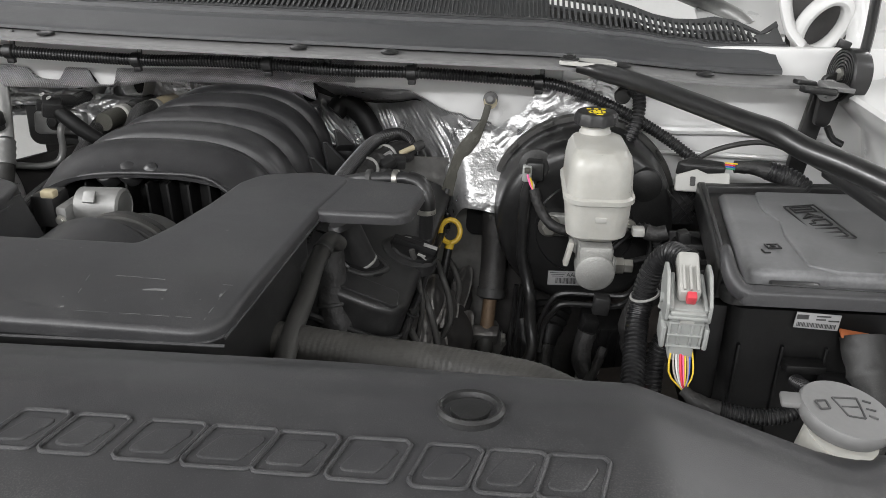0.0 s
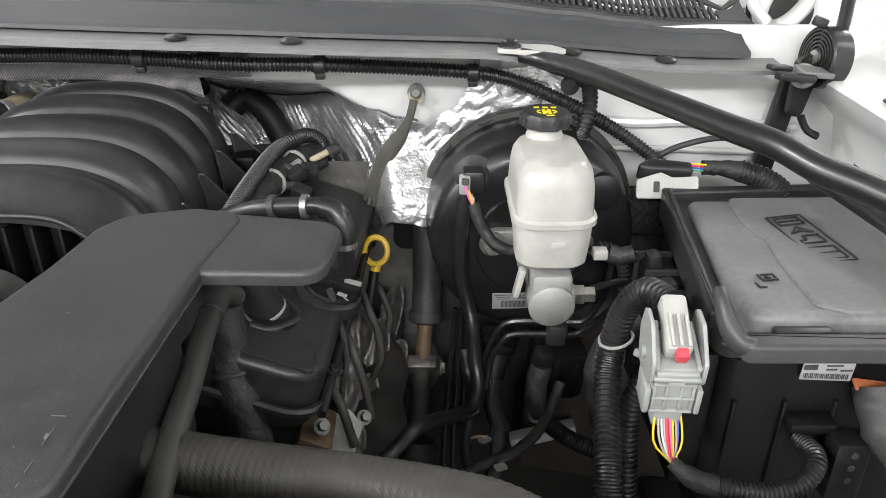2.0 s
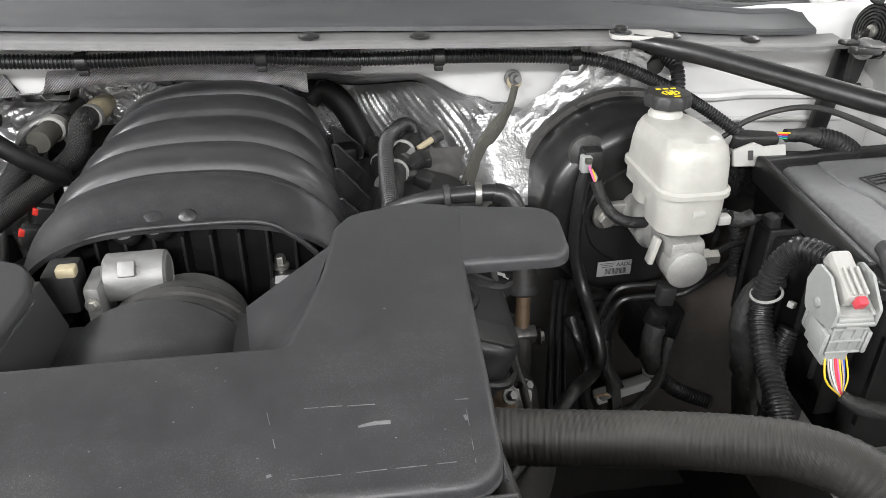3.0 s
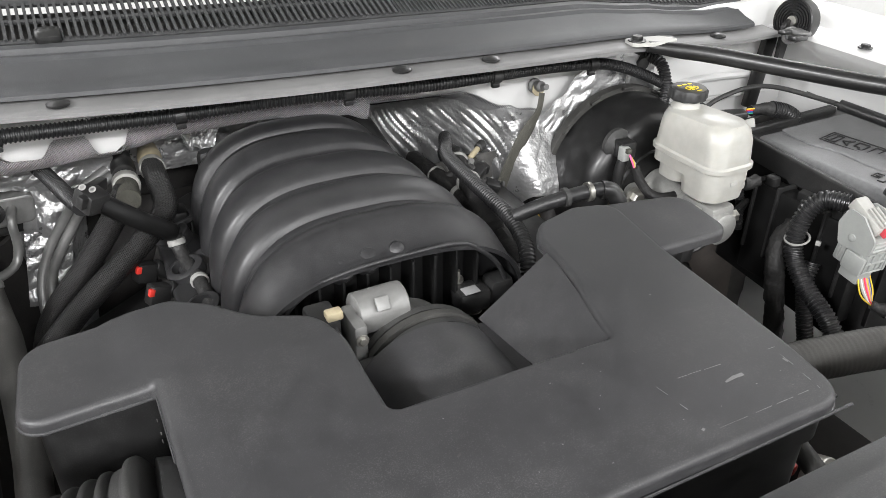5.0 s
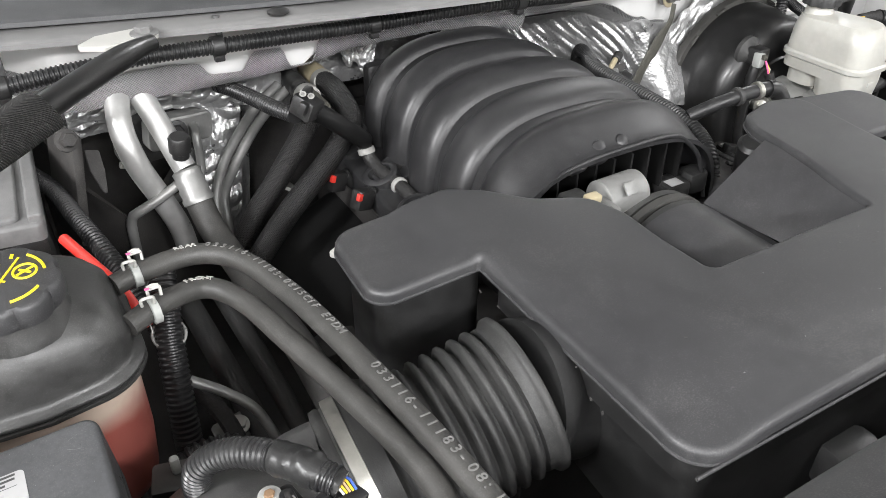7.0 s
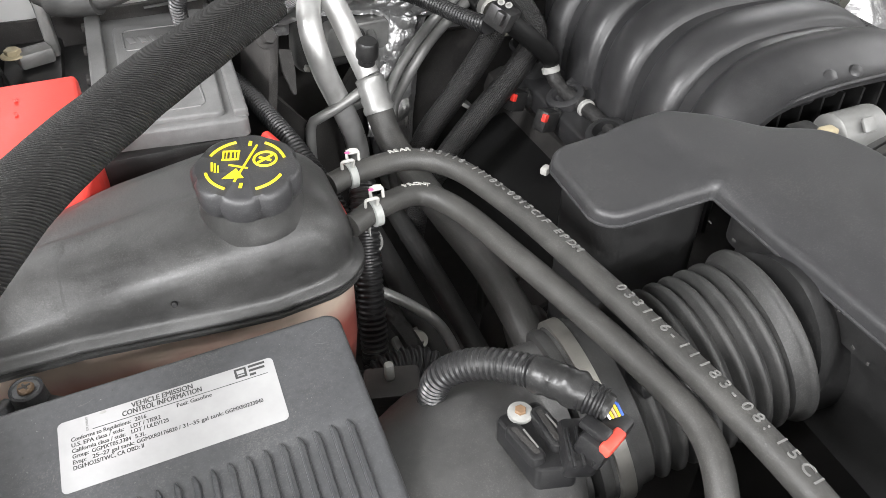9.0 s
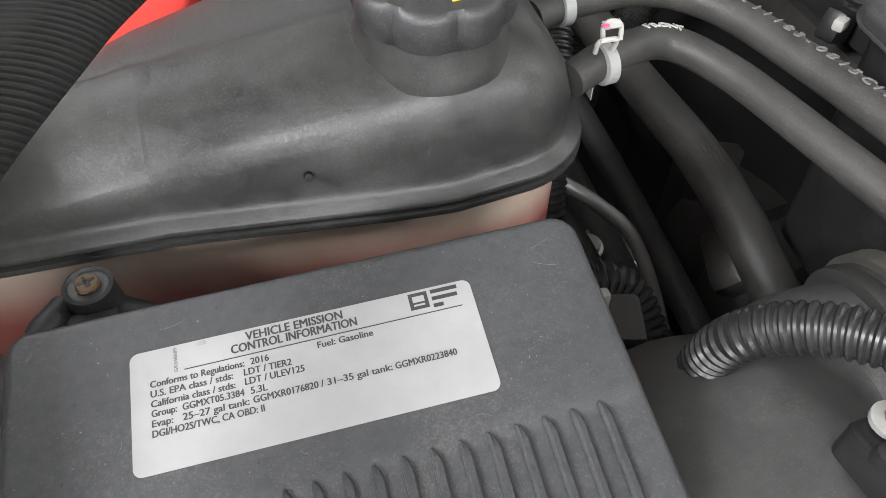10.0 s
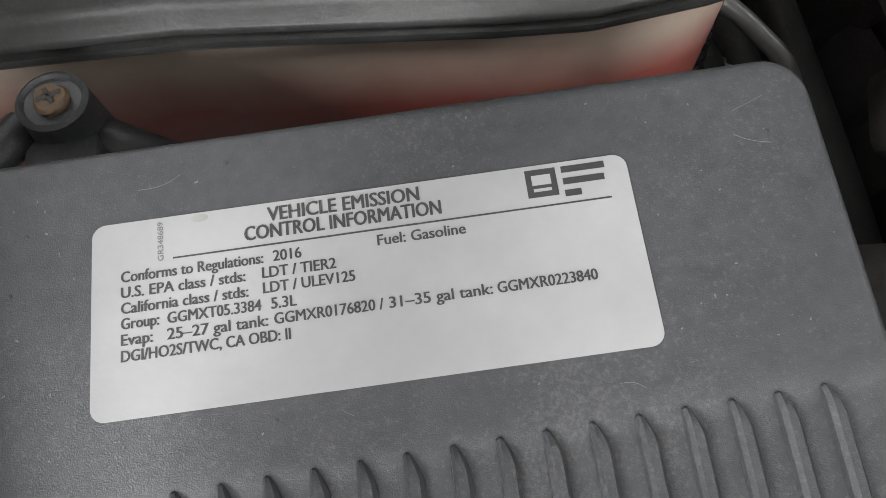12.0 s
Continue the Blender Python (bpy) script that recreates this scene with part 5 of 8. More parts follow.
part("port_boss", rod((0.098, 0.765, 1.030), (0.118, 0.765, 1.030), 0.012), "alloy", mc)
part("saddle", box((0.094, 0.775, 1.048), (0.038, 0.055, 0.022), 0.006), "alloy", mc)
part("lug", box((0.066, 0.768, 1.042), (0.006, 0.012, 0.03), 0.002, (0, 12, 0)), "milky", mc)
part("pipe", sweep([(0.132, 0.766, 1.034), (0.157, 0.775, 1.037), (0.170, 0.78, 1.036), (0.176, 0.785, 1.028), (0.171, 0.79, 1.010), (0.156, 0.80, 0.982), (0.143, 0.81, 0.960), (0.132, 0.815, 0.951), (0.115, 0.82, 0.948), (0.070, 0.82, 0.948), (0.058, 0.82, 0.938), (0.047, 0.82, 0.916), (0.042, 0.815, 0.88)], 0.0036, 8), "painted", mc, "black steel brake pipe")
part("pipe", sweep([(0.118, 0.80, 1.035), (0.140, 0.81, 1.052), (0.155, 0.82, 1.053), (0.164, 0.82, 1.040), (0.163, 0.82, 1.010), (0.157, 0.822, 0.985), (0.146, 0.825, 0.963), (0.132, 0.828, 0.958), (0.072, 0.83, 0.958), (0.056, 0.83, 0.948), (0.046, 0.83, 0.925), (0.036, 0.825, 0.89)], 0.0036, 8), "painted", mc, "black steel brake pipe")
part("pipe_clip", box((0.114, 0.816, 0.952), (0.020, 0.016, 0.024), 0.003, (0, 6, 0)), "black", mc)

rs = thing("brake_fluid_reservoir", "milky plastic brake fluid reservoir with black cap", "fluid reservoir", (0.096, 0.80, 1.05))


def res_shape():
    """Stacked rounded outlines: narrow foot, seam, shoulder and neck."""
    rows = [(1.064, 0.066, 0.120, 0.752, 0.800, 0.018), (1.069, 0.061, 0.125, 0.746, 0.804, 0.020), (1.092, 0.059, 0.127, 0.744, 0.806, 0.020), (1.0925, 0.059, 0.127, 0.744, 0.857, 0.020),
            (1.1065, 0.0585, 0.1275, 0.7435, 0.8575, 0.022), (1.1085, 0.0555, 0.1305, 0.7405, 0.8605, 0.022), (1.1135, 0.0555, 0.1305, 0.7405, 0.8605, 0.022), (1.1155, 0.0585, 0.1275, 0.7435, 0.8575, 0.020), (1.142, 0.0595, 0.1265, 0.745, 0.857, 0.022),
            (1.154, 0.0615, 0.1245, 0.748, 0.857, 0.024), (1.161, 0.066, 0.120, 0.754, 0.856, 0.024), (1.1635, 0.074, 0.112, 0.764, 0.852, 0.018)]
    own = bmesh.new()
    rings = []
    for z, x0, x1, y0, y1, r in rows:
        pts = fillet([(x0, y0), (x1, y0), (x1, y1), (x0, y1)], r, 8)
        rings.append([own.verts.new((p.x, p.y, z - (0.004 * smooth(0.78, 0.85, p.y) if z > 1.12 else 0))) for p in pts])
    n = len(rings[0])
    for a, b in zip(rings, rings[1:]):
        for i in range(n):
            own.faces.new((a[i], a[(i + 1) % n], b[(i + 1) % n], b[i]))
    own.faces.new(rings[0][::-1]); own.faces.new(rings[-1])
    return own


part("tank", res_shape(), "milky", rs, sharp=30)
part("neck", lathe([(0.0175, 0), (0.0175, 0.004), (0.0160, 0.006), (0.0160, 0.016)], (0.091, 0.838, 1.158), (0, 0, 1), 28), "milky", rs)
cap = part("cap", lathe([(0.0215, 0), (0.0232, 0.0015), (0.0232, 0.0105), (0.0212, 0.0135), (0.0, 0.014)], (0.091, 0.838, 1.1705), (0, 0, 1), 48, wobble=lambda a, h: 0.0011 * math.cos(10 * a) if h < 0.0134 else 0), "black", rs, "black scalloped cap with yellow symbols")
bm = None
for i in range(10):
    a = 2 * math.pi * i / 10
    bm = box((0.091 + 0.0085 * math.cos(a), 0.833 + 0.0055 * math.sin(a), 1.1847), (0.0034, 0.0016, 0.0004), 0, (0, 0, math.degrees(a) + 90), bm)
bm = box((0.091, 0.833, 1.1847), (0.008, 0.005, 0.0004), 0, (0, 0, 0), bm)
for i in range(3):
    bm = box((0.083 + 0.008 * i, 0.846, 1.1847), (0.005, 0.003, 0.0004), 0, (0, 0, 0), bm)
bm = box((0.093, 0.822, 1.1847), (0.007, 0.002, 0.0004), 0, (0, 0, 0), bm)
part("symbol", bm, "yellow", cap)
part("rear_foot", prism(fillet([(0.064, 0.806), (0.122, 0.806), (0.118, 0.850), (0.068, 0.850)], 0.016, 6), 1.072, 1.094, 0.002), "milky", rs)
part("level_mark", box((0.095, 0.7435, 1.092), (0.012, 0.001, 0.006), 0.0003), "ivory", rs)

# ---- electrical centre ----
def lid_lift(x, y):
    return 0.008 - 0.062 * (y - 0.6) - 0.02 * (x - 0.2)


fb = thing("fuse_box", "black plastic under-hood fuse box with ribbed tray", "fuse box", (0.32, 0.74, 0.92))
part("tray", prism(fillet([(0.198, 0.606), (0.43, 0.604), (0.43, 0.868), (0.225, 0.862)], 0.012), 0.90, 1.070, 0), "jet", fb)
part("flange", prism(fillet([(0.188, 0.602), (0.446, 0.600), (0.440, 0.882), (0.218, 0.868)], 0.012), 1.075, 1.087, 0.004), "black", fb)
part("front_rail", prism(fillet([(0.197, 0.5770), (0.452, 0.5745), (0.452, 0.5930), (0.197, 0.5950)], [0.006, 0.003, 0.003, 0.003], 4), 1.0885, 1.1020, 0.0035, 3), "cover", fb, "grey-black rim of the tray")
part("rail_arm", prism(fillet([(0.199, 0.588), (0.430, 0.586), (0.430, 0.604), (0.199, 0.606)], 0.003, 3), 1.0865, 1.0890, 0), "jet", fb)
part("rail_post", sweep([(0.1885, 0.6180, 1.120), (0.1880, 0.6080, 1.117), (0.1905, 0.5980, 1.106), (0.1965, 0.5890, 1.097), (0.205, 0.5855, 1.095)], lambda s: 0.0068 + 0.003 * smooth(0.0, 0.035, s), 14, 0.003, flat=0.75), "cover", fb)
lid = part("lid", prism(fillet([(0.208, 0.608), (0.432, 0.606), (0.420, 0.850), (0.236, 0.842)], 0.014, 5), 1.080, 1.100, 0.007, 3, lift=lid_lift), "fuse_lid", fb, "dusty grey-black fuse box lid")
part("step", prism(fillet([(0.262, 0.622), (0.285, 0.61), (0.420, 0.612), (0.412, 0.838), (0.275, 0.836), (0.268, 0.78), (0.274, 0.74), (0.266, 0.70)], 0.008, 3), 1.096, 1.1025, 0.0025, 2, lift=lid_lift), "fuse_lid", lid)
part("back_ridge", prism(fillet([(0.222, 0.852), (0.425, 0.862), (0.424, 0.876), (0.220, 0.866)], 0.003), 1.07, 1.096, 0.003), "black", fb)
part("side_rail", prism(fillet([(0.188, 0.625), (0.198, 0.625), (0.226, 0.858), (0.216, 0.858)], 0.003), 1.07, 1.099, 0.003), "black", fb)
# embossed panel: the word and a car-like frame
frm = pose(0.312, 0.742, 1.1000, -3.5, 1.1, 90 + 6)
bm = None
for a, b in (((-0.045, -0.016), (0.045, -0.016)), ((0.045, -0.016), (0.045, 0.016)), ((0.045, 0.016), (-0.045, 0.016)), ((-0.045, 0.016), (-0.045, -0.016)), ((-0.040, -0.011), (-0.018, -0.011)), ((-0.018, -0.011), (-0.018, 0.011)), ((-0.018, 0.011), (-0.040, 0.011)), ((-0.040, 0.011), (-0.040, -0.011)), ((-0.029, -0.011), (-0.029, 0.011))):
    bm = rod(frm @ Vector((*a, 0.0005)), frm @ Vector((*b, 0.0005)), 0.0009, 6, bm)
part("embossed_frame", bm, "black", lid)
for shape in (((-0.010, -0.010), (0.004, -0.010), (0.004, 0.004), (-0.004, 0.004), (-0.004, 0.010), (-0.010, 0.010), (-0.010, -0.010)), ((0.010, -0.010), (0.022, 0.0), (0.010, 0.010), (0.014, 0.0), (0.010, -0.010)), ((0.027, -0.011), (0.041, -0.011), (0.041, 0.011), (0.027, 0.011), (0.027, -0.011)), ((0.034, -0.010), (0.034, 0.010))):
    bm = None
    for a, b in zip(shape, shape[1:]):
        bm = rod(frm @ Vector((*a, 0.0005)), frm @ Vector((*b, 0.0005)), 0.0010, 6, bm)
    part("embossed_icon", bm, "black", lid)
for x, y in ((0.245, 0.662), (0.345, 0.655)):
    bm = None
    for dx, dy, w, d in ((0, 0, 0.012, 0.0014), (0, 0.008, 0.012, 0.0014), (-0.006, 0.004, 0.0014, 0.009), (0.006, 0.004, 0.0014, 0.009), (0, 0.004, 0.004, 0.004), (-0.012, -0.008, 0.0014, 0.008), (-0.009, -0.011, 0.006, 0.0014)):
        bm = box((x + dx, y + dy, 1.1015 + lid_lift(x, y)), (w, d, 0.0016), 0.0003, (0, 0, 8), bm)
    part("embossed_arrow", bm, "black", lid)
for x in (0.246, 0.355):
    part("latch", box((x, 0.602, 1.094), (0.042, 0.010, 0.012), 0.003), "black", fb)
part("hook", lathe([(0.016, 0), (0.016, 0.006), (0.011, 0.006), (0.011, 0)], (0.213, 0.745, 1.08), (-1, 0, 0.1), 20), "black", fb)
lab = part("label", box((0.2715, 0.6015, 1.0630), (0.038, 0.0012, 0.0155), 0.0003, (0, 3, 0)), "paper", fb, "white printed part label")
bm = None
for i in range(26):
    bm = box((0.2545 + 0.00130 * i, 0.6008, 1.0600 - 0.00007 * i), (0.0004 + 0.0003 * (i * 5 % 3), 0.0004, 0.0042), 0, (0, 0, 0), bm)
for x, z, w in ((0.274, 1.0650, 0.008), (0.285, 1.0640, 0.009), (0.276, 1.0682, 0.012)):
    bm = box((x, 0.6008, z), (w, 0.0004, 0.0014), 0, (0, 0, 0), bm)
bm = box((0.2585, 0.6008, 1.0672), (0.010, 0.0004, 0.0045), 0, (0, 0, 0), bm)
part("printed_bars", bm, "ink", lab)
for i in range(6):
    part("rib", box((0.210 + 0.038 * i, 0.6045, 0.985), (0.003, 0.006, 0.10), 0.001), "jet", fb)
for i in range(3):
    part("side_clip", box((0.186, 0.66 + 0.05 * i, 1.068), (0.012, 0.016, 0.018), 0.003, (0, -12, 6)), "black", fb)
part("lattice", box((0.222, 0.893, 1.055), (0.05, 0.004, 0.05), 0.001), "black", fb)
for i in range(4):
    part("lattice_bar", box((0.207 + 0.010 * i, 0.889, 1.055), (0.002, 0.004, 0.055), 0.0005, (0, 40, 0)), "black", fb)
    part("lattice_bar", box((0.207 + 0.010 * i, 0.889, 1.055), (0.002, 0.004, 0.055), 0.0005, (0, -40, 0)), "black", fb)
part("side_box", box((0.192, 0.70, 1.00), (0.03, 0.16, 0.13), 0.005), "jet", fb)
for i in range(5):
    part("side_rib", box((0.190, 0.635 + 0.035 * i, 1.02), (0.034, 0.004, 0.10), 0.001), "black", fb)
part("seal", box((0.312, 0.598, 1.0510), (0.042, 0.010, 0.0028), 0.0012, (20, 9, 0)), "orange", fb, "orange rubber seal")
bt = thing("cable_boot", "dusty black rubber cable boot below the fuse box", "cable boot", (0.335, 0.58, 0.95))
part("boot", sweep([(0.311, 0.598, 1.052), (0.3115, 0.590, 1.042), (0.312, 0.580, 1.031), (0.3145, 0.570, 1.020), (0.318, 0.561, 1.008), (0.320, 0.552, 0.992), (0.317, 0.545, 0.975), (0.31, 0.54, 0.955)], lambda s: 0.0185 - 0.0020 * smooth(0.010, 0.030, s) + 0.0016 * math.exp(-((s - 0.033) / 0.003) ** 2) - 0.0075 * smooth(0.034, 0.060, s), 26, 0.003, wave=lambda s, a: 0.0010 * noise.noise((s * 110, a * 1.4, 4)) + 0.0006 * noise.noise((s * 300, a * 3, 7))), "rubber", bt)
part("bracket", box((0.291, 0.583, 0.991), (0.026, 0.020, 0.054), 0.0025), "jet", bt)
# dark discs on the face, coloured as the shade of drilled holes
for z in (1.008, 0.996, 0.984):
    part("hole", lathe([(0.0030, 0.0), (0.0026, 0.0006), (0.0, 0.0007)], (0.292, 0.5732, z), (0, -1, 0), 14), "deep", bt)
part("shelf", box((0.266, 0.596, 1.020), (0.034, 0.016, 0.008), 0.001), "jet", bt)

# tall grey connector in front of the fuse box
gc = thing("harness_connector", "grey multi-pin connector with white lever and red lock", "connector", (0.158, 0.60, 1.03))
cm = pose(0.158, 0.606, 1.068, 6, 0, -4) @ Matrix.Scale(0.76, 4)


part("housing", local(box((0, 0, -0.012), (0.042, 0.052, 0.056), 0.004), cm), "connector", gc)
for x in (-0.018, -0.007, 0.007, 0.018):
    part("upright_rib", local(box((x, -0.0265, -0.018), (0.003, 0.004, 0.034), 0.001), cm), "connector", gc)
for z in (-0.003, -0.020, -0.036):
    part("cross_rib", local(box((0, -0.0270, z), (0.040, 0.004, 0.003), 0.001), cm), "connector", gc)
part("foot", local(box((0, -0.006, -0.050), (0.028, 0.034, 0.024), 0.003), cm), "connector", gc)
for s in (-1, 1):
    part("cheek", local(prism(fillet([(-0.03, -0.01), (0.022, -0.02), (0.034, 0.012), (0.026, 0.040), (0.0, 0.040), (-0.03, 0.016)], 0.008), -0.002, 0.002, 0.0008, 1, m=pose(s * 0.0235, 0.0, 0.008, 90, 0, 90)), cm), "connector", gc)
for s_ in (-1, 1):
    part("shoulder", local(box((s_ * 0.024, -0.012, -0.024), (0.006, 0.034, 0.030), 0.002), cm), "connector", gc)
    part("pivot", local(lathe([(0.006, 0), (0.006, 0.002), (0.004, 0.003), (0, 0.003)], (s_ * 0.0255, 0.004, 0.010), (s_, 0, 0), 14), cm), "connector", gc)
part("collar", local(box((0, -0.004, 0.012), (0.044, 0.058, 0.005), 0.002, (14, 0, 0)), cm), "connector", gc)
for i in range(5):
    part("flank_rib", local(box((-0.0215, -0.018 + 0.009 * i, -0.014), (0.003, 0.003, 0.040), 0.0008), cm), "connector", gc)
for s_ in (-1, 1):
    part("side_rail", local(box((s_ * 0.0175, -0.002, 0.020), (0.0050, 0.052, 0.016), 0.002, (22, 0, s_ * 4)), cm), "connector", gc)
part("front_bar", local(box((0, -0.0275, 0.0095), (0.040, 0.006, 0.0075), 0.002, (10, 0, 0)), cm), "connector", gc)
part("window", local(box((0, -0.0280, 0.0010), (0.016, 0.004, 0.0055), 0.001), cm), "ivory", gc)
lev = part("lever", local(box((0, 0.010, 0.037), (0.0250, 0.060, 0.022), 0.005, (22, 0, 0)), cm), "ivory", gc, "white plastic locking lever")
bm = None
for x in (-0.0075, 0.0, 0.0075):
    bm = box((x, -0.006, 0.0458), (0.0030, 0.034, 0.004), 0.001, (22, 0, 0), bm)
part("lever_rib", local(bm, cm), "ivory", lev)
part("lock", local(box((0.001, -0.0235, 0.030), (0.011, 0.010, 0.014), 0.002, (22, 0, 0)), cm), "lock_red", gc, "red lock tab")
for i, (w, r, bow) in enumerate((("wire_yellow", 0.0009, -0.004), ("wire_grey", 0.0009, -0.001), ("wire_white", 0.0008, 0.0), ("wire_grey", 0.0009, 0.0), ("wire_red", 0.0015, 0.0), ("wire_pink", 0.0009, 0.001), ("wire_yellow", 0.0009, 0.001), ("wire_tan", 0.0008, 0.002), ("wire_blue", 0.0008, 0.001), ("wire_yellow", 0.0008, 0.003))):
    x = 0.150 + 0.0019 * i
    part("wire", sweep([(x, 0.597, 1.034), (x + bow * 0.6, 0.590, 1.020), (x + bow + (0.160 - x) * 0.25, 0.584, 1.010), (0.158 + 0.0006 * i, 0.579, 1.001), (0.163 + 0.0004 * i, 0.574, 0.997)], r, 7), w, gc)
part("loom", sweep([(0.184, 0.562, 0.9935), (0.200, 0.558, 0.9925), (0.223, 0.555, 0.9915), (0.245, 0.556, 0.996), (0.259, 0.564, 1.004), (0.265, 0.578, 1.006), (0.265, 0.600, 1.000)], 0.0074, 16, 0.0012, ridge=(0.0034, 0.0013)), "conduit", gc)
part("loom_tape", sweep([(0.160, 0.577, 1.000), (0.168, 0.570, 0.996), (0.178, 0.564, 0.9935), (0.190, 0.560, 0.9930)], lambda s: 0.0050 + 0.0028 * smooth(0.0, 0.02, s), 14, 0.002, wave=lambda s, a: 0.0011 * noise.noise((s * 200, a, 3))), "tape", gc)

lo = thing("wiring_loom", "thick black corrugated wiring loom with grey tie", "wiring loom", (0.12, 0.60, 0.85), "corrugated looms")
part("conduit", sweep([(0.164, 0.638, 1.098), (0.152, 0.664, 1.094), (0.139, 0.674, 1.068), (0.131, 0.668, 1.028), (0.125, 0.635, 0.998), (0.119, 0.590, 0.975), (0.118, 0.56, 0.93)], 0.0112, 18, ridge=(0.0048, 0.0018)), "conduit", lo)
part("tie", sweep([(0.135 + 0.0132 * math.cos(a), 0.671 + 0.0132 * math.sin(a), 1.045 + 0.004 * math.cos(a)) for a in np.linspace(0, 6.28, 20)], 0.0014, 6, 0.003), "print", lo, "grey cable tie")
part("tie_head", box((0.150, 0.653, 1.043), (0.008, 0.006, 0.006), 0.001, (0, 20, 30)), "print", lo)
lo2 = thing("wiring_loom", "taped black wiring branch behind the thick loom", "wiring loom", (0.10, 0.66, 0.85), "corrugated looms")
part("branch", sweep([(0.165, 0.700, 1.04), (0.138, 0.695, 1.025), (0.128, 0.685, 1.0), (0.136, 0.68, 0.955), (0.146, 0.675, 0.90), (0.148, 0.67, 0.84)], 0.012, 12, wave=lambda s, a: 0.003 * noise.noise((s * 90, a * 1.3, 7))), "tape", lo2)
part("conduit", sweep([(0.160, 0.66, 1.01), (0.150, 0.655, 0.985), (0.148, 0.64, 0.94), (0.15, 0.62, 0.88)], 0.010, 14, ridge=(0.0045, 0.0018)), "conduit", lo2)
lo3 = thing("wiring_loom", "black conduit branch below the booster with plug", "wiring loom", (0.06, 0.75, 0.85), "corrugated looms")
part("plug", box((0.099, 0.80, 0.932), (0.020, 0.018, 0.024), 0.004, (10, 12, 10)), "jet", lo3)
part("branch", sweep([(0.098, 0.795, 0.926), (0.093, 0.79, 0.905), (0.093, 0.785, 0.888), (0.100, 0.785, 0.872), (0.104, 0.785, 0.866)], 0.0115, 12, wave=lambda s, a: 0.002 * noise.noise((s * 110, a * 1.3, 17))), "tape", lo3)
part("tail", sweep([(0.101, 0.785, 0.870), (0.110, 0.785, 0.856), (0.128, 0.787, 0.838), (0.150, 0.79, 0.822), (0.18, 0.79, 0.806)], 0.0095, 12, ridge=(0.0045, 0.0018)), "conduit", lo3)
part("tie", sweep([(0.101 + 0.0125 * math.cos(a), 0.785 + 0.0125 * math.sin(a), 0.872 + 0.006 * math.cos(a)) for a in np.linspace(0, 6.28, 18)], 0.002, 6, 0.003), "print", lo3, "grey cable tie")
lo4 = thing("wiring_loom", "looped wiring with small white plug beside the reservoir", "wiring loom", (0.16, 0.79, 1.0), "corrugated looms")
part("branch", sweep([(0.136, 0.80, 1.055), (0.15, 0.80, 1.062), (0.163, 0.795, 1.055), (0.17, 0.79, 1.03), (0.172, 0.785, 0.99)], 0.006, 10, ridge=(0.004, 0.0014)), "conduit", lo4)
part("plug", box((0.140, 0.775, 1.068), (0.014, 0.012, 0.010), 0.002), "ivory", lo4)
part("sensor_body", sweep([(0.148, 0.775, 1.068), (0.160, 0.773, 1.066), (0.172, 0.772, 1.070)], 0.0085, 12, wave=lambda s, a: 0.0012 * noise.noise((s * 200, a, 1))), "tape", lo4)

# steering shaft and brake lines below the booster
ss = thing("steering_shaft", "rusty steering shaft with rubber boot and clamp", "steering shaft", (-0.03, 0.85, 0.7))
part("boot", sweep([(-0.016, 0.985, 1.045), (-0.018, 0.965, 0.985), (-0.021, 0.938, 0.925), (-0.022, 0.928, 0.905)], lambda s: 0.021 - 0.003 * smooth(0.05, 0.12, s), 20), "deep", ss)
part("collar", lathe([(0.019, 0), (0.020, 0.003), (0.020, 0.012), (0.015, 0.015)], (-0.022, 0.93, 0.908), (-0.05, -0.35, -0.9), 20), "rubber", ss)
part("shaft", rod((-0.022, 0.925, 0.91), (-0.027, 0.90, 0.852), 0.0095), "shaft_rust", ss)
part("lower_shaft", rod((-0.027, 0.901, 0.856), (-0.033, 0.872, 0.785), 0.0125), "hose", ss)
part("clamp", box((-0.029, 0.897, 0.852), (0.038, 0.018, 0.022), 0.003, (25, 0, 0)), "shield", ss)
part("clamp_bolt", hexbolt((-0.006, 0.894, 0.850), (1, 0, 0), 0.007), "steel", ss)
part("joint", lathe([(0.02, 0), (0.026, 0.01), (0.026, 0.03), (0.018, 0.04)], (-0.034, 0.86, 0.77), (-0.1, -0.4, -0.9), 20), "deep", ss)
hp = whole("brake_vacuum_pipe", sweep([(0.026, 0.862, 1.10), (0.018, 0.861, 1.07), (0.016, 0.86, 1.004), (0.023, 0.855, 0.966), (0.029, 0.84, 0.941), (0.030, 0.81, 0.923), (0.033, 0.795, 0.905), (0.030, 0.78, 0.894), (0.016, 0.762, 0.893), (-0.026, 0.70, 0.929), (-0.052, 0.68, 0.915), (-0.12, 0.62, 0.89)], 0.0074, 12), "painted", "black steel pipe bent beneath the booster", "pipe")
bp = thing("brake_pipes", "bundle of thin black brake pipes running down", "pipes", (0.0, 0.85, 0.7))
for i in range(3):
    part("pipe", sweep([(0.012 + 0.008 * i, 0.90, 0.93), (0.008 + 0.008 * i, 0.89, 0.88), (0.0 + 0.010 * i, 0.86, 0.80), (-0.005 + 0.012 * i, 0.83, 0.72)], 0.0032, 8), "painted", bp)
gp = whole("firewall_gasket", prism(fillet([(-0.028, -0.055), (0.02, -0.055), (0.02, 0.05), (-0.02, 0.06)], 0.014), 0, 0.004, 0.001, 1, m=pose(-0.035, 0.985, 1.02, 90, 0, 0)), "painted", "black steel plate round the steering column", "plate")
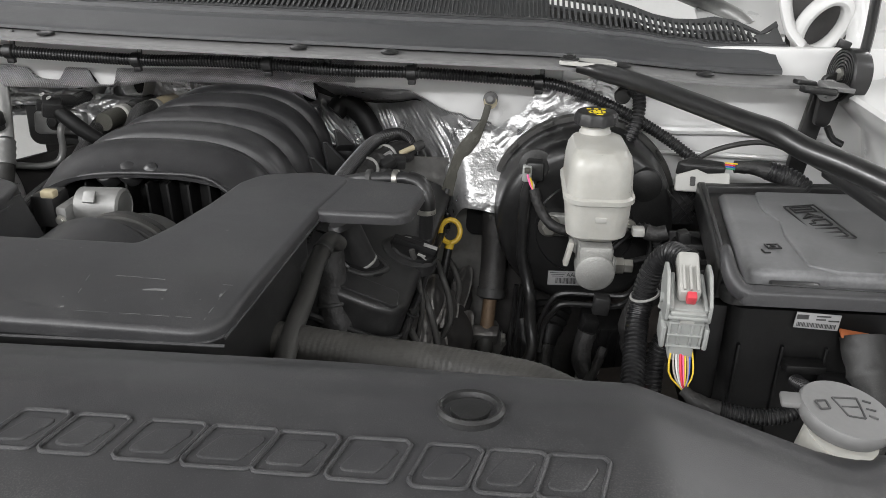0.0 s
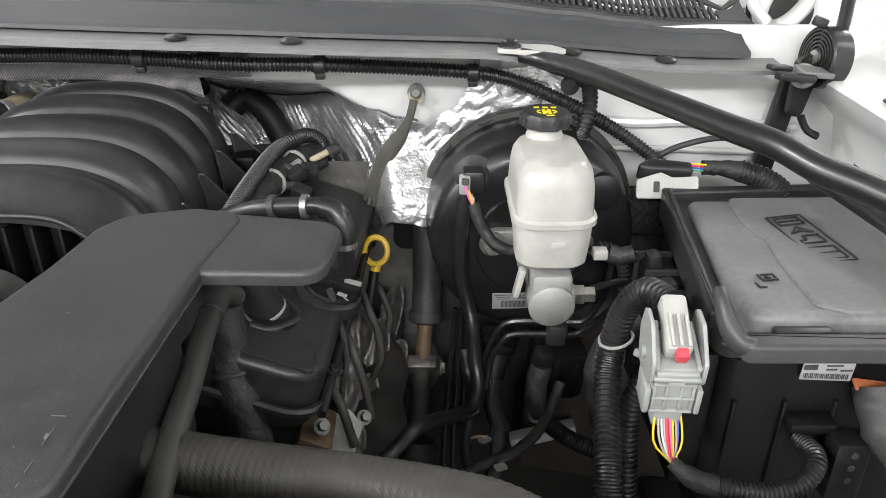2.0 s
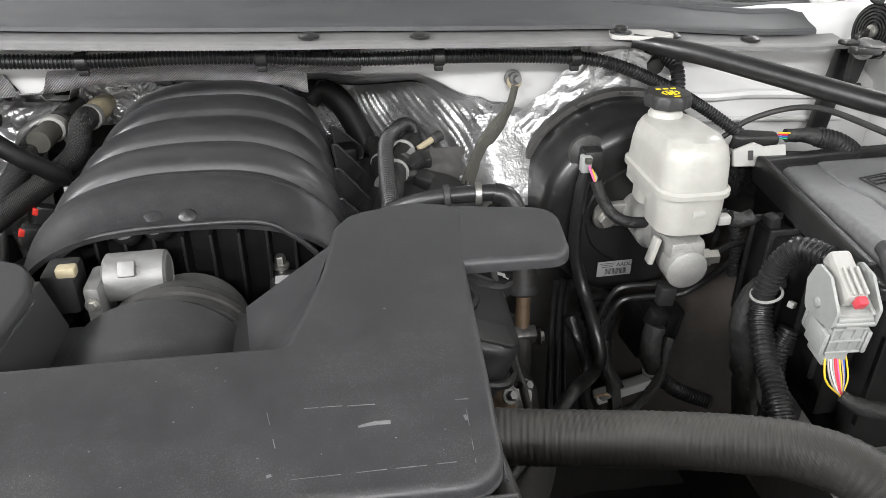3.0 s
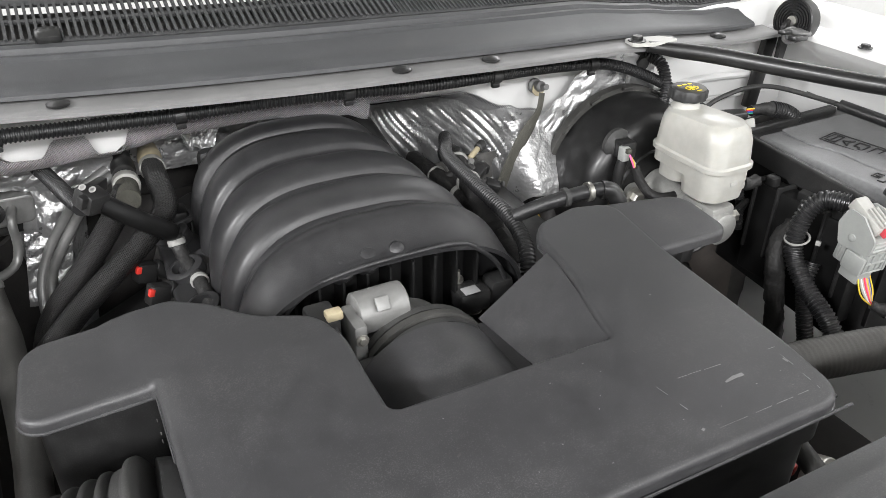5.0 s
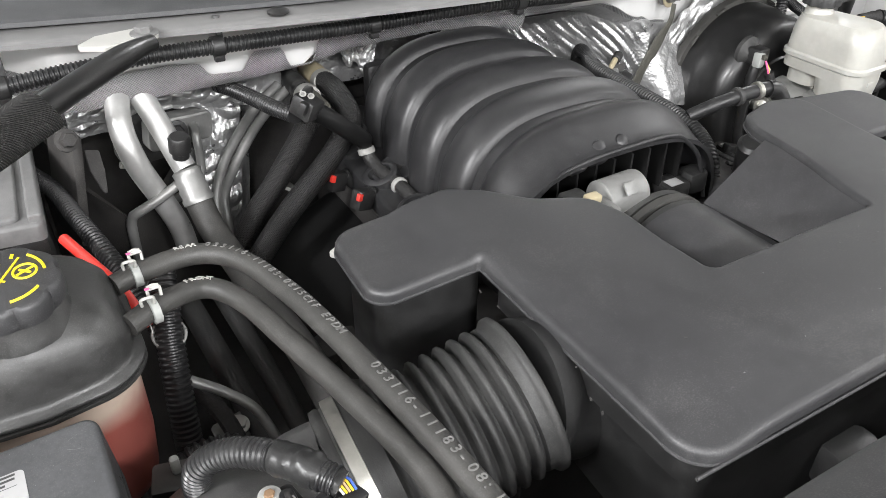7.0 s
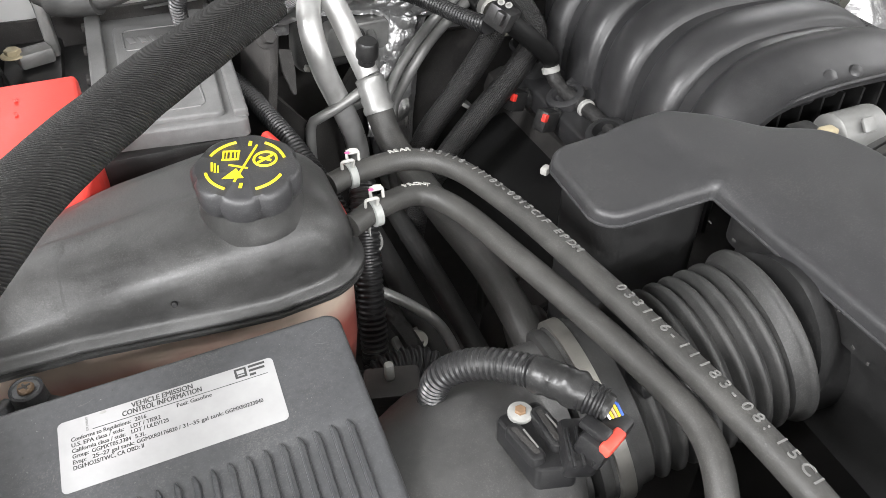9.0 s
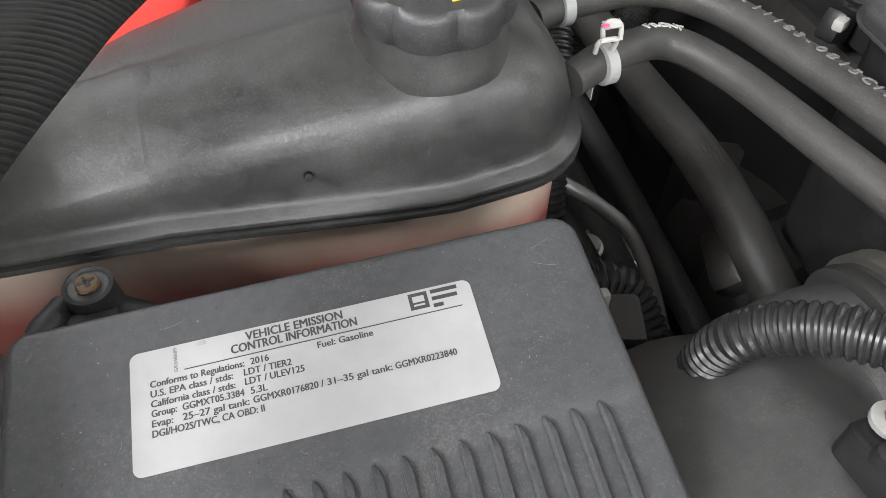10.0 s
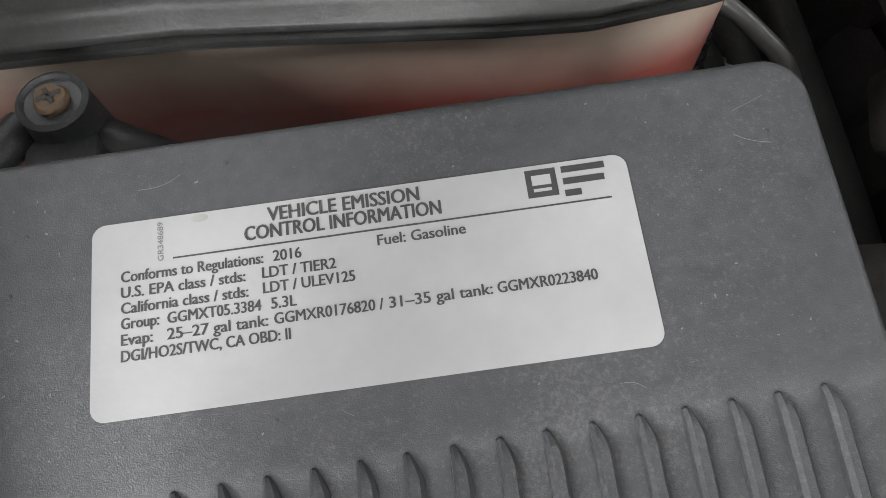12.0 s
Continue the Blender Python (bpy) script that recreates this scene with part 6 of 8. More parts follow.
part("plate_bolt", hexbolt((-0.036, 0.980, 1.022), (0, -1, 0.1), 0.0075, 0.010), "cast", gp)

# clutter low between the engine and the fuse box
wl = thing("wheel_liner", "dusty brown plastic wheel arch liner", "liner", (0.2, 0.92, 0.7))
part("panel", sheet(24, 20, lambda u, v: (0.105 + 0.20 * u, 0.935 - 0.05 * u + 0.008 * noise.noise((u * 4, v * 3, 6)), 1.0 - 0.34 * v), 0.004), "liner", wl)
part("flange", sweep([(0.107, 0.930, 1.0), (0.108, 0.928, 0.85), (0.106, 0.930, 0.67)], 0.005, 8), "liner", wl)
whole("frame_rail", box((0.125, 0.905, 0.738), (0.085, 0.02, 0.016), 0.004, (0, -16, 0)), "white", "white painted edge low behind the wiring", "body panel")
whole("ignition_lead", sweep([(-0.106, 0.742, 1.05), (-0.100, 0.742, 1.02), (-0.095, 0.74, 0.98), (-0.100, 0.738, 0.945), (-0.105, 0.735, 0.915), (-0.095, 0.73, 0.88), (-0.082, 0.725, 0.858)], 0.0032, 10), "hose", "grey lead hanging beside the rocker cover", "cable")
lk = thing("wiring_loom", "tangled taped wiring low beside the steering shaft", "wiring loom", (0.03, 0.78, 0.82), "corrugated looms")
for k, path in enumerate((((0.05, 0.86, 0.92), (0.045, 0.84, 0.88), (0.055, 0.80, 0.85), (0.05, 0.76, 0.82), (0.03, 0.72, 0.79)), ((0.02, 0.86, 0.90), (0.03, 0.82, 0.86), (0.02, 0.78, 0.83), (0.035, 0.73, 0.80)), ((0.12, 0.80, 0.90), (0.10, 0.77, 0.87), (0.07, 0.76, 0.84), (0.03, 0.75, 0.83), (-0.01, 0.72, 0.82)))):
    part("branch", sweep(path, 0.008 - 0.001 * k, 10, wave=lambda s, a: 0.0016 * noise.noise((s * 120, a * 1.4, k * 5))), ("tape", "conduit")[k % 2], lk)
for x, y, z in ((0.040, 0.775, 0.845), (0.055, 0.745, 0.835), (0.028, 0.80, 0.862)):
    part("tag", box((x, y, z), (0.010, 0.004, 0.012), 0.001, (30, 10 + 900 * x, 25)), "print", lk, "scuffed pale tag")
for x, y, z, w in ((0.026, 0.772, 0.85, "wire_tan"),):
    part("wire", sweep([(x, y, z), (x + 0.008, y - 0.004, z + 0.006), (x + 0.016, y - 0.002, z + 0.002)], 0.0016, 6), w, lk)
gr = thing("grommet_boot", "ribbed black rubber grommet on the firewall", "grommet", (0.06, 0.86, 0.90))
part("boot", lathe([(0.026, 0.0), (0.027, 0.004), (0.023, 0.008), (0.025, 0.012), (0.021, 0.017), (0.023, 0.021), (0.018, 0.027), (0.019, 0.031), (0.014, 0.04), (0.011, 0.055)], (0.058, 0.875, 0.912), (-0.1, -0.8, -0.6), 28), "jet", gr)
part("stub", sweep([(0.053, 0.835, 0.882), (0.05, 0.815, 0.865), (0.06, 0.79, 0.84)], 0.010, 12), "tape", gr)
ml = thing("module_box", "black ribbed plastic module under the fuse box", "module", (0.10, 0.84, 0.86))
part("case", box((0.125, 0.86, 0.88), (0.055, 0.05, 0.07), 0.006, (10, 0, 12)), "jet", ml)
for i in range(4):
    part("rib", box((0.105 + 0.012 * i, 0.834 - 0.0025 * i, 0.882), (0.003, 0.004, 0.055), 0.001, (10, 0, 12)), "jet", ml)

# loose strap and stud on the firewall
st = thing("ground_strap", "flat braided ground strap hung from a stud", "ground strap", (-0.05, 0.99, 1.0))
part("stud", lathe([(0.010, 0), (0.010, 0.004), (0.007, 0.006), (0.007, 0.018), (0.004, 0.020), (0.004, 0.03)], (-0.032, 0.993, 1.157), (0, -1, 0.25), 16), "primer", st)
part("strap", sweep([(-0.034, 0.970, 1.155), (-0.040, 0.966, 1.134), (-0.050, 0.968, 1.114), (-0.066, 0.966, 1.092), (-0.078, 0.970, 1.060), (-0.088, 0.974, 1.028)], lambda s: 0.0045 + 0.0050 * smooth(0.02, 0.06, s), 12, 0.003, flat=0.26), "strap", st)
part("lead", sweep([(-0.087, 0.972, 1.036), (-0.095, 0.955, 1.012), (-0.100, 0.92, 0.998), (-0.105, 0.84, 0.992)], 0.0035, 8), "rubber", st)
part("eyelet", lathe([(0.009, 0), (0.009, 0.002), (0.004, 0.0025)], (-0.032, 0.984, 1.155), (0, -1, 0.25), 18), "brass", st)

# ---- cowl harness and clips ----
hs = thing("cowl_harness", "long black corrugated harness clipped under the cowl", "wiring harness", (-0.3, 0.95, 1.19))
part("conduit", sweep([(-0.873, 0.978, 1.171), (-0.872, 0.963, 1.194), (-0.855, 0.95, 1.21), (-0.8, 0.943, 1.218), (-0.72, 0.943, 1.2195), (-0.655, 0.945, 1.2165), (-0.493, 0.954, 1.2075), (-0.4, 0.946, 1.2095), (-0.314, 0.942, 1.2075), (-0.22, 0.936, 1.203), (-0.129, 0.934, 1.2025), (-0.05, 0.95, 1.1955), (0.03, 0.953, 1.1895), (0.07, 0.95, 1.182), (0.11, 0.948, 1.167), (0.152, 0.947, 1.147), (0.195, 0.945, 1.122), (0.24, 0.93, 1.092)], 0.0076, 14, ridge=(0.0040, 0.0013)), "conduit", hs)
for x, y, z in ((-0.845, 0.948, 1.213), (-0.66, 0.945, 1.217), (-0.493, 0.954, 1.2075), (-0.314, 0.942, 1.2075), (-0.129, 0.934, 1.2025), (0.029, 0.953, 1.1895)):
    bm = lathe([(0.0088, -0.006), (0.0096, -0.005), (0.0096, 0.005), (0.0088, 0.006)], (x, y, z), (1, 0, 0.02), 16)
    bm = box((x, y, z - 0.011), (0.010, 0.007, 0.008), 0.0015, bm=bm)
    bm = box((x + 0.004, y + 0.004, z + 0.014), (0.006, 0.004, 0.026), 0.001, (-12, 0, 0), bm)
    part("clip", bm, "black", hs)
wh = thing("connector_bracket", "white bracket with black plug and taped lead", "connector", (0.24, 0.92, 1.08))
part("bracket", prism(fillet([(-0.030, -0.013), (0.032, -0.013), (0.032, 0.011), (0.006, 0.009), (-0.006, 0.014), (-0.030, 0.006)], 0.003), 0, 0.004, 0.001, 1, m=pose(0.222, 0.866, 1.096, 66, 0, -4)), "ivory", wh)
# dark plates on the bracket for the shade in its slots
for dx in (-0.010, 0.010, 0.020):
    part("slot", prism(fillet([(-0.003, -0.006), (0.003, -0.006), (0.003, 0.005), (-0.003, 0.005)], 0.0012, 3), 0.0038, 0.0046, 0, m=pose(0.222 + dx, 0.866 - 0.0007 * dx, 1.096, 66, 0, -4)), "deep", wh)
part("plug", prism(fillet([(-0.030, -0.007), (-0.018, -0.011), (0.028, -0.009), (0.030, 0.008), (-0.014, 0.010)], 0.004, 4), 0, 0.016, 0.004, 3, m=pose(0.222, 0.884, 1.100, 10, 4, -4)), "black", wh)
part("lead", sweep([(0.262, 0.882, 1.110), (0.285, 0.880, 1.110), (0.305, 0.877, 1.106), (0.325, 0.872, 1.100), (0.345, 0.868, 1.085)], lambda s: 0.0075 + 0.0035 * smooth(0.01, 0.05, s), 14, wave=lambda s, a: 0.0022 * noise.noise((s * 170, a, 5))), "tape", wh)
part("lead_conduit", sweep([(0.300, 0.878, 1.108), (0.325, 0.872, 1.101), (0.345, 0.868, 1.086), (0.355, 0.866, 1.06)], 0.0118, 14, ridge=(0.0045, 0.0016)), "conduit", wh)
for i, w in enumerate(("wire_yellow", "wire_red", "wire_blue", "wire_green")):
    part("wire", rod((0.250, 0.8785, 1.1155 - 0.0022 * i), (0.264, 0.8765, 1.1150 - 0.0022 * i), 0.0010, 6), w, wh)
whole("vent_hose", sweep([(0.145, 0.985, 1.178), (0.155, 0.96, 1.172), (0.152, 0.94, 1.145), (0.140, 0.93, 1.115), (0.13, 0.93, 1.09)], 0.0085, 14, ridge=(0.0045, 0.0014)), "conduit", "short black corrugated vent hose", "hose")
whole("hood_cable", sweep([(0.215, 0.94, 1.085), (0.25, 0.93, 1.115), (0.30, 0.90, 1.135), (0.33, 0.82, 1.135), (0.36, 0.72, 1.125), (0.385, 0.60, 1.115), (0.39, 0.45, 1.11)], 0.0035, 8), "rubber", "thin black hood release cable", "cable")
whole("cable_sheath", sweep([(0.335, 0.80, 1.134), (0.362, 0.71, 1.124), (0.385, 0.60, 1.115)], 0.0075, 10), "conduit", "black protective sheath on a cable", "cable sheath")


# ---- fender braces ----
def brace(path, plate, tilt, label):
    b = thing("fender_brace", label, "brace", path[-1], "fender braces")
    part("tube", sweep(path, lambda s: 0.0100 - 0.0028 * (1 - smooth(0.0, 0.05, s)), 20, 0.006), "painted", b)
    p = part("foot_plate", prism(fillet([(-0.024, -0.014), (0.022, -0.018), (0.046, -0.002), (0.026, 0.016), (-0.024, 0.014)], 0.006), 0, 0.004, 0.001, 1, m=pose(plate[0], plate[1], plate[2], 0, 0, tilt)), "ivory", b, "white painted foot plate")
    return b


b = brace([(0.072, 0.900, 1.2205), (0.088, 0.892, 1.2185), (0.105, 0.875, 1.2175), (0.128, 0.842, 1.2175), (0.165, 0.774, 1.2165), (0.205, 0.694, 1.216), (0.224, 0.655, 1.2165), (0.243, 0.625, 1.210), (0.268, 0.592, 1.206), (0.31, 0.53, 1.196), (0.36, 0.45, 1.185)], (0.075, 0.908, 1.2225), -12, "black tubular fender brace with white foot")
part("bolt", hexbolt((0.062, 0.910, 1.2265), (0, 0, 1), 0.0075), "painted", b)
b = brace([(-0.722, 0.917, 1.240), (-0.74, 0.90, 1.2415), (-0.78, 0.857, 1.2425), (-0.826, 0.807, 1.2415), (-0.88, 0.748, 1.240), (-0.92, 0.702, 1.239), (-0.97, 0.637, 1.236), (-1.0, 0.58, 1.233), (-1.035, 0.50, 1.225), (-1.07, 0.42, 1.20)], (-0.738, 0.935, 1.2395), 192, "black tubular fender brace in a woven sleeve")
part("bolt", hexbolt((-0.724, 0.933, 1.2435), (0, 0, 1), 0.0080), "primer", b)
part("sleeve", sweep([(-0.824, 0.809, 1.2415), (-0.88, 0.748, 1.240), (-0.92, 0.702, 1.239), (-0.97, 0.637, 1.236), (-1.0, 0.58, 1.233), (-1.035, 0.50, 1.225)], 0.0138, 48, 0.004, wave=lambda s, a: 0.0042 * max(0, math.cos(a - 0.5)) ** 7 + 0.0042 * max(0, math.cos(a - 0.5 - math.pi)) ** 7 - 0.0012 * max(0, math.cos(a - 2.1)) ** 2 - 0.0006 * math.sin(3 * a + 6 * s) + 0.0006 * noise.noise((s * 40, a * 1.5, 3))), "woven", b, "black woven fabric sleeve")

# ---- hoses round the engine front ----
rh = thing("radiator_hose", "thick black rubber upper radiator hose", "hose", (-0.06, 0.45, 1.05))
part("hose", sweep([(-0.235, 0.524, 1.0665), (-0.175, 0.5095, 1.0690), (-0.125, 0.498, 1.0700), (-0.06, 0.4828, 1.0730), (-0.01, 0.4665, 1.0775), (0.028, 0.4465, 1.0820), (0.055, 0.418, 1.079), (0.075, 0.37, 1.05), (0.08, 0.32, 1.01)], 0.0185, 28, 0.0015, wave=lambda s, a: 0.00025 * math.sin(s * 1250) + 0.0002 * noise.noise((s * 60, a * 2, 1))), "ribbed", rh)
part("clamp", lathe([(0.0197, -0.006), (0.0212, -0.005), (0.0212, 0.005), (0.0197, 0.006)], (-0.205, 0.5165, 1.068), (0.97, -0.24, 0.03), 28), "steel", rh, "steel spring clamp")
ch = thing("coolant_bypass_hose", "grey-black rubber hose beside the cover", "hose", (-0.165, 0.5, 1.05))
part("tube", sweep([(-0.168, 0.668, 1.088), (-0.172, 0.650, 1.100), (-0.176, 0.615, 1.095), (-0.174, 0.56, 1.085), (-0.170, 0.50, 1.082), (-0.163, 0.44, 1.075), (-0.155, 0.37, 1.04)], 0.0084, 18), "hose", ch)
part("clamp", lathe([(0.0086, -0.004), (0.0094, -0.003), (0.0094, 0.003), (0.0086, 0.004)], (-0.1745, 0.632, 1.0985), (0.1, 1, 0.2), 22), "rubber", ch)
dh = thing("drain_hose", "taped black hose in front of the rocker cover", "hose", (-0.15, 0.62, 0.9))
part("tube", sweep([(-0.180, 0.665, 1.08), (-0.172, 0.648, 1.03), (-0.158, 0.626, 0.97), (-0.140, 0.61, 0.90)], 0.0165, 14, wave=lambda s, a: 0.002 * noise.noise((s * 60, a, 2))), "tape", dh)
part("tie", lathe([(0.0175, -0.002), (0.0185, -0.001), (0.0185, 0.001), (0.0175, 0.002)], (-0.1725, 0.649, 1.032), (0.15, -0.3, -0.95), 20), "rubber", dh)
ph = thing("pcv_hose", "black corrugated vent hose along the manifold", "hose", (-0.2, 0.87, 1.08))
part("conduit", sweep([(-0.144, 1.03, 1.062), (-0.147, 1.026, 1.085), (-0.158, 1.008, 1.101), (-0.172, 0.98, 1.106), (-0.188, 0.94, 1.104), (-0.196, 0.84, 1.104), (-0.199, 0.78, 1.102), (-0.206, 0.738, 1.094), (-0.216, 0.712, 1.078), (-0.222, 0.70, 1.05)], 0.0088, 16, ridge=(0.0042, 0.0013)), "conduit", ph)
fr = thing("fuel_rail_loom", "taped loom with white ties and brass fitting", "wiring loom", (-0.19, 0.9, 1.06))
part("loom", sweep([(-0.196, 1.03, 1.07), (-0.193, 0.95, 1.072), (-0.190, 0.88, 1.070), (-0.196, 0.80, 1.068), (-0.205, 0.74, 1.06)], 0.0105, 12, wave=lambda s, a: 0.0022 * noise.noise((s * 110, a * 1.5, 9))), "tape", fr)
part("rear_loom", sweep([(-0.205, 0.80, 1.078), (-0.192, 0.855, 1.086), (-0.181, 0.905, 1.088), (-0.168, 0.955, 1.087), (-0.156, 0.99, 1.084), (-0.150, 1.02, 1.07)], 0.0128, 14, wave=lambda s, a: 0.0026 * noise.noise((s * 120, a * 1.5, 19))), "tape", fr)
for y, x in ((0.955, -0.168), (0.900, -0.182)):
    part("tie", lathe([(0.0142, -0.0022), (0.0152, -0.001), (0.0152, 0.001), (0.0142, 0.0022)], (x, y, 1.0875), (0.25, 1, 0), 20), "print", fr, "pale cable tie")
for k, (x, y, z) in enumerate(((-0.160, 0.915, 1.090), (-0.148, 0.930, 1.086), (-0.152, 0.895, 1.078))):
    part("plug", box((x, y, z), (0.020, 0.016, 0.014), 0.003, (15, -20 + 20 * k, 30 - 25 * k)), "black", fr)
    part("pigtail", sweep([(x, y, z), (x - 0.012, y + 0.006, z + 0.006), (x - 0.026, y + 0.004, z + 0.001)], 0.0055, 10, wave=lambda s, a: 0.0012 * noise.noise((s * 200, a, 5))), "tape", fr)
part("silver_tip", rod((-0.166, 0.925, 1.094), (-0.158, 0.936, 1.097), 0.0040), "alu", fr)
for y in (0.965, 0.905, 0.835):
    part("tie", lathe([(0.0122, -0.002), (0.0130, -0.001), (0.0130, 0.001), (0.0122, 0.002)], (-0.1925, y, 1.071), (0, 1, 0), 18), "print", fr, "pale cable tie")
part("branch", sweep([(-0.19, 0.94, 1.078), (-0.165, 0.935, 1.088), (-0.145, 0.95, 1.085), (-0.14, 0.98, 1.078)], 0.0065, 10, wave=lambda s, a: 0.001 * noise.noise((s * 200, a, 2))), "tape", fr)
part("fitting", rod((-0.150, 0.955, 1.09), (-0.130, 0.967, 1.097), 0.0038), "brass", fr, "brass fitting")
part("fitting_tip", rod((-0.132, 0.965, 1.096), (-0.120, 0.973, 1.099), 0.0065), "rubber", fr)
whole("rear_hose", sweep([(-0.275, 1.12, 1.10), (-0.262, 1.128, 1.112), (-0.245, 1.130, 1.105), (-0.229, 1.128, 1.088), (-0.213, 1.120, 1.06), (-0.200, 1.11, 1.03), (-0.19, 1.10, 0.98)], 0.0165, 20), "jet", "thick black rubber hose behind the manifold", "hose")
cv = thing("clear_vent_hose", "dark plastic elbow hose over the rocker cover", "hose", (-0.14, 0.82, 1.06))
part("hose", sweep([(-0.20, 0.768, 1.108), (-0.180, 0.758, 1.119), (-0.155, 0.750, 1.127), (-0.125, 0.747, 1.1295), (-0.102, 0.743, 1.130), (-0.091, 0.738, 1.121), (-0.088, 0.733, 1.100), (-0.090, 0.735, 1.07)], 0.0078, 16), "conduit", cv)
part("elbow", sweep([(-0.108, 0.744, 1.130), (-0.096, 0.741, 1.127), (-0.089, 0.735, 1.113), (-0.088, 0.733, 1.098)], 0.0098, 16), "painted", cv)
for x, y, z, d in ((-0.150, 0.749, 1.1280, (1, -0.1, 0.1)), (-0.122, 0.7465, 1.1295, (1, -0.1, 0.02)), (-0.0885, 0.7335, 1.100, (0, -0.05, -1))):
    part("clamp_ring", lathe([(0.0090, -0.003), (0.0104, -0.0024), (0.0104, 0.0024), (0.0090, 0.003)], (x, y, z), d, 20), "steel" if x > -0.14 else "rubber", cv)


# ---- passenger side: air filter, coolant tank, battery ----
af = thing("air_filter_box", "grey-black plastic air filter housing with ribbed lid", "air filter", (-0.93, 0.45, 0.95))
LABEL_W, LABEL_H = 0.1017, 0.0369
# the lid leans down towards the front and a little towards the fender; its frame has the label's lower corner as origin
LM = pose(-0.936, 0.5487, 1.1492, 8.7, -2.86, -0.64) @ pose(-LABEL_W / 2, -LABEL_H / 2, 0)


def lid_drop(u, v):
    """The lid's top steps softly down into the ribbed field."""
    field = smooth(-0.0085, -0.0135, v + 0.004 * (0.12 - u) / 0.12) * smooth(0.143, 0.136, u)
    return -0.0008 * field + 0.00025 * noise.noise((u * 30, v * 30, 3.0))


bm = prism(fillet([(-0.0364, -0.192), (0.1420, -0.192), (0.1403, 0.0538), (-0.0364, 0.0534)], [0.012, 0.012, 0.0085, 0.007], 7), -0.046, -0.0003, 0.0032, 4)
sliced(bm, np.arange(-0.03, 0.142, 0.012), np.concatenate((np.arange(-0.18, -0.03, 0.03), np.arange(-0.018, -0.002, 0.0014), np.arange(0.004, 0.05, 0.01))))
for v in bm.verts:
    v.co.z += lid_drop(v.co.x, v.co.y) if v.co.z > -0.004 else 0
lid = part("lid", local(bm, LM), "filter", af, sharp=50)
part("lid_flange", local(prism(fillet([(-0.037, -0.195), (0.1450, -0.195), (0.1405, 0.0530), (-0.037, 0.0525)], 0.010, 5), -0.052, -0.038, 0.002, 2), LM), "filter", af)
part("lower_box", prism(fillet([(-1.022, 0.362), (-0.846, 0.360), (-0.848, 0.572), (-1.020, 0.572)], 0.012), 0.92, 1.082, 0), "black", af)


def rib_shape():
    """A moulded ridge with sloping flanks that runs out in a slanted point."""
    own = bmesh.new()
    rows = []
    for y, left, peak, right, h in ((-0.0098, -0.0014, -0.0011, -0.0008, -0.0002), (-0.0106, -0.0018, -0.0010, -0.0003, 0.0014), (-0.0122, -0.0018, -0.0009, 0.0005, 0.0021), (-0.0140, -0.0018, -0.0008, 0.0012, 0.0022), (-0.0152, -0.0018, -0.0008, 0.0015, 0.0022), (-0.06, -0.0018, -0.0008, 0.0015, 0.0022), (-0.182, -0.0018, -0.0008, 0.0015, 0.0022)):
        rows.append([own.verts.new(p) for p in ((left, y, -0.0030), (left * 0.75 + peak * 0.25, y, h * 0.75 - 0.0012), (peak, y, h - 0.0008), (peak * 0.30 + right * 0.70, y, h * 0.80 - 0.0008), (right, y, h * 0.45 - 0.0010), (right + 0.0003, y, -0.0030))])
    for a, b in zip(rows, rows[1:]):
        for j in range(5):
            own.faces.new((a[j], a[j + 1], b[j + 1], b[j]))
    own.faces.new(rows[0]); own.faces.new(rows[-1][::-1])
    return own


for i in range(20):
    u = 0.1273 - 0.0080 * i
    part("rib", local(rib_shape(), LM @ pose(u, -0.0002 * i, 0)), "filter", lid, sharp=20)
boss = part("screw_boss", lathe([(0.011, -0.035), (0.0086, -0.005), (0.0084, 0.0), (0.0072, 0.0008), (0.0066, -0.0004), (0.0, -0.0004)], (-1.0056, 0.6122, 1.1345), (0.02, -0.06, 1), 28), "filter", af)
part("boss_web", box((-1.006, 0.598, 1.117), (0.020, 0.024, 0.024), 0.006), "filter", af)
part("boss_web", sweep([(-1.000, 0.610, 1.120), (-0.988, 0.604, 1.118), (-0.975, 0.600, 1.112), (-0.962, 0.596, 1.104)], 0.0065, 12, 0.004), "black", af)
part("boss_web", sweep([(-1.016, 0.612, 1.126), (-1.022, 0.600, 1.128), (-1.027, 0.590, 1.122)], 0.005, 10, 0.004), "filter", af)
bm = lathe([(0.0041, 0), (0.0042, 0.0012), (0.0035, 0.0022), (0.0016, 0.0024), (0, 0.0014)], (-1.0056, 0.6122, 1.1342), (0.02, -0.06, 1), 20, wobble=lambda a, h: 0.0003 * math.sin(3 * a + 1) if h > 0.001 else 0)
sc = part("screw", bm, "shaft_rust", af, "rusty cross-head screw")
part("slot", box((-1.0056, 0.6122, 1.1364), (0.0058, 0.0013, 0.0008), 0.0003, (0, 0, 20), box((-1.0056, 0.6122, 1.1364), (0.0013, 0.0050, 0.0008), 0.0003, (0, 0, 28))), "deep", sc)


def on_label(u, v):
    return -0.002 < u < LABEL_W + 0.002 and -0.002 < v < LABEL_H + 0.002


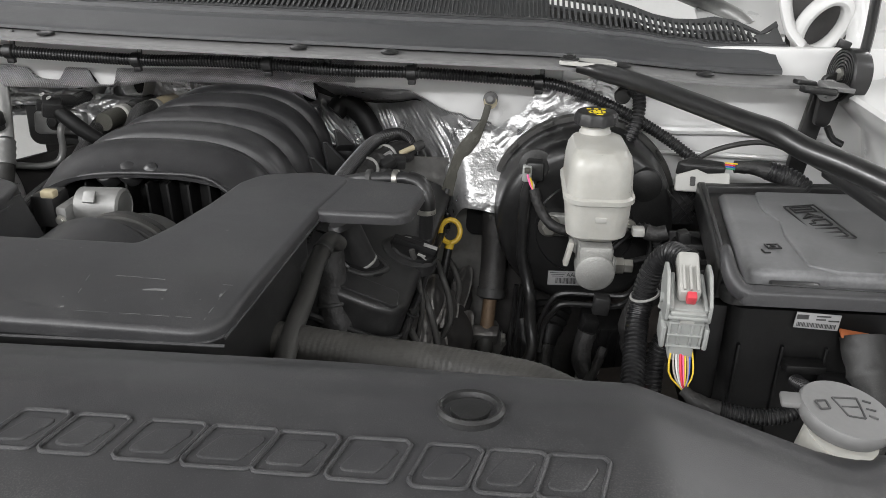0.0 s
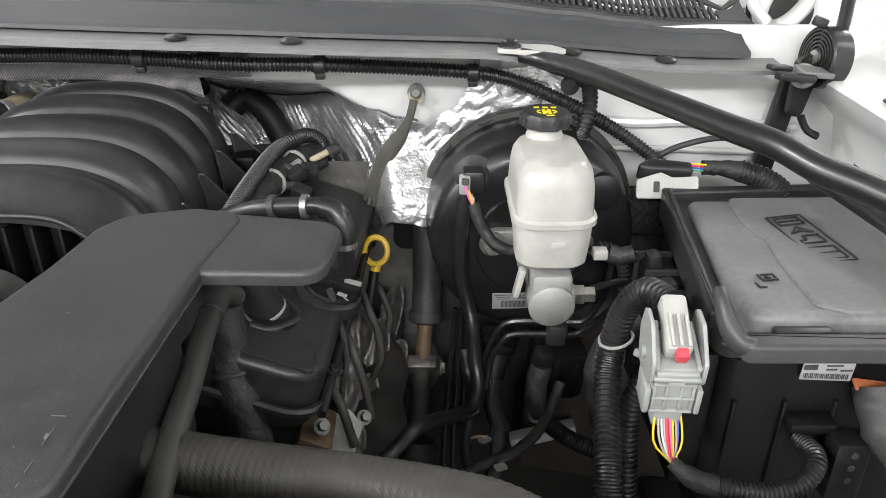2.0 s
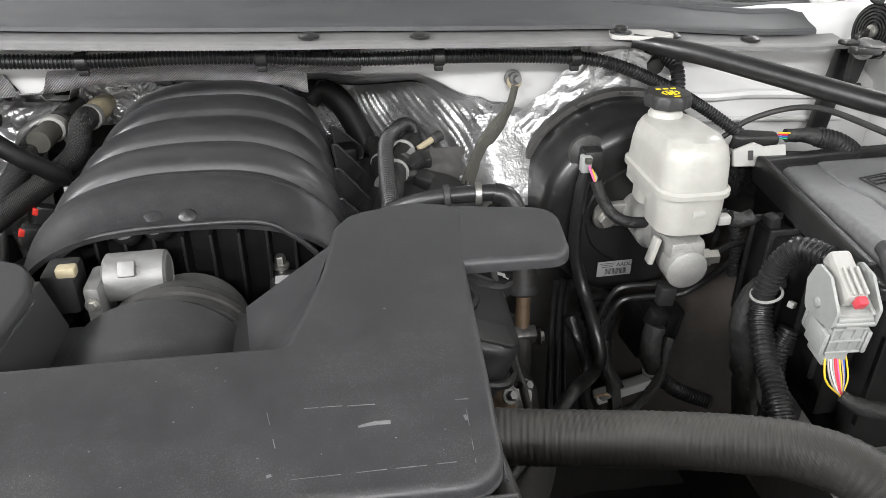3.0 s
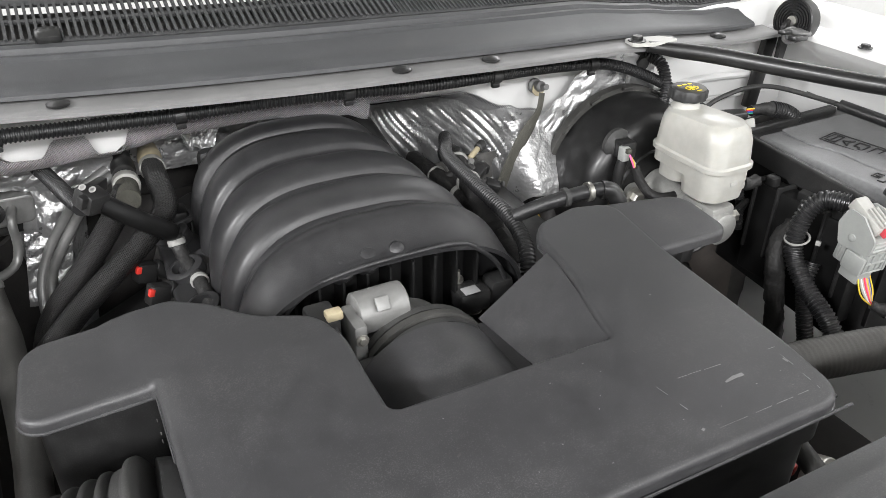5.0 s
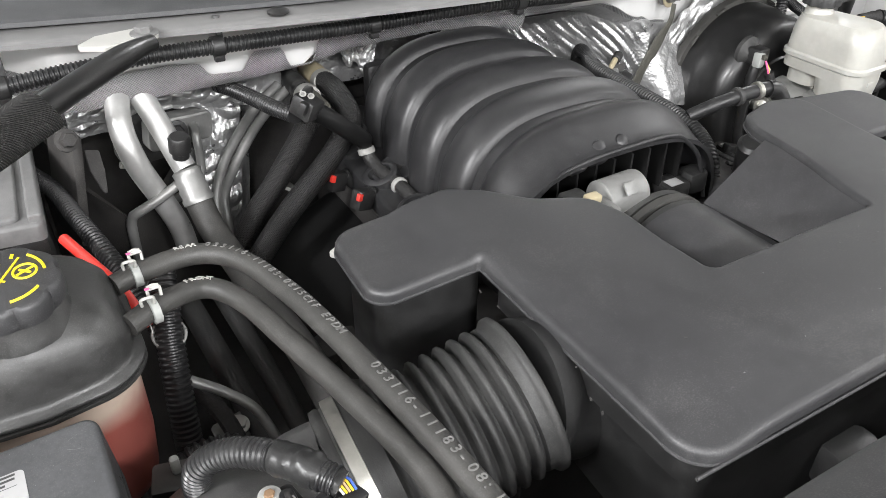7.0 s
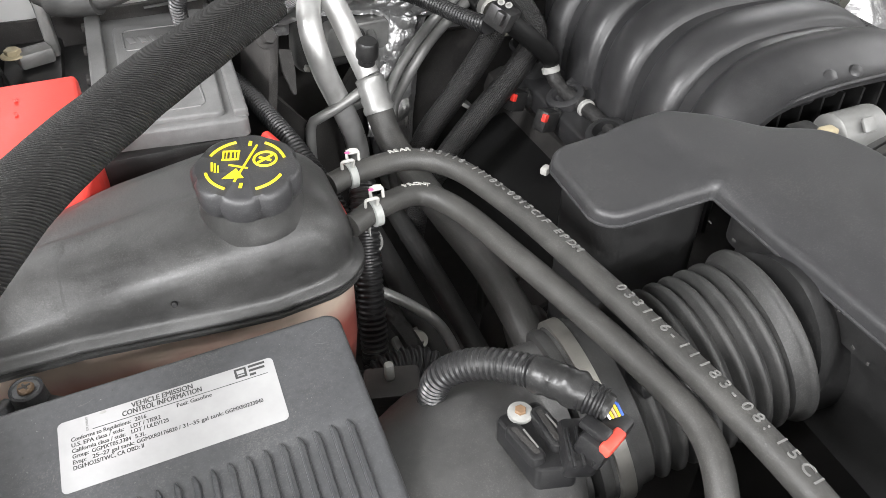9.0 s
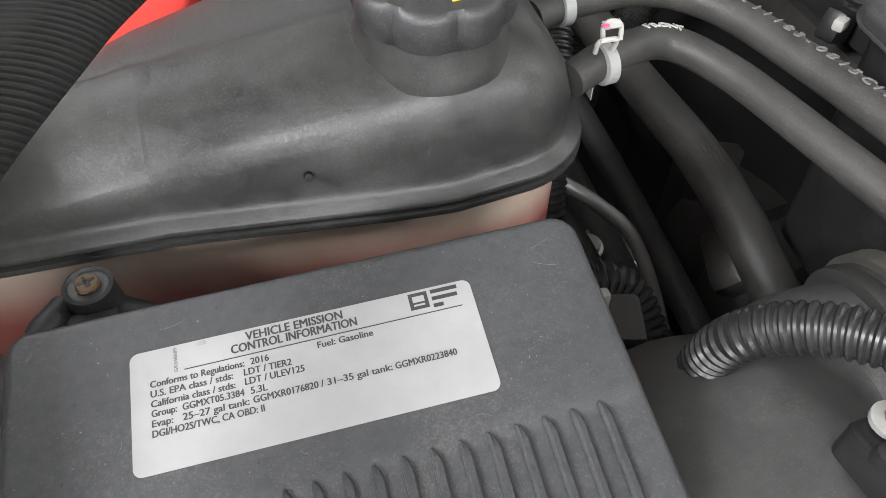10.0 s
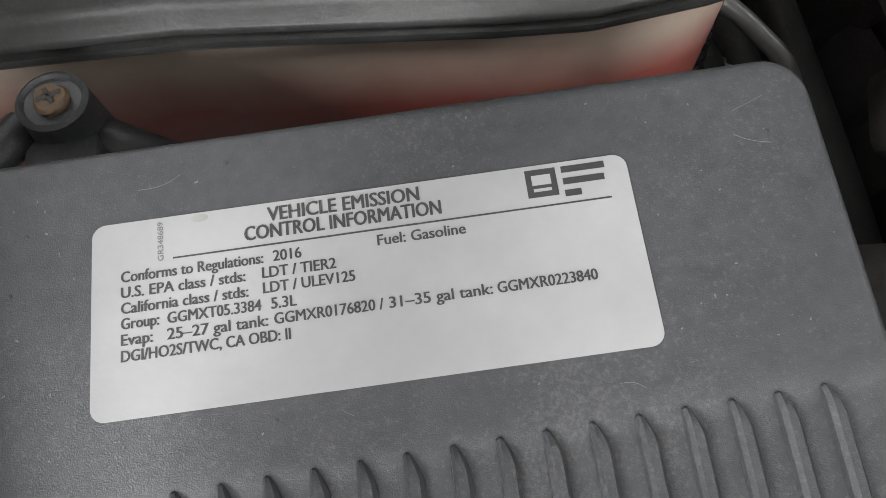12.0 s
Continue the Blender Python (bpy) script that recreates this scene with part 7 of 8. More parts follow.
# scratches, pale nicks and dark spots on the lid
for i in range(150):
    u, v = random.uniform(-0.033, 0.138), random.uniform(-0.007, 0.049)
    if on_label(u, v):
        continue
    k = random.random()
    if k > 0.90:
        a, bend = random.uniform(0, 6.28), random.uniform(-0.8, 0.8)
        n = random.uniform(0.003, 0.009)
        path = [LM @ Vector((u + n * t * math.cos(a + bend * t), v + 0.7 * n * t * math.sin(a + bend * t), lid_drop(u, v) - 0.00024)) for t in (0, 0.33, 0.66, 1)]
        own = sweep(path, 0.00006, 4, 0.0008)
    elif k > 0.28:
        d = random.uniform(0.00008, 0.00030)
        own = local(prism(fillet([(-d, -0.6 * d), (d * random.uniform(0.5, 3.0), -0.4 * d), (d, 0.5 * d), (-0.7 * d, 0.7 * d)], d * 0.2, 2), 0, 0.00008, 0), LM @ pose(u, v, lid_drop(u, v) - 0.00028, 0, 0, random.uniform(0, 360)))
    else:
        d = random.uniform(0.0002, 0.0005)
        own = local(lathe([(d, 0), (d * 0.9, 0.0001), (0, 0.00018)], (0, 0, 0), (0, 0, 1), 9), LM @ pose(u, v, lid_drop(u, v) - 0.0003))
    part("scratch" if k > 0.28 else "spot", own, "scuff" if k > 0.28 else "ink", lid)

# emission label, with its printed text
edge = fillet([(0, 0), (LABEL_W, 0), (LABEL_W, LABEL_H), (0, LABEL_H)], 0.0026, 6)
lab = part("emission_label", local(prism(edge, -0.00025, 0.0, 0), LM), "paper", lid, "white emission information label")


def words(text, x0, x1, y, cap=0.0021, mat="ink", turned=0, up=0.0):
    """A printed line that fills the width from x0 to x1, with capitals of the height given."""
    size = cap / 0.70
    ob = lettering("printed_line", text, size, Matrix.Identity(4), mat, lab, depth=0.00003, bold=0.0008)
    xs = [v.co.x for v in ob.data.vertices]
    k = (x1 - x0) / (max(xs) - min(xs))
    m = LM @ pose(x0, y, 0.00005 + up, 0, 0, turned) @ Matrix.Diagonal((k, 1, 1, 1)) @ pose(-min(xs), 0, 0)
    ob.data.transform(m)


mm = 0.001
for text, x0, x1, y in (("Conforms to Regulations:", 5.5, 32.0, 25.1), ("2016", 33.9, 39.1, 25.2), ("U.S. EPA class / stds:", 5.5, 28.5, 22.1), ("LDT / TIER2", 31.7, 45.3, 22.2), ("California class / stds:", 5.5, 28.9, 19.1), ("LDT / ULEV125", 31.7, 48.6, 19.3),
                        ("Group:", 5.5, 12.4, 16.2), ("GGMXT05.3384", 14.0, 31.1, 16.2), ("5.3L", 33.0, 37.6, 16.2), ("Evap:", 5.5, 11.2, 13.2), ("25\u201327 gal tank:", 13.9, 32.2, 13.2), ("GGMXR0176820 /", 33.4, 53.2, 13.3), ("31\u201335 gal tank:", 54.3, 73.0, 13.3), ("GGMXR0223840", 74.0, 92.1, 13.3), ("DGI/HO2S/TWC, CA OBD: II", 5.5, 36.1, 10.2), ("Fuel: Gasoline", 53.4, 69.8, 25.4)):
    words(text, x0 * mm, x1 * mm, y * mm)
    words(text, (x0 + 0.14) * mm, (x1 + 0.14) * mm, y * mm, up=0.00004)
for shift, over in ((0.0, 0.0), (0.00011, 0.00004), (0.00022, 0.00008)):
    words("VEHICLE EMISSION", 0.0333 + shift, 0.0620 + shift, 0.0332, 0.0028, up=over)
    words("CONTROL INFORMATION", 0.0288 + shift, 0.0658 + shift, 0.0299, 0.0028, up=over)
words("GR348689", 0.0135, 0.0212, 0.0283, 0.0011, "primer", 90)
part("rule", local(box((0.0565, 0.02855, 0.00006), (0.0824, 0.00032, 0.00006), 0), LM), "ink", lab)
emb = part("emblem", local(box((0.0853, 0.0332, 0.00006), (0.0058, 0.0056, 0.00006), 0), LM), "ink", lab, "dark square emblem block")
part("emblem_bar", local(box((0.0853, 0.0318, 0.00012), (0.0034, 0.0006, 0.00006), 0), LM), "paper", emb)
part("emblem_bar", local(box((0.0853, 0.0338, 0.00012), (0.0036, 0.0020, 0.00006), 0), LM), "paper", emb)
for i, w in enumerate((0.0082, 0.0078, 0.0031)):
    part("printed_bar", local(box((0.0893 + w / 2, 0.0353 - 0.0024 * i, 0.00006), (w, 0.0013, 0.00006), 0), LM), "ink", lab)
for u, v, r in ((0.0205, 0.0358, 0.0014), (0.0415, 0.0362, 0.0008)):
    part("stain", local(lathe([(r, 0), (0, 0.00003)], (0, 0, 0), (0, 0, 1), 12), LM @ pose(u, v, 0.00004) @ Matrix.Diagonal((1.2, 0.6, 1, 1))), "print", lab)

# outlet duct, sensor and bellows
def duct_at(x):
    return Vector((x, 0.5289 - 0.0779 * (x + 0.66), 1.0837 + 0.2385 * (x + 0.66)))


DUCT = (1, -0.0779, 0.2385)
du = thing("air_intake_duct", "black corrugated rubber intake duct with steel clamp", "air duct", (-0.72, 0.49, 0.98))
part("outlet", sweep([(-0.868, 0.482, 1.052), (-0.82, 0.497, 1.056), (-0.785, 0.5180, 1.0600), duct_at(-0.750), duct_at(-0.728)], lambda s: 0.0760 - 0.008 * smooth(0.03, 0.09, s) - 0.0185 * smooth(0.085, 0.125, s), 48, 0.006), "outlet", du, "moulded dusty black outlet of the filter box")
part("clamp", lathe([(0.0560, -0.0046), (0.0576, -0.0042), (0.0576, 0.0042), (0.0560, 0.0046)], duct_at(-0.7140), DUCT, 60), "steel", du, "bright steel worm clamp")
part("clamp_screw", box(duct_at(-0.7120) + Vector((0.012, -0.028, 0.0480)), (0.012, 0.018, 0.010), 0.002, (-18, -13, 0)), "painted", du)
rows = [(0.0480, 0.0), (0.0545, 0.0015), (0.0552, 0.006), (0.0535, 0.0085), (0.0545, 0.0105), (0.0562, 0.0135), (0.0566, 0.018), (0.0556, 0.023), (0.0530, 0.026), (0.0526, 0.0325), (0.0480, 0.0345)]
s = 0.0345
for i in range(8):
    rows += [(0.0470, s + 0.0008), (0.0466, s + 0.0020), (0.0486, s + 0.0032), (0.0522, s + 0.0040), (0.0540, s + 0.0054), (0.0540, s + 0.0072), (0.0522, s + 0.0088), (0.0486, s + 0.0096)]
    s += 0.0106
rows += [(0.0480, s + 0.001), (0.0520, s + 0.002), (0.0524, s + 0.0075), (0.0545, s + 0.0095), (0.0562, s + 0.0110), (0.0562, s + 0.0140), (0.0540, s + 0.0155)]
part("bellows", lathe(rows, duct_at(-0.7285), DUCT, 64), "rubber", du, "ribbed dusty rubber bellows", sharp=60)
part("throat", sweep([duct_at(-0.602), duct_at(-0.593) - Vector((0, 0, 0.004)), (-0.580, 0.522, 1.090), (-0.560, 0.520, 1.078)], lambda s: 0.0515 - 0.008 * smooth(0.005, 0.022, s), 44, 0.004), "black", du)
mf = thing("air_flow_sensor", "black air flow sensor with wired plug and red lock", "sensor", (-0.78, 0.485, 1.13))
part("plate", prism(fillet([(-0.793, 0.500), (-0.788, 0.464), (-0.770, 0.459), (-0.762, 0.470), (-0.768, 0.502)][::-1], 0.004), 1.126, 1.1400, 0.002, 2), "conduit", mf)
for (x0, y0), (x1, y1) in (((-0.7895, 0.4905), (-0.7850, 0.4670)), ((-0.7735, 0.4950), (-0.7730, 0.4700))):
    pad = part("pad", prism(fillet([(x0 - 0.0042, y0), (x1 - 0.0042, y1), (x1 + 0.0042, y1), (x0 + 0.0042, y0)], 0.0036, 5), 1.139, 1.1450, 0.0016, 2), "conduit", mf)
    # dark inlay for the shade along the groove
    part("groove", prism(fillet([(x0 - 0.0014, y0 - 0.003), (x1 - 0.0014, y1 + 0.003), (x1 + 0.0014, y1 + 0.003), (x0 + 0.0014, y0 - 0.003)], 0.0012, 3), 1.1448, 1.1454, 0), "deep", pad)
    part("moulded_print", box(((x0 + x1) / 2 + 0.0028, (y0 + y1) / 2, 1.1453), (0.0009, 0.012, 0.0003), 0, (0, 0, 8)), "faint", pad)
part("body", box((-0.766, 0.468, 1.142), (0.016, 0.024, 0.016), 0.003, (4, 4, -18)), "conduit", mf)
for i in range(4):
    part("rib", box((-0.7725 + 0.0042 * i, 0.464 - 0.001 * i, 1.1505), (0.0014, 0.020, 0.003), 0.0005, (4, 4, -18)), "conduit", mf)
plug = part("plug", box((-0.756, 0.463, 1.152), (0.028, 0.015, 0.014), 0.002, (10, 6, 28)), "conduit", mf)
part("plug_latch", box((-0.762, 0.462, 1.1615), (0.008, 0.014, 0.004), 0.0012, (10, 6, 28)), "conduit", plug)
part("bolt", hexbolt((-0.781, 0.496, 1.1425), (0, 0, 1), 0.0030), "rust", mf)
part("bolt_washer", lathe([(0.0062, 0), (0.0062, 0.002), (0.004, 0.0025)], (-0.781, 0.496, 1.1410), (0, 0, 1), 22), "print", mf)
part("lock", box((-0.7575, 0.455, 1.158), (0.016, 0.006, 0.006), 0.0015, (10, 10, 28)), "tag", mf, "red plug lock")
for i, w in enumerate(("wire_white", "wire_yellow", "wire_tan", "wire_yellow", "wire_blue")):
    part("wire", sweep([(-0.757 + 0.0018 * i, 0.474, 1.164), (-0.754 + 0.0018 * i, 0.468, 1.1635), (-0.752 + 0.0016 * i, 0.465, 1.159)], 0.0007, 6), w, mf)
part("lead", sweep([(-0.7536, 0.4698, 1.165), (-0.7596, 0.4778, 1.166), (-0.7665, 0.4886, 1.166), (-0.7762, 0.5027, 1.164), (-0.7883, 0.5178, 1.158), (-0.7991, 0.528, 1.150), (-0.8068, 0.5339, 1.140), (-0.8097, 0.5384, 1.125), (-0.8096, 0.5424, 1.105), (-0.808, 0.55, 1.085)], 0.0082, 20, 0.0012, ridge=(0.0034, 0.0010)), "conduit", mf)
part("lead_tape", sweep([(-0.752, 0.468, 1.163), (-0.7590, 0.4770, 1.1665), (-0.7665, 0.4886, 1.1668), (-0.774, 0.499, 1.165)], lambda s: 0.0070 + 0.0022 * smooth(0.004, 0.02, s), 20, 0.0012, wave=lambda s, a: 0.0022 * (abs(noise.noise((s * 160, a * 1.2, 6))) - 0.3)), "black", mf, "wrinkled black tape")

# coolant surge tank
TX0, TX1, TY0, TY1 = -1.085, -0.811, 0.630, 0.758
tk = thing("coolant_tank", "black-topped coolant surge tank holding red coolant", "coolant tank", (-0.93, 0.70, 1.0))


def tank_outline(off, n=10):
    pts = [(TX0 + off, TY0 + 0.01 + off), (-0.98, TY0 + 0.006 + off), (-0.90, TY0 + off), (-0.872, TY0 + 0.000 + off), (TX1 - off, TY0 + 0.006 + off), (TX1 - off, TY1 - 0.02 - off), (-0.868, TY1 - off), (-0.95, TY1 - off), (TX0 + off, TY1 - 0.03 - off)]
    return fillet(pts, [0.03, 0.05, 0.05, 0.05, 0.036, 0.03, 0.05, 0.05, 0.03], n)


def stack(rows, lift):
    own = bmesh.new()
    rings = []
    for off, z in rows:
        close = max(0.0, off - 0.034) / 0.038
        ring = [(p.x, p.y + (0.689 - p.y) * close) for p in tank_outline(min(off, 0.034))]
        rings.append([own.verts.new((x, y, z + lift(x, y, z))) for x, y in ring])
    n = len(rings[0])
    for a, b in zip(rings, rings[1:]):
        for i in range(n):
            own.faces.new((a[i], a[(i + 1) % n], b[(i + 1) % n], b[i]))
    own.faces.new(rings[0][::-1]); own.faces.new(rings[-1])
    return own


def tank_lift(x, y, z):
    k = smooth(1.128, 1.17, z)
    return k * (-0.022 * smooth(-0.93, -1.05, x) + 0.006 * math.exp(-((x + 0.87) / 0.05) ** 2) - 0.006 * math.exp(-((x + 0.955) / 0.03) ** 2) + 0.004 * math.exp(-((x + 0.985) / 0.022) ** 2) - 0.003 * math.exp(-((x + 0.915) / 0.016) ** 2)) + 0.0025 * math.sin(x * 38) * smooth(1.118, 1.12, z) * (1 - smooth(1.135, 1.15, z))


part("upper_shell", stack([(0.006, 1.1215), (-0.0020, 1.1218), (-0.0026, 1.1230), (-0.0024, 1.1248), (0.0010, 1.1254), (0.0010, 1.1264), (-0.0020, 1.1270), (-0.0025, 1.1282), (-0.0020, 1.1300), (0.0020, 1.1316), (0.0042, 1.136), (0.003, 1.145), (0.006, 1.156), (0.012, 1.165), (0.021, 1.1715), (0.032, 1.1745), (0.045, 1.1755), (0.055, 1.176), (0.063, 1.176), (0.069, 1.176)], tank_lift), "tank", tk, "aged black plastic upper shell", sharp=60)
part("lower_shell", stack([(0.03, 1.0), (0.016, 1.004), (0.010, 1.02), (0.006, 1.06), (0.005, 1.121)], lambda x, y, z: 0.0025 * math.sin(x * 38) * smooth(1.10, 1.12, z)), "coolant", tk, "milky lower shell with red coolant", sharp=60)
part("cap_skirt", lathe([(0.0315, 0), (0.0300, 0.005), (0.0285, 0.008), (0.027, 0.018)], (-0.871, 0.669, 1.172), (0, -0.10, 1), 40), "tank", tk)
CM = Matrix.Translation((-0.8705, 0.667, 1.1880)) @ pose(0, 0, 0, 6, 2, -20) @ Matrix.Diagonal((0.93, 0.93, 0.62, 1))
bm = lathe([(0.0290, 0), (0.0315, 0.002), (0.0325, 0.010), (0.0325, 0.022), (0.0308, 0.0258), (0.0290, 0.0274), (0.0, 0.0280)], (0, 0, 0), (0, 0, 1), 96, wobble=lambda a, h: 0.0026 * (abs(math.cos(4 * a)) ** 0.7 - 0.75) if 0.001 < h < 0.0272 else 0)
cap = part("cap", local(bm, CM), "cover", tk, "black scalloped cap with yellow warning symbols")
bm = None
for a0, a1 in ((0.35, 1.2), (1.95, 2.8), (3.5, 4.35), (5.1, 5.9)):
    bm = join(bm, sweep([CM @ Vector((0.0235 * math.cos(a), 0.0235 * math.sin(a), 0.0281)) for a in np.linspace(a0, a1, 8)], 0.0009, 6, 0.002))
bm = join(bm, sweep([CM @ Vector((0.011 + 0.0068 * math.cos(a), 0.006 + 0.0068 * math.sin(a), 0.0281)) for a in np.linspace(0, 6.28, 20)], 0.0008, 6, 0.002))
for c, sx, sy, rot in (((0.011, 0.006), 0.011, 0.0016, 45), ((0.011, 0.006), 0.008, 0.0016, -20), ((0.0, 0.002), 0.0013, 0.036, -14), ((-0.010, 0.013), 0.010, 0.0012, 5), ((-0.010, 0.005), 0.010, 0.0012, 5), ((-0.0145, 0.009), 0.0012, 0.008, 5), ((-0.0055, 0.009), 0.0012, 0.008, 5), ((-0.010, 0.009), 0.0010, 0.006, 5), ((-0.0125, 0.009), 0.0008, 0.006, 5), ((-0.0075, 0.009), 0.0008, 0.006, 5), ((-0.004, -0.0015), 0.012, 0.0011, -14), ((0.0, 0.021), 0.002, 0.004, 0), ((0.0, -0.019), 0.002, 0.004, 0), ((-0.0195, -0.002), 0.0012, 0.008, 10), ((-0.0175, -0.003), 0.0012, 0.008, 10), ((-0.0155, -0.004), 0.0010, 0.006, 10)):
    bm = join(bm, local(box((c[0], c[1], 0.0283), (sx, sy, 0.0008), 0, (0, 0, rot)), CM))
tri = bmesh.new()
tri.faces.new([tri.verts.new(CM @ Vector(p)) for p in ((-0.012, -0.0135, 0.0287), (0.001, -0.0125, 0.0287), (-0.005, -0.0035, 0.0287))])
bm = join(bm, tri)
part("symbol", bm, "yellow", cap)
bm = lathe([(0.0018, -0.002), (0.0015, 0.0010), (0, 0.0012)], (-0.926, 0.6325, 1.147), (0, -1, 0.5), 12)
part("nib", bm, "jet", tk)
part("print_mark", box((-0.802, 0.668, 1.138), (0.0006, 0.006, 0.009), 0.0002), "print", tk)


def clamp(at, axis, name="hose_clamp"):
    """A white plastic-coated spring clamp with two ears."""
    h = thing(name, "white spring hose clamp with raised ears", "hose clamp", at, "hose clamps")
    q = Vector((0, 0, 1)).rotation_difference(Vector(axis)).to_matrix().to_4x4()
    m = Matrix.Translation(at) @ q
    bm = local(lathe([(0.0079, -0.0028), (0.0088, -0.0024), (0.0088, 0.0024), (0.0079, 0.0028)], (0, 0, 0), (0, 0, 1), 24), m)
    part("band", bm, "connector", h)
    at = Vector(at)
    for s, zz in ((1, 0.0030), (-1, -0.0030)):
        loop = [at + Vector((zz - 0.0038, s * 0.0030, 0.0085)), at + Vector((zz - 0.0038, s * 0.0050, 0.0145)), at + Vector((zz, s * 0.0062, 0.0160)), at + Vector((zz + 0.0038, s * 0.0050, 0.0145)), at + Vector((zz + 0.0038, s * 0.0030, 0.0085))]
        part("ear", sweep(loop, 0.0011, 8, 0.0012), "ivory", h)
        part("ear_plate", box(at + Vector((zz, s * 0.0052, 0.0150)), (0.0080, 0.0040, 0.0012), 0.0004, (s * 25, 0, 0)), "ivory", h)
    part("mark", box(at + Vector((-0.001, 0.003, 0.0163)), (0.003, 0.002, 0.0006), 0), "wire_pink", h)


clamp((-0.799, 0.712, 1.151), (1, 0.1, 0))
clamp((-0.797, 0.668, 1.149), (1, 0.15, 0))
REAR = [(-0.815, 0.708, 1.150), (-0.795, 0.714, 1.151), (-0.757, 0.7175, 1.150), (-0.731, 0.695, 1.150), (-0.715, 0.648, 1.149), (-0.706, 0.595, 1.150), (-0.697, 0.520, 1.151), (-0.690, 0.455, 1.150), (-0.684, 0.39, 1.143), (-0.68, 0.32, 1.12)]
FRONT = [(-0.815, 0.662, 1.148), (-0.790, 0.674, 1.149), (-0.760, 0.684, 1.143), (-0.741, 0.660, 1.140), (-0.7285, 0.606, 1.140), (-0.7165, 0.550, 1.1395), (-0.7065, 0.492, 1.140), (-0.703, 0.458, 1.138), (-0.709, 0.432, 1.130), (-0.722, 0.405, 1.105), (-0.735, 0.385, 1.07)]


def along(path, words_at, words, size, parent, mat, tilt=0.0, step=0.62):
    """Letters set one by one along the upper side of a hose."""
    pts = spline(path, 0.001)
    i = words_at
    for ch in words:
        if i + 3 >= len(pts):
            break
        p, d = pts[i], (pts[i + 3] - pts[i - 3]).normalized()
        side = Vector((0, 0, 1)).cross(d).normalized()
        up = (d.cross(side) * math.cos(tilt) - side * math.sin(tilt)).normalized()
        side = up.cross(d).normalized()
        if ch != " ":
            m = Matrix.Translation(p + up * 0.0078) @ Matrix((d, side, up)).transposed().to_4x4() @ pose(0, -size * 0.36, 0)
            lettering("printed_letter", ch, size, m, mat, parent, depth=0.0003)
        i += int(size * step * 1000 + 0.5) + 1


for pts, word, tag in ((REAR, "rear", "REAR"), (FRONT, "front", "FRONT")):
    h = whole("coolant_hose", sweep(pts, 0.0077, 20, 0.004), "hose", f"grey-black rubber coolant hose marked {word}", "hose", "coolant hoses")
    along(pts, 46, tag, 0.0064, h, "ivory", -0.15, 0.52)
    if word == "rear":
        along(pts, 252, "033116-11183-08:15C1", 0.0092, h, "faint", -0.15)
        along(pts, 68, "033116-11183-0815C1F EPDM", 0.0082, h, "faint", -0.20)

# battery, terminal cover and cables
ba = thing("battery", "black-cased truck battery with grey lid", "battery", (-0.92, 0.95, 0.92))
part("case", box((-0.937, 0.952, 1.045), (0.182, 0.235, 0.165), 0.006), "black", ba)
lid = part("lid", prism(fillet([(-0.957, 0.846), (-0.846, 0.832), (-0.836, 1.072), (-0.957, 1.082)], 0.006), 1.127, 1.1425, 0.003), "dusty", ba, "dusty grey battery lid")
part("lid_panel", prism(fillet([(-0.9335, 0.852), (-0.862, 0.842), (-0.852, 1.036), (-0.9335, 1.044)], 0.006), 1.141, 1.1465, 0.002), "dusty", lid)
part("side_rail", prism(fillet([(-0.956, 0.850), (-0.942, 0.848), (-0.942, 1.076), (-0.956, 1.080)], 0.003), 1.141, 1.1495, 0.002), "dusty", lid)
part("side_rail", prism(fillet([(-0.856, 0.838), (-0.845, 0.836), (-0.835, 1.066), (-0.845, 1.070)], 0.003), 1.141, 1.1485, 0.002), "dusty", lid)
# dark blocks on the lid's side stand for shaded slots
for y in (0.885, 0.945, 1.005, 1.06):
    part("slot", box((-0.9575, y, 1.144), (0.004, 0.010, 0.006), 0.0008), "deep", lid)
for x0, y0, x1, y1 in ((-0.925, 0.985, -0.870, 1.030), (-0.925, 0.862, -0.874, 0.905)):
    loop = [Vector((p.x, p.y, 1.1466)) for p in fillet([(x0, y0), (x1, y0 - 0.004), (x1, y1 - 0.004), (x0, y1)], 0.006, 5)]
    part("embossed_frame", sweep(loop + [loop[0]], 0.0009, 6, 0.003), "dusty", lid)
for i in range(5):
    part("embossed_mark", box((-0.918 + 0.010 * i, 1.006 - 0.001 * i, 1.1468), (0.006, 0.014, 0.0012), 0.0004, (0, 0, 12)), "dusty", lid)
part("handle", box((-0.853, 0.955, 1.122), (0.012, 0.22, 0.03), 0.004), "black", ba)
part("shoulder", box((-1.005, 1.02, 1.125), (0.05, 0.11, 0.02), 0.004), "black", ba)
rc2 = thing("terminal_cover", "bright red plastic battery terminal cover", "terminal cover", (-0.99, 0.78, 1.12))
own = bmesh.new()
pts = [(-1.045, 0.868, 1.186), (-0.958, 0.862, 1.188), (-0.956, 0.768, 1.168), (-0.972, 0.700, 1.150), (-1.045, 0.725, 1.165)]
top = [own.verts.new(p) for p in pts]
low = [own.verts.new((p[0] * 1.0, p[1] - 0.006, 1.105)) for p in pts]
own.faces.new(top); own.faces.new(low[::-1])
for i in range(5):
    own.faces.new((low[i], low[(i + 1) % 5], top[(i + 1) % 5], top[i]))
bmesh.ops.bevel(own, geom=own.edges[:], offset=0.004, segments=3, affect="EDGES", profile=0.5)
cov = part("hood", own, "red", rc2)
bm = None
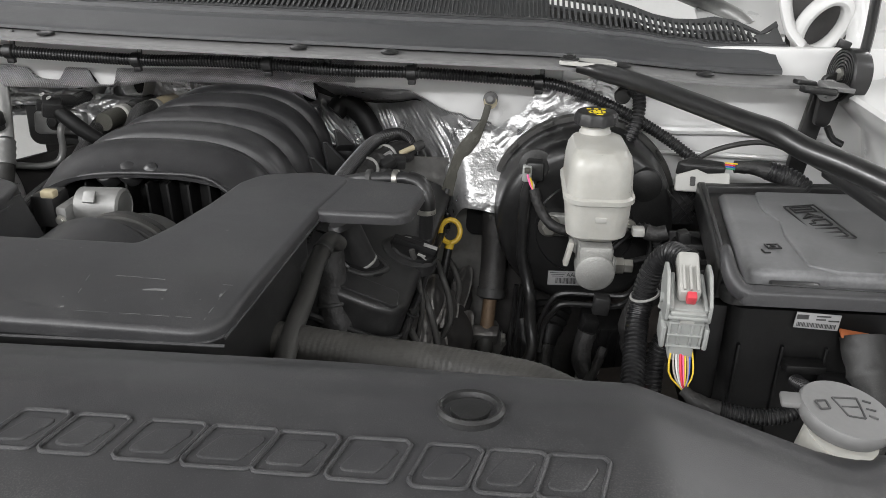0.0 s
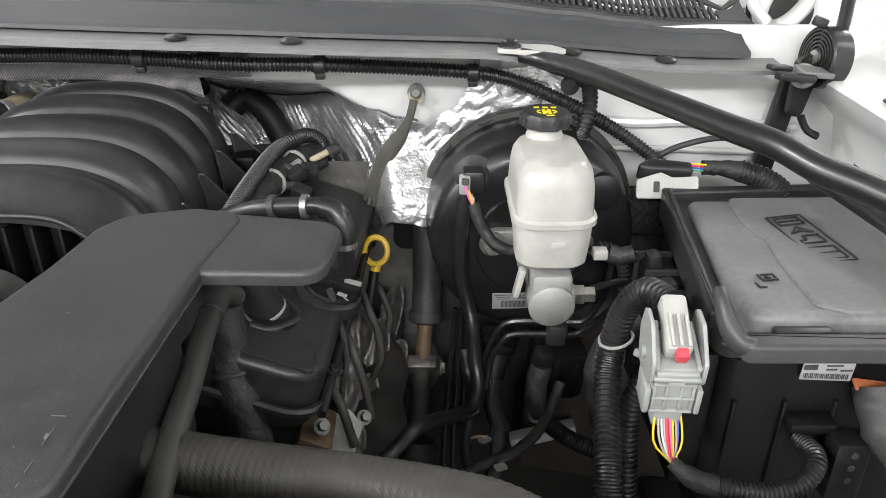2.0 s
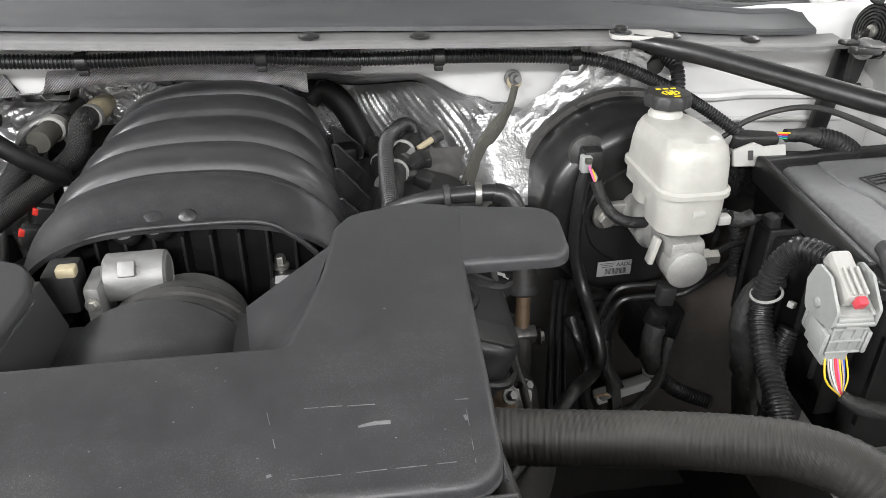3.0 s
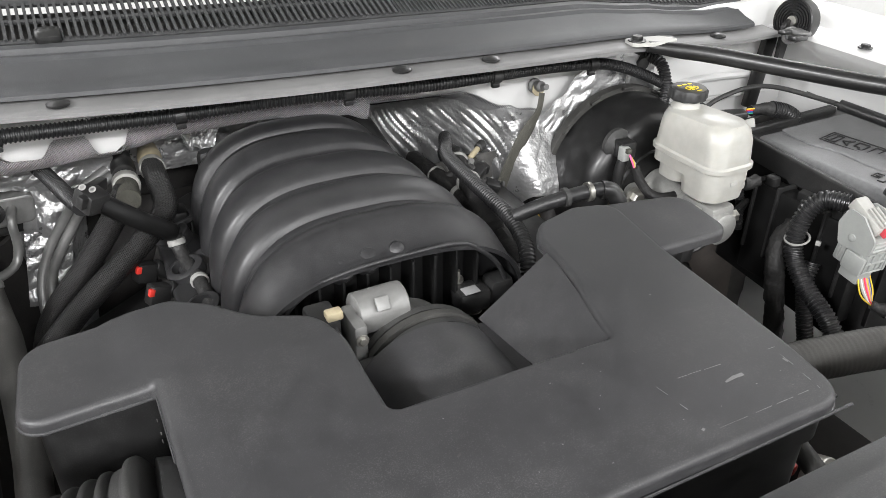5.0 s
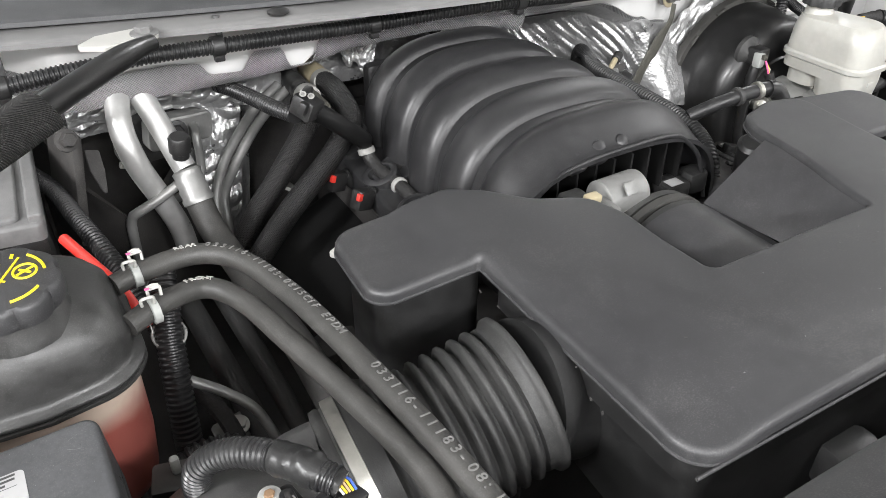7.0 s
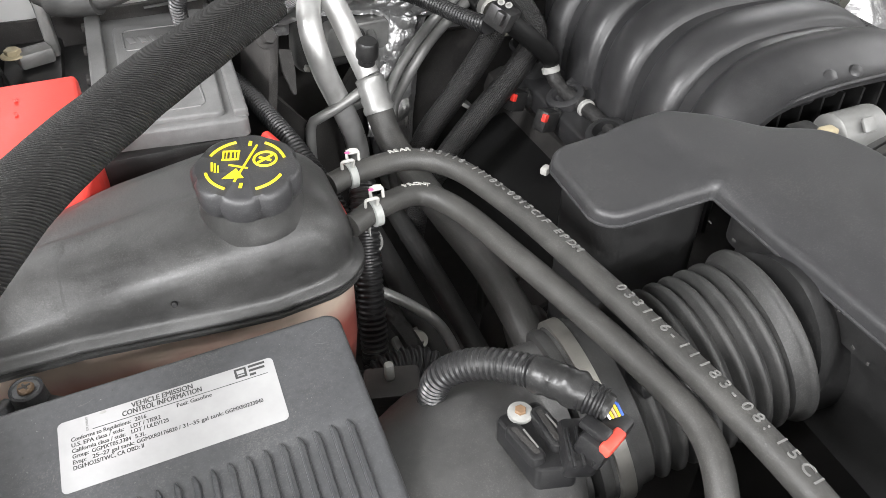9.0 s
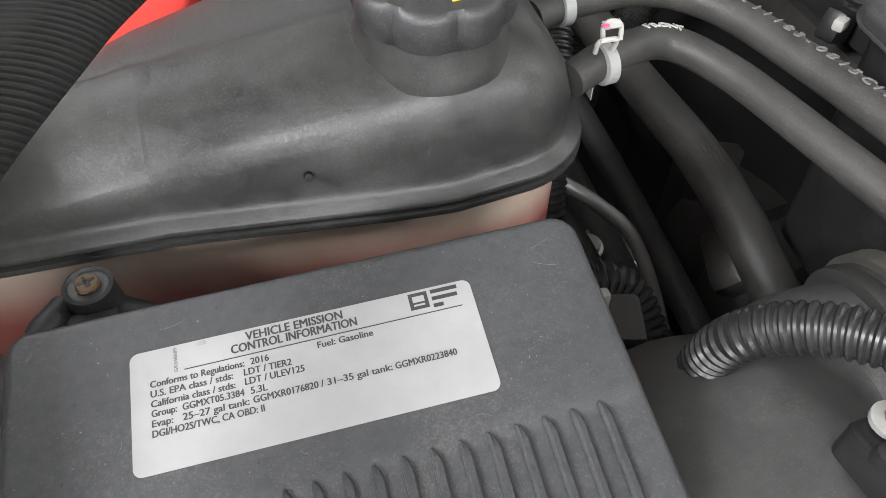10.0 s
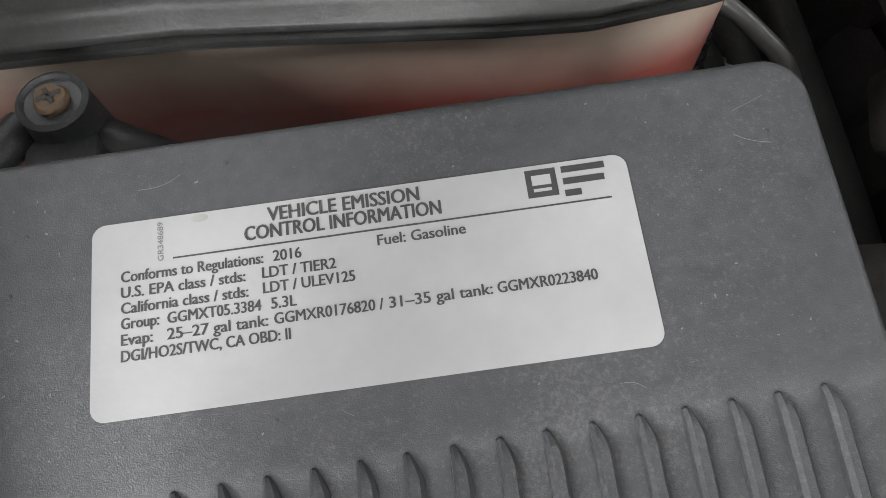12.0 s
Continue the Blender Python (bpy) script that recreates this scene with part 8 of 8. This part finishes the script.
for i in range(3):
    for j in range(2):
        bm = box((-1.025 + 0.013 * i, 0.842 - 0.016 * j, 1.1845 - 0.003 * j), (0.002, 0.006, 0.001), 0.0002, (0, 0, 10), bm)
part("moulded_marks", bm, "red", cov)
pc = thing("battery_cable", "black corrugated battery cable beside the battery", "cable", (-0.82, 0.88, 1.0))
part("conduit", sweep([(-0.850, 1.02, 1.10), (-0.832, 0.96, 1.104), (-0.822, 0.90, 1.104), (-0.812, 0.85, 1.100), (-0.800, 0.80, 1.085), (-0.79, 0.76, 1.06)], 0.0085, 14, ridge=(0.0042, 0.0014)), "conduit", pc)
part("red_cable", sweep([(-0.836, 0.83, 1.125), (-0.822, 0.79, 1.120), (-0.808, 0.755, 1.11), (-0.80, 0.73, 1.09)], 0.0045, 12), "red", pc, "red cable with yellow marks")
nc = thing("negative_cable", "black negative cable with grey terminal clamp", "cable", (-0.99, 1.0, 1.1))
part("clamp", box((-1.0, 1.01, 1.145), (0.03, 0.02, 0.014), 0.003, (0, 0, 20)), "cast", nc)
part("post", box((-0.985, 1.03, 1.165), (0.010, 0.016, 0.06), 0.003), "cast", nc)
part("nut", hexbolt((-1.015, 1.005, 1.15), (0, 0, 1), 0.007), "brass", nc)
part("cable", sweep([(-0.985, 1.03, 1.19), (-0.965, 1.01, 1.190), (-0.93, 0.985, 1.195), (-0.90, 0.975, 1.204), (-0.86, 0.97, 1.198)], 0.0085, 12), "rubber", nc)
part("boot", sweep([(-0.972, 1.015, 1.188), (-0.955, 1.0, 1.190), (-0.935, 0.988, 1.194)], 0.0125, 14), "rubber", nc)
bo = thing("strut_mount", "dark stamped bracket with flanged bolt beside the battery", "bracket", (-0.80, 0.98, 1.05))
part("plate", box((-0.818, 0.955, 1.11), (0.010, 0.06, 0.11), 0.003, (0, 10, 15)), "deep", bo)
part("bolt", hexbolt((-0.810, 0.925, 1.165), (0.4, -1, 0.4), 0.0070, 0.008), "deep", bo)
part("tab", prism(fillet([(-0.014, 0.022), (0.010, 0.020), (0.014, -0.012), (0.012, -0.048), (0.006, -0.048), (-0.010, -0.012)], 0.004), 0, 0.003, 0.001, 1, m=pose(-0.792, 0.945, 1.128, 65, 18, 20) @ Matrix.Scale(0.6, 4)), "deep", bo)
part("clip", box((-0.765, 0.985, 1.10), (0.006, 0.005, 0.006), 0.001, (10, 20, 10)), "ivory", bo)

# ---- air conditioning and heater pipes ----
al = thing("air_conditioning_pipe", "bare aluminium refrigerant pipe with service valve", "pipe", (-0.73, 1.0, 1.0))
part("pipe", sweep([(-0.722, 0.975, 0.985), (-0.726, 0.975, 1.02), (-0.738, 0.972, 1.06), (-0.753, 0.968, 1.105), (-0.758, 0.982, 1.143), (-0.749, 1.006, 1.170), (-0.736, 1.010, 1.172), (-0.724, 0.994, 1.142), (-0.715, 0.974, 1.110), (-0.710, 0.962, 1.092)], 0.0118, 20), "loop_alu", al)
part("valve", lathe([(0.0085, 0), (0.0085, 0.006), (0.0110, 0.008), (0.0110, 0.022), (0.009, 0.025), (0, 0.025)], (-0.712, 0.958, 1.108), (0.05, -0.2, 1), 18), "black", al, "black service valve cap")
part("crimp", lathe([(0.0125, 0), (0.015, 0.002), (0.0140, 0.008), (0.0155, 0.011), (0.0143, 0.018), (0.0155, 0.021), (0.0145, 0.028), (0.016, 0.031), (0.0155, 0.036)], (-0.710, 0.960, 1.092), (0.10, -0.52, -0.85), 24), "alu", al)
part("hose", sweep([(-0.7065, 0.943, 1.062), (-0.703, 0.925, 1.040), (-0.698, 0.895, 1.028), (-0.692, 0.81, 1.022), (-0.686, 0.73, 1.020), (-0.685, 0.66, 1.010), (-0.68, 0.60, 0.98)], 0.0140, 20), "hose", al, "dusty black refrigerant hose")
part("small_pipe", sweep([(-0.712, 0.960, 1.082), (-0.740, 0.958, 1.068), (-0.764, 0.962, 1.056), (-0.771, 0.966, 1.049), (-0.774, 0.968, 1.03), (-0.776, 0.97, 0.95)], 0.0052, 12), "alu", al, "thin aluminium pipe")
part("block", prism(fillet([(-0.040, -0.018), (0.036, -0.020), (0.040, 0.014), (-0.034, 0.018)], 0.008), 0, 0.02, 0.003, 2, m=pose(-0.692, 1.080, 1.089, 90, 0, 8)), "alu", al, "cast pipe block on the firewall")
part("block_bolt", hexbolt((-0.694, 1.058, 1.090), (0, -1, 0.2), 0.008), "painted", al)
part("block_pipe", sweep([(-0.674, 1.070, 1.090), (-0.676, 1.050, 1.090), (-0.6775, 1.042, 1.080), (-0.6782, 1.040, 1.0552), (-0.684, 1.034, 1.038), (-0.697, 1.020, 1.034), (-0.715, 1.004, 1.038), (-0.7385, 0.980, 1.0484)], 0.0050, 12), "alu", al)
part("seal_pad", prism(fillet([(-0.062, -0.048), (0.055, -0.048), (0.058, 0.030), (0.02, 0.050), (-0.055, 0.044)], 0.018), 0, 0.018, 0.006, 3, m=pose(-0.700, 1.108, 1.092, 90, 0, 8)), "rubber", al, "black rubber seal behind the block")
hp = thing("heater_pipes", "pair of bare metal heater pipes", "pipes", (-0.65, 1.02, 0.9))
for i in range(2):
    part("pipe", sweep([(-0.570 + 0.014 * i, 1.06 - 0.008 * i, 1.118), (-0.601 + 0.014 * i, 1.048 - 0.008 * i, 1.104), (-0.622 + 0.012 * i, 1.060 - 0.008 * i, 1.072), (-0.648 + 0.012 * i, 1.060 - 0.008 * i, 1.036), (-0.667 + 0.010 * i, 1.05, 0.997), (-0.672 + 0.010 * i, 1.03, 0.95), (-0.67, 1.0, 0.88)], 0.0060, 14), "alu", hp)
HOSE_A = [(-0.523, 1.030, 1.123), (-0.5235, 0.995, 1.1225), (-0.5236, 0.962, 1.1050), (-0.544, 0.945, 1.0890), (-0.5704, 0.930, 1.0734), (-0.6107, 0.915, 1.0487), (-0.6509, 0.900, 1.0191), (-0.685, 0.888, 0.985), (-0.70, 0.88, 0.94)]
HOSE_B = [(-0.5585, 0.985, 1.1215), (-0.5680, 0.970, 1.112), (-0.5835, 0.965, 1.092), (-0.6169, 0.962, 1.0508), (-0.6496, 0.955, 1.0181), (-0.670, 0.945, 0.985), (-0.68, 0.93, 0.94)]
h = thing("heater_hose", "black braided heater hose with tan quick connector", "hose", HOSE_A[-1], "heater hoses")
part("braid", sweep(HOSE_A, 0.0125, 24, 0.004, wave=lambda s, a: 0.0012 * max(0, math.cos(a - 1.0)) ** 16), "braid", h)
part("collar", lathe([(0.0125, 0), (0.0145, 0.002), (0.0145, 0.014), (0.0125, 0.018)], (-0.523, 1.028, 1.121), (0.03, 1, -0.05), 22), "ivory", h)
part("connector", lathe([(0.0115, 0), (0.0135, 0.003), (0.0130, 0.014), (0.0140, 0.018), (0.0135, 0.034), (0.0115, 0.038), (0.0120, 0.06)], (-0.5225, 1.046, 1.120), (0.06, 1, -0.06), 22), "brass", h, "tan quick connector")
h = thing("heater_hose", "black braided heater hose with olive sleeve", "hose", HOSE_B[-1], "heater hoses")
part("braid", sweep(HOSE_B, 0.0125, 24, 0.004, wave=lambda s, a: 0.0012 * max(0, math.cos(a - 1.0)) ** 16), "braid", h)
part("sleeve", lathe([(0.0122, 0), (0.0126, 0.002), (0.0126, 0.036), (0.0122, 0.038)], (-0.558, 0.960, 1.121), (0.05, 1, -0.03), 22), "strap", h, "olive sleeve")
part("collar", lathe([(0.0130, 0), (0.0148, 0.002), (0.0148, 0.014), (0.0130, 0.017)], (-0.5555, 0.998, 1.120), (0.05, 1, -0.03), 22), "ivory", h)
part("connector", lathe([(0.0115, 0), (0.0135, 0.002), (0.0135, 0.012), (0.0115, 0.016), (0.0115, 0.024), (0.0135, 0.027), (0.0135, 0.045), (0.0110, 0.048), (0.0110, 0.075)], (-0.5547, 1.016, 1.1195), (0.05, 1, -0.03), 22), "black", h, "black quick connector")
whole("clip_band", lathe([(0.0135, -0.002), (0.0142, -0.001), (0.0142, 0.001), (0.0135, 0.002)], (-0.606, 0.968, 1.040), (0.6, 0.0, 0.8), 20), "print", "pale ring on a braided hose", "clip")
sb = thing("engine_harness_plug", "black conduit with grey clip feeding the fuel rail", "wiring harness", (-0.59, 0.92, 1.1))
part("conduit", sweep([(-0.662, 1.14, 1.10), (-0.648, 1.10, 1.118), (-0.6365, 1.06, 1.131), (-0.6235, 1.0, 1.138), (-0.612, 0.95, 1.141), (-0.603, 0.912, 1.146)], 0.0086, 16, ridge=(0.0044, 0.0014)), "conduit", sb)
part("clip", box((-0.593, 0.905, 1.156), (0.024, 0.026, 0.022), 0.004, (20, 10, 35)), "black", sb)
part("clip_wing", box((-0.586, 0.922, 1.160), (0.030, 0.010, 0.014), 0.003, (10, 10, 60)), "black", sb)
for dx, dz in ((-0.004, 0.004), (0.004, 0.000)):
    part("printed_mark", lathe([(0.0034, 0), (0.0034, 0.0006), (0.0020, 0.0006), (0.0020, 0)], (-0.594 + dx, 0.8985, 1.1685 + dz), (-0.2, -0.5, 0.9), 18), "print", sb)
part("clip_face", box((-0.600, 0.894, 1.160), (0.011, 0.009, 0.013), 0.002, (20, 10, 35)), "black", sb)
part("tube", sweep([(-0.585, 0.905, 1.150), (-0.560, 0.905, 1.128), (-0.535, 0.915, 1.104), (-0.527, 0.922, 1.095)], 0.0098, 16), "jet", sb)
part("tie", lathe([(0.0075, -0.004), (0.0095, -0.003), (0.0095, 0.003), (0.0075, 0.004)], (-0.523, 0.925, 1.080), (0.1, -0.4, -0.9), 16), "print", sb)
part("rail_lead", sweep([(-0.524, 0.926, 1.088), (-0.522, 0.92, 1.074), (-0.519, 0.902, 1.066), (-0.514, 0.86, 1.063), (-0.512, 0.80, 1.06), (-0.515, 0.74, 1.055)], 0.0075, 12, wave=lambda s, a: 0.0012 * noise.noise((s * 170, a, 3))), "tape", sb)
for y in (0.865, 0.80):
    part("tie", lathe([(0.0085, -0.003), (0.0095, -0.002), (0.0095, 0.002), (0.0085, 0.003)], (-0.514, y, 1.063), (0, 1, 0), 16), "print", sb)
for x, y, z in ((-0.555, 0.872, 1.055), (-0.560, 0.93, 1.05), (-0.556, 0.80, 1.05)):
    ij = thing("injector_plug", "black injector plug with red lock", "connector", (x, y, z), "injector plugs")
    part("plug", box((x, y, z), (0.022, 0.016, 0.022), 0.003, (0, 20, 20)), "black", ij)
    part("body", rod((x + 0.01, y + 0.004, z + 0.004), (x + 0.03, y + 0.01, z - 0.02), 0.008), "black", ij)
    part("lock", box((x - 0.006, y - 0.008, z + 0.008), (0.006, 0.005, 0.008), 0.001, (0, 20, 20)), "red", ij)

# conduits and pipes low down beside the tank
vl = thing("wiring_loom", "black corrugated loom with grey tie beside the tank", "wiring loom", (-0.80, 0.70, 0.9), "corrugated looms")
part("conduit", sweep([(-0.776, 0.775, 1.105), (-0.782, 0.752, 1.085), (-0.789, 0.728, 1.05), (-0.795, 0.705, 1.0), (-0.798, 0.69, 0.95)], 0.0112, 18, ridge=(0.0046, 0.0012)), "conduit", vl)
part("tie", sweep([(-0.7855 + 0.0125 * math.cos(a), 0.742 + 0.0125 * math.sin(a), 1.068 + 0.005 * math.sin(a)) for a in np.linspace(0, 6.28, 20)], 0.0014, 6, 0.003), "print", vl, "grey cable tie")
whole("lower_loom", sweep([(-0.825, 0.66, 0.99), (-0.795, 0.665, 1.005), (-0.765, 0.66, 1.0), (-0.755, 0.635, 0.975), (-0.76, 0.60, 0.93)], 0.0125, 16, ridge=(0.005, 0.002)), "conduit", "black corrugated loom curving under the duct", "wiring loom")
whole("condenser_pipe", sweep([(-0.78, 0.735, 1.02), (-0.755, 0.72, 1.005), (-0.735, 0.70, 0.985), (-0.722, 0.66, 0.93), (-0.715, 0.62, 0.86)], 0.0046, 12), "alu", "thin bare aluminium pipe running down", "pipe")
whole("mounting_bracket", box((-0.814, 0.598, 1.066), (0.036, 0.026, 0.010), 0.003, (0, 0, -15)), "deep", "tan-grey steel bracket with plastic clip", "bracket")
whole("bracket_clip", box((-0.815, 0.600, 1.078), (0.006, 0.006, 0.014), 0.002), "print", "pale plastic clip on a bracket", "clip")
alt = thing("alternator", "grimy alternator deep beside the engine", "alternator", (-0.60, 0.72, 0.8))
part("case", lathe([(0.05, 0), (0.07, 0.012), (0.072, 0.05), (0.068, 0.055), (0.072, 0.06), (0.07, 0.11), (0.05, 0.125)], (-0.60, 0.66, 0.90), (0, 1, 0), 32), "deep", alt)
part("pulley", lathe([(0.03, 0), (0.032, 0.004), (0.027, 0.010), (0.032, 0.016), (0.03, 0.02)], (-0.60, 0.635, 0.90), (0, 1, 0), 28), "deep", alt)
part("bracket", box((-0.60, 0.78, 0.90), (0.12, 0.05, 0.14), 0.02), "deep", alt)
whole("inner_liner", sheet(20, 10, lambda u, v: (-0.80 + 0.18 * u, 0.78 - 0.25 * v + 0.02 * noise.noise((u * 3, v * 3, 0)), 0.90 - 0.12 * u), 0.004), "hose", "dark plastic liner low beside the engine", "liner")
whole("lower_shield_patch", box((-0.655, 0.70, 0.95), (0.03, 0.05, 0.04), 0.01, (20, 30, 0)), "shield", "small silver part deep in the bay", "bracket")

low = thing("lower_hoses", "dusty rubber hoses low between tank and duct", "hoses", (-0.72, 0.7, 0.9))
for k in range(2):
    part("hose", sweep([(-0.745 + 0.034 * k, 0.90, 0.97), (-0.738 + 0.034 * k, 0.80, 0.955), (-0.732 + 0.032 * k, 0.70, 0.94), (-0.722 + 0.03 * k, 0.62, 0.915), (-0.71 + 0.03 * k, 0.56, 0.87)], 0.012 - 0.002 * k, 16), "rubber", low)
part("bracket", prism(fillet([(-0.03, -0.012), (0.03, -0.016), (0.034, 0.010), (-0.02, 0.014)], 0.005), 0, 0.003, 0.001, 1, m=pose(-0.752, 0.73, 0.952, 20, 15, 30)), "dull", low, "bare stamped bracket")
part("bracket_bolt", hexbolt((-0.750, 0.728, 0.957), (0.2, -0.4, 1), 0.006), "steel", low)
part("taped_lead", sweep([(-0.79, 0.80, 0.98), (-0.765, 0.76, 0.965), (-0.756, 0.70, 0.955), (-0.765, 0.64, 0.93)], 0.008, 10, wave=lambda s, a: 0.0018 * noise.noise((s * 140, a, 4))), "tape", low)

# things in the gap before the cover
fs = thing("fan_shroud", "black fan shroud rail with bright bolts", "fan shroud", (-0.2, 0.34, 0.95))
part("rail", box((-0.33, 0.345, 1.055), (0.75, 0.03, 0.05), 0.006), "black", fs)
part("boss", lathe([(0.024, 0), (0.024, 0.01), (0.012, 0.014), (0.011, 0.02), (0, 0.02)], (-0.50, 0.365, 1.06), (0.1, -0.2, 1), 22), "black", fs)
part("red_plug", box((-0.160, 0.425, 1.045), (0.010, 0.012, 0.010), 0.002, (0, 0, 20)), "red", fs, "small red plug")
part("ladder", box((-0.13, 0.375, 1.06), (0.11, 0.014, 0.012), 0.003, (0, 0, -12)), "cast", fs)
for i in range(5):
    part("rung", box((-0.165 + 0.022 * i, 0.388 - 0.005 * i, 1.058), (0.004, 0.03, 0.01), 0.001, (0, 0, -12)), "cast", fs)
part("pulley", lathe([(0.06, 0), (0.064, 0.004), (0.05, 0.012), (0.064, 0.02), (0.06, 0.024)], (-0.25, 0.42, 1.01), (0, -1, 0), 32), "deep", fs)
part("hose_clamp", lathe([(0.026, -0.006), (0.027, -0.005), (0.027, 0.005), (0.026, 0.006)], (-0.145, 0.405, 1.03), (0.2, -0.8, 0.3), 26), "steel", fs)
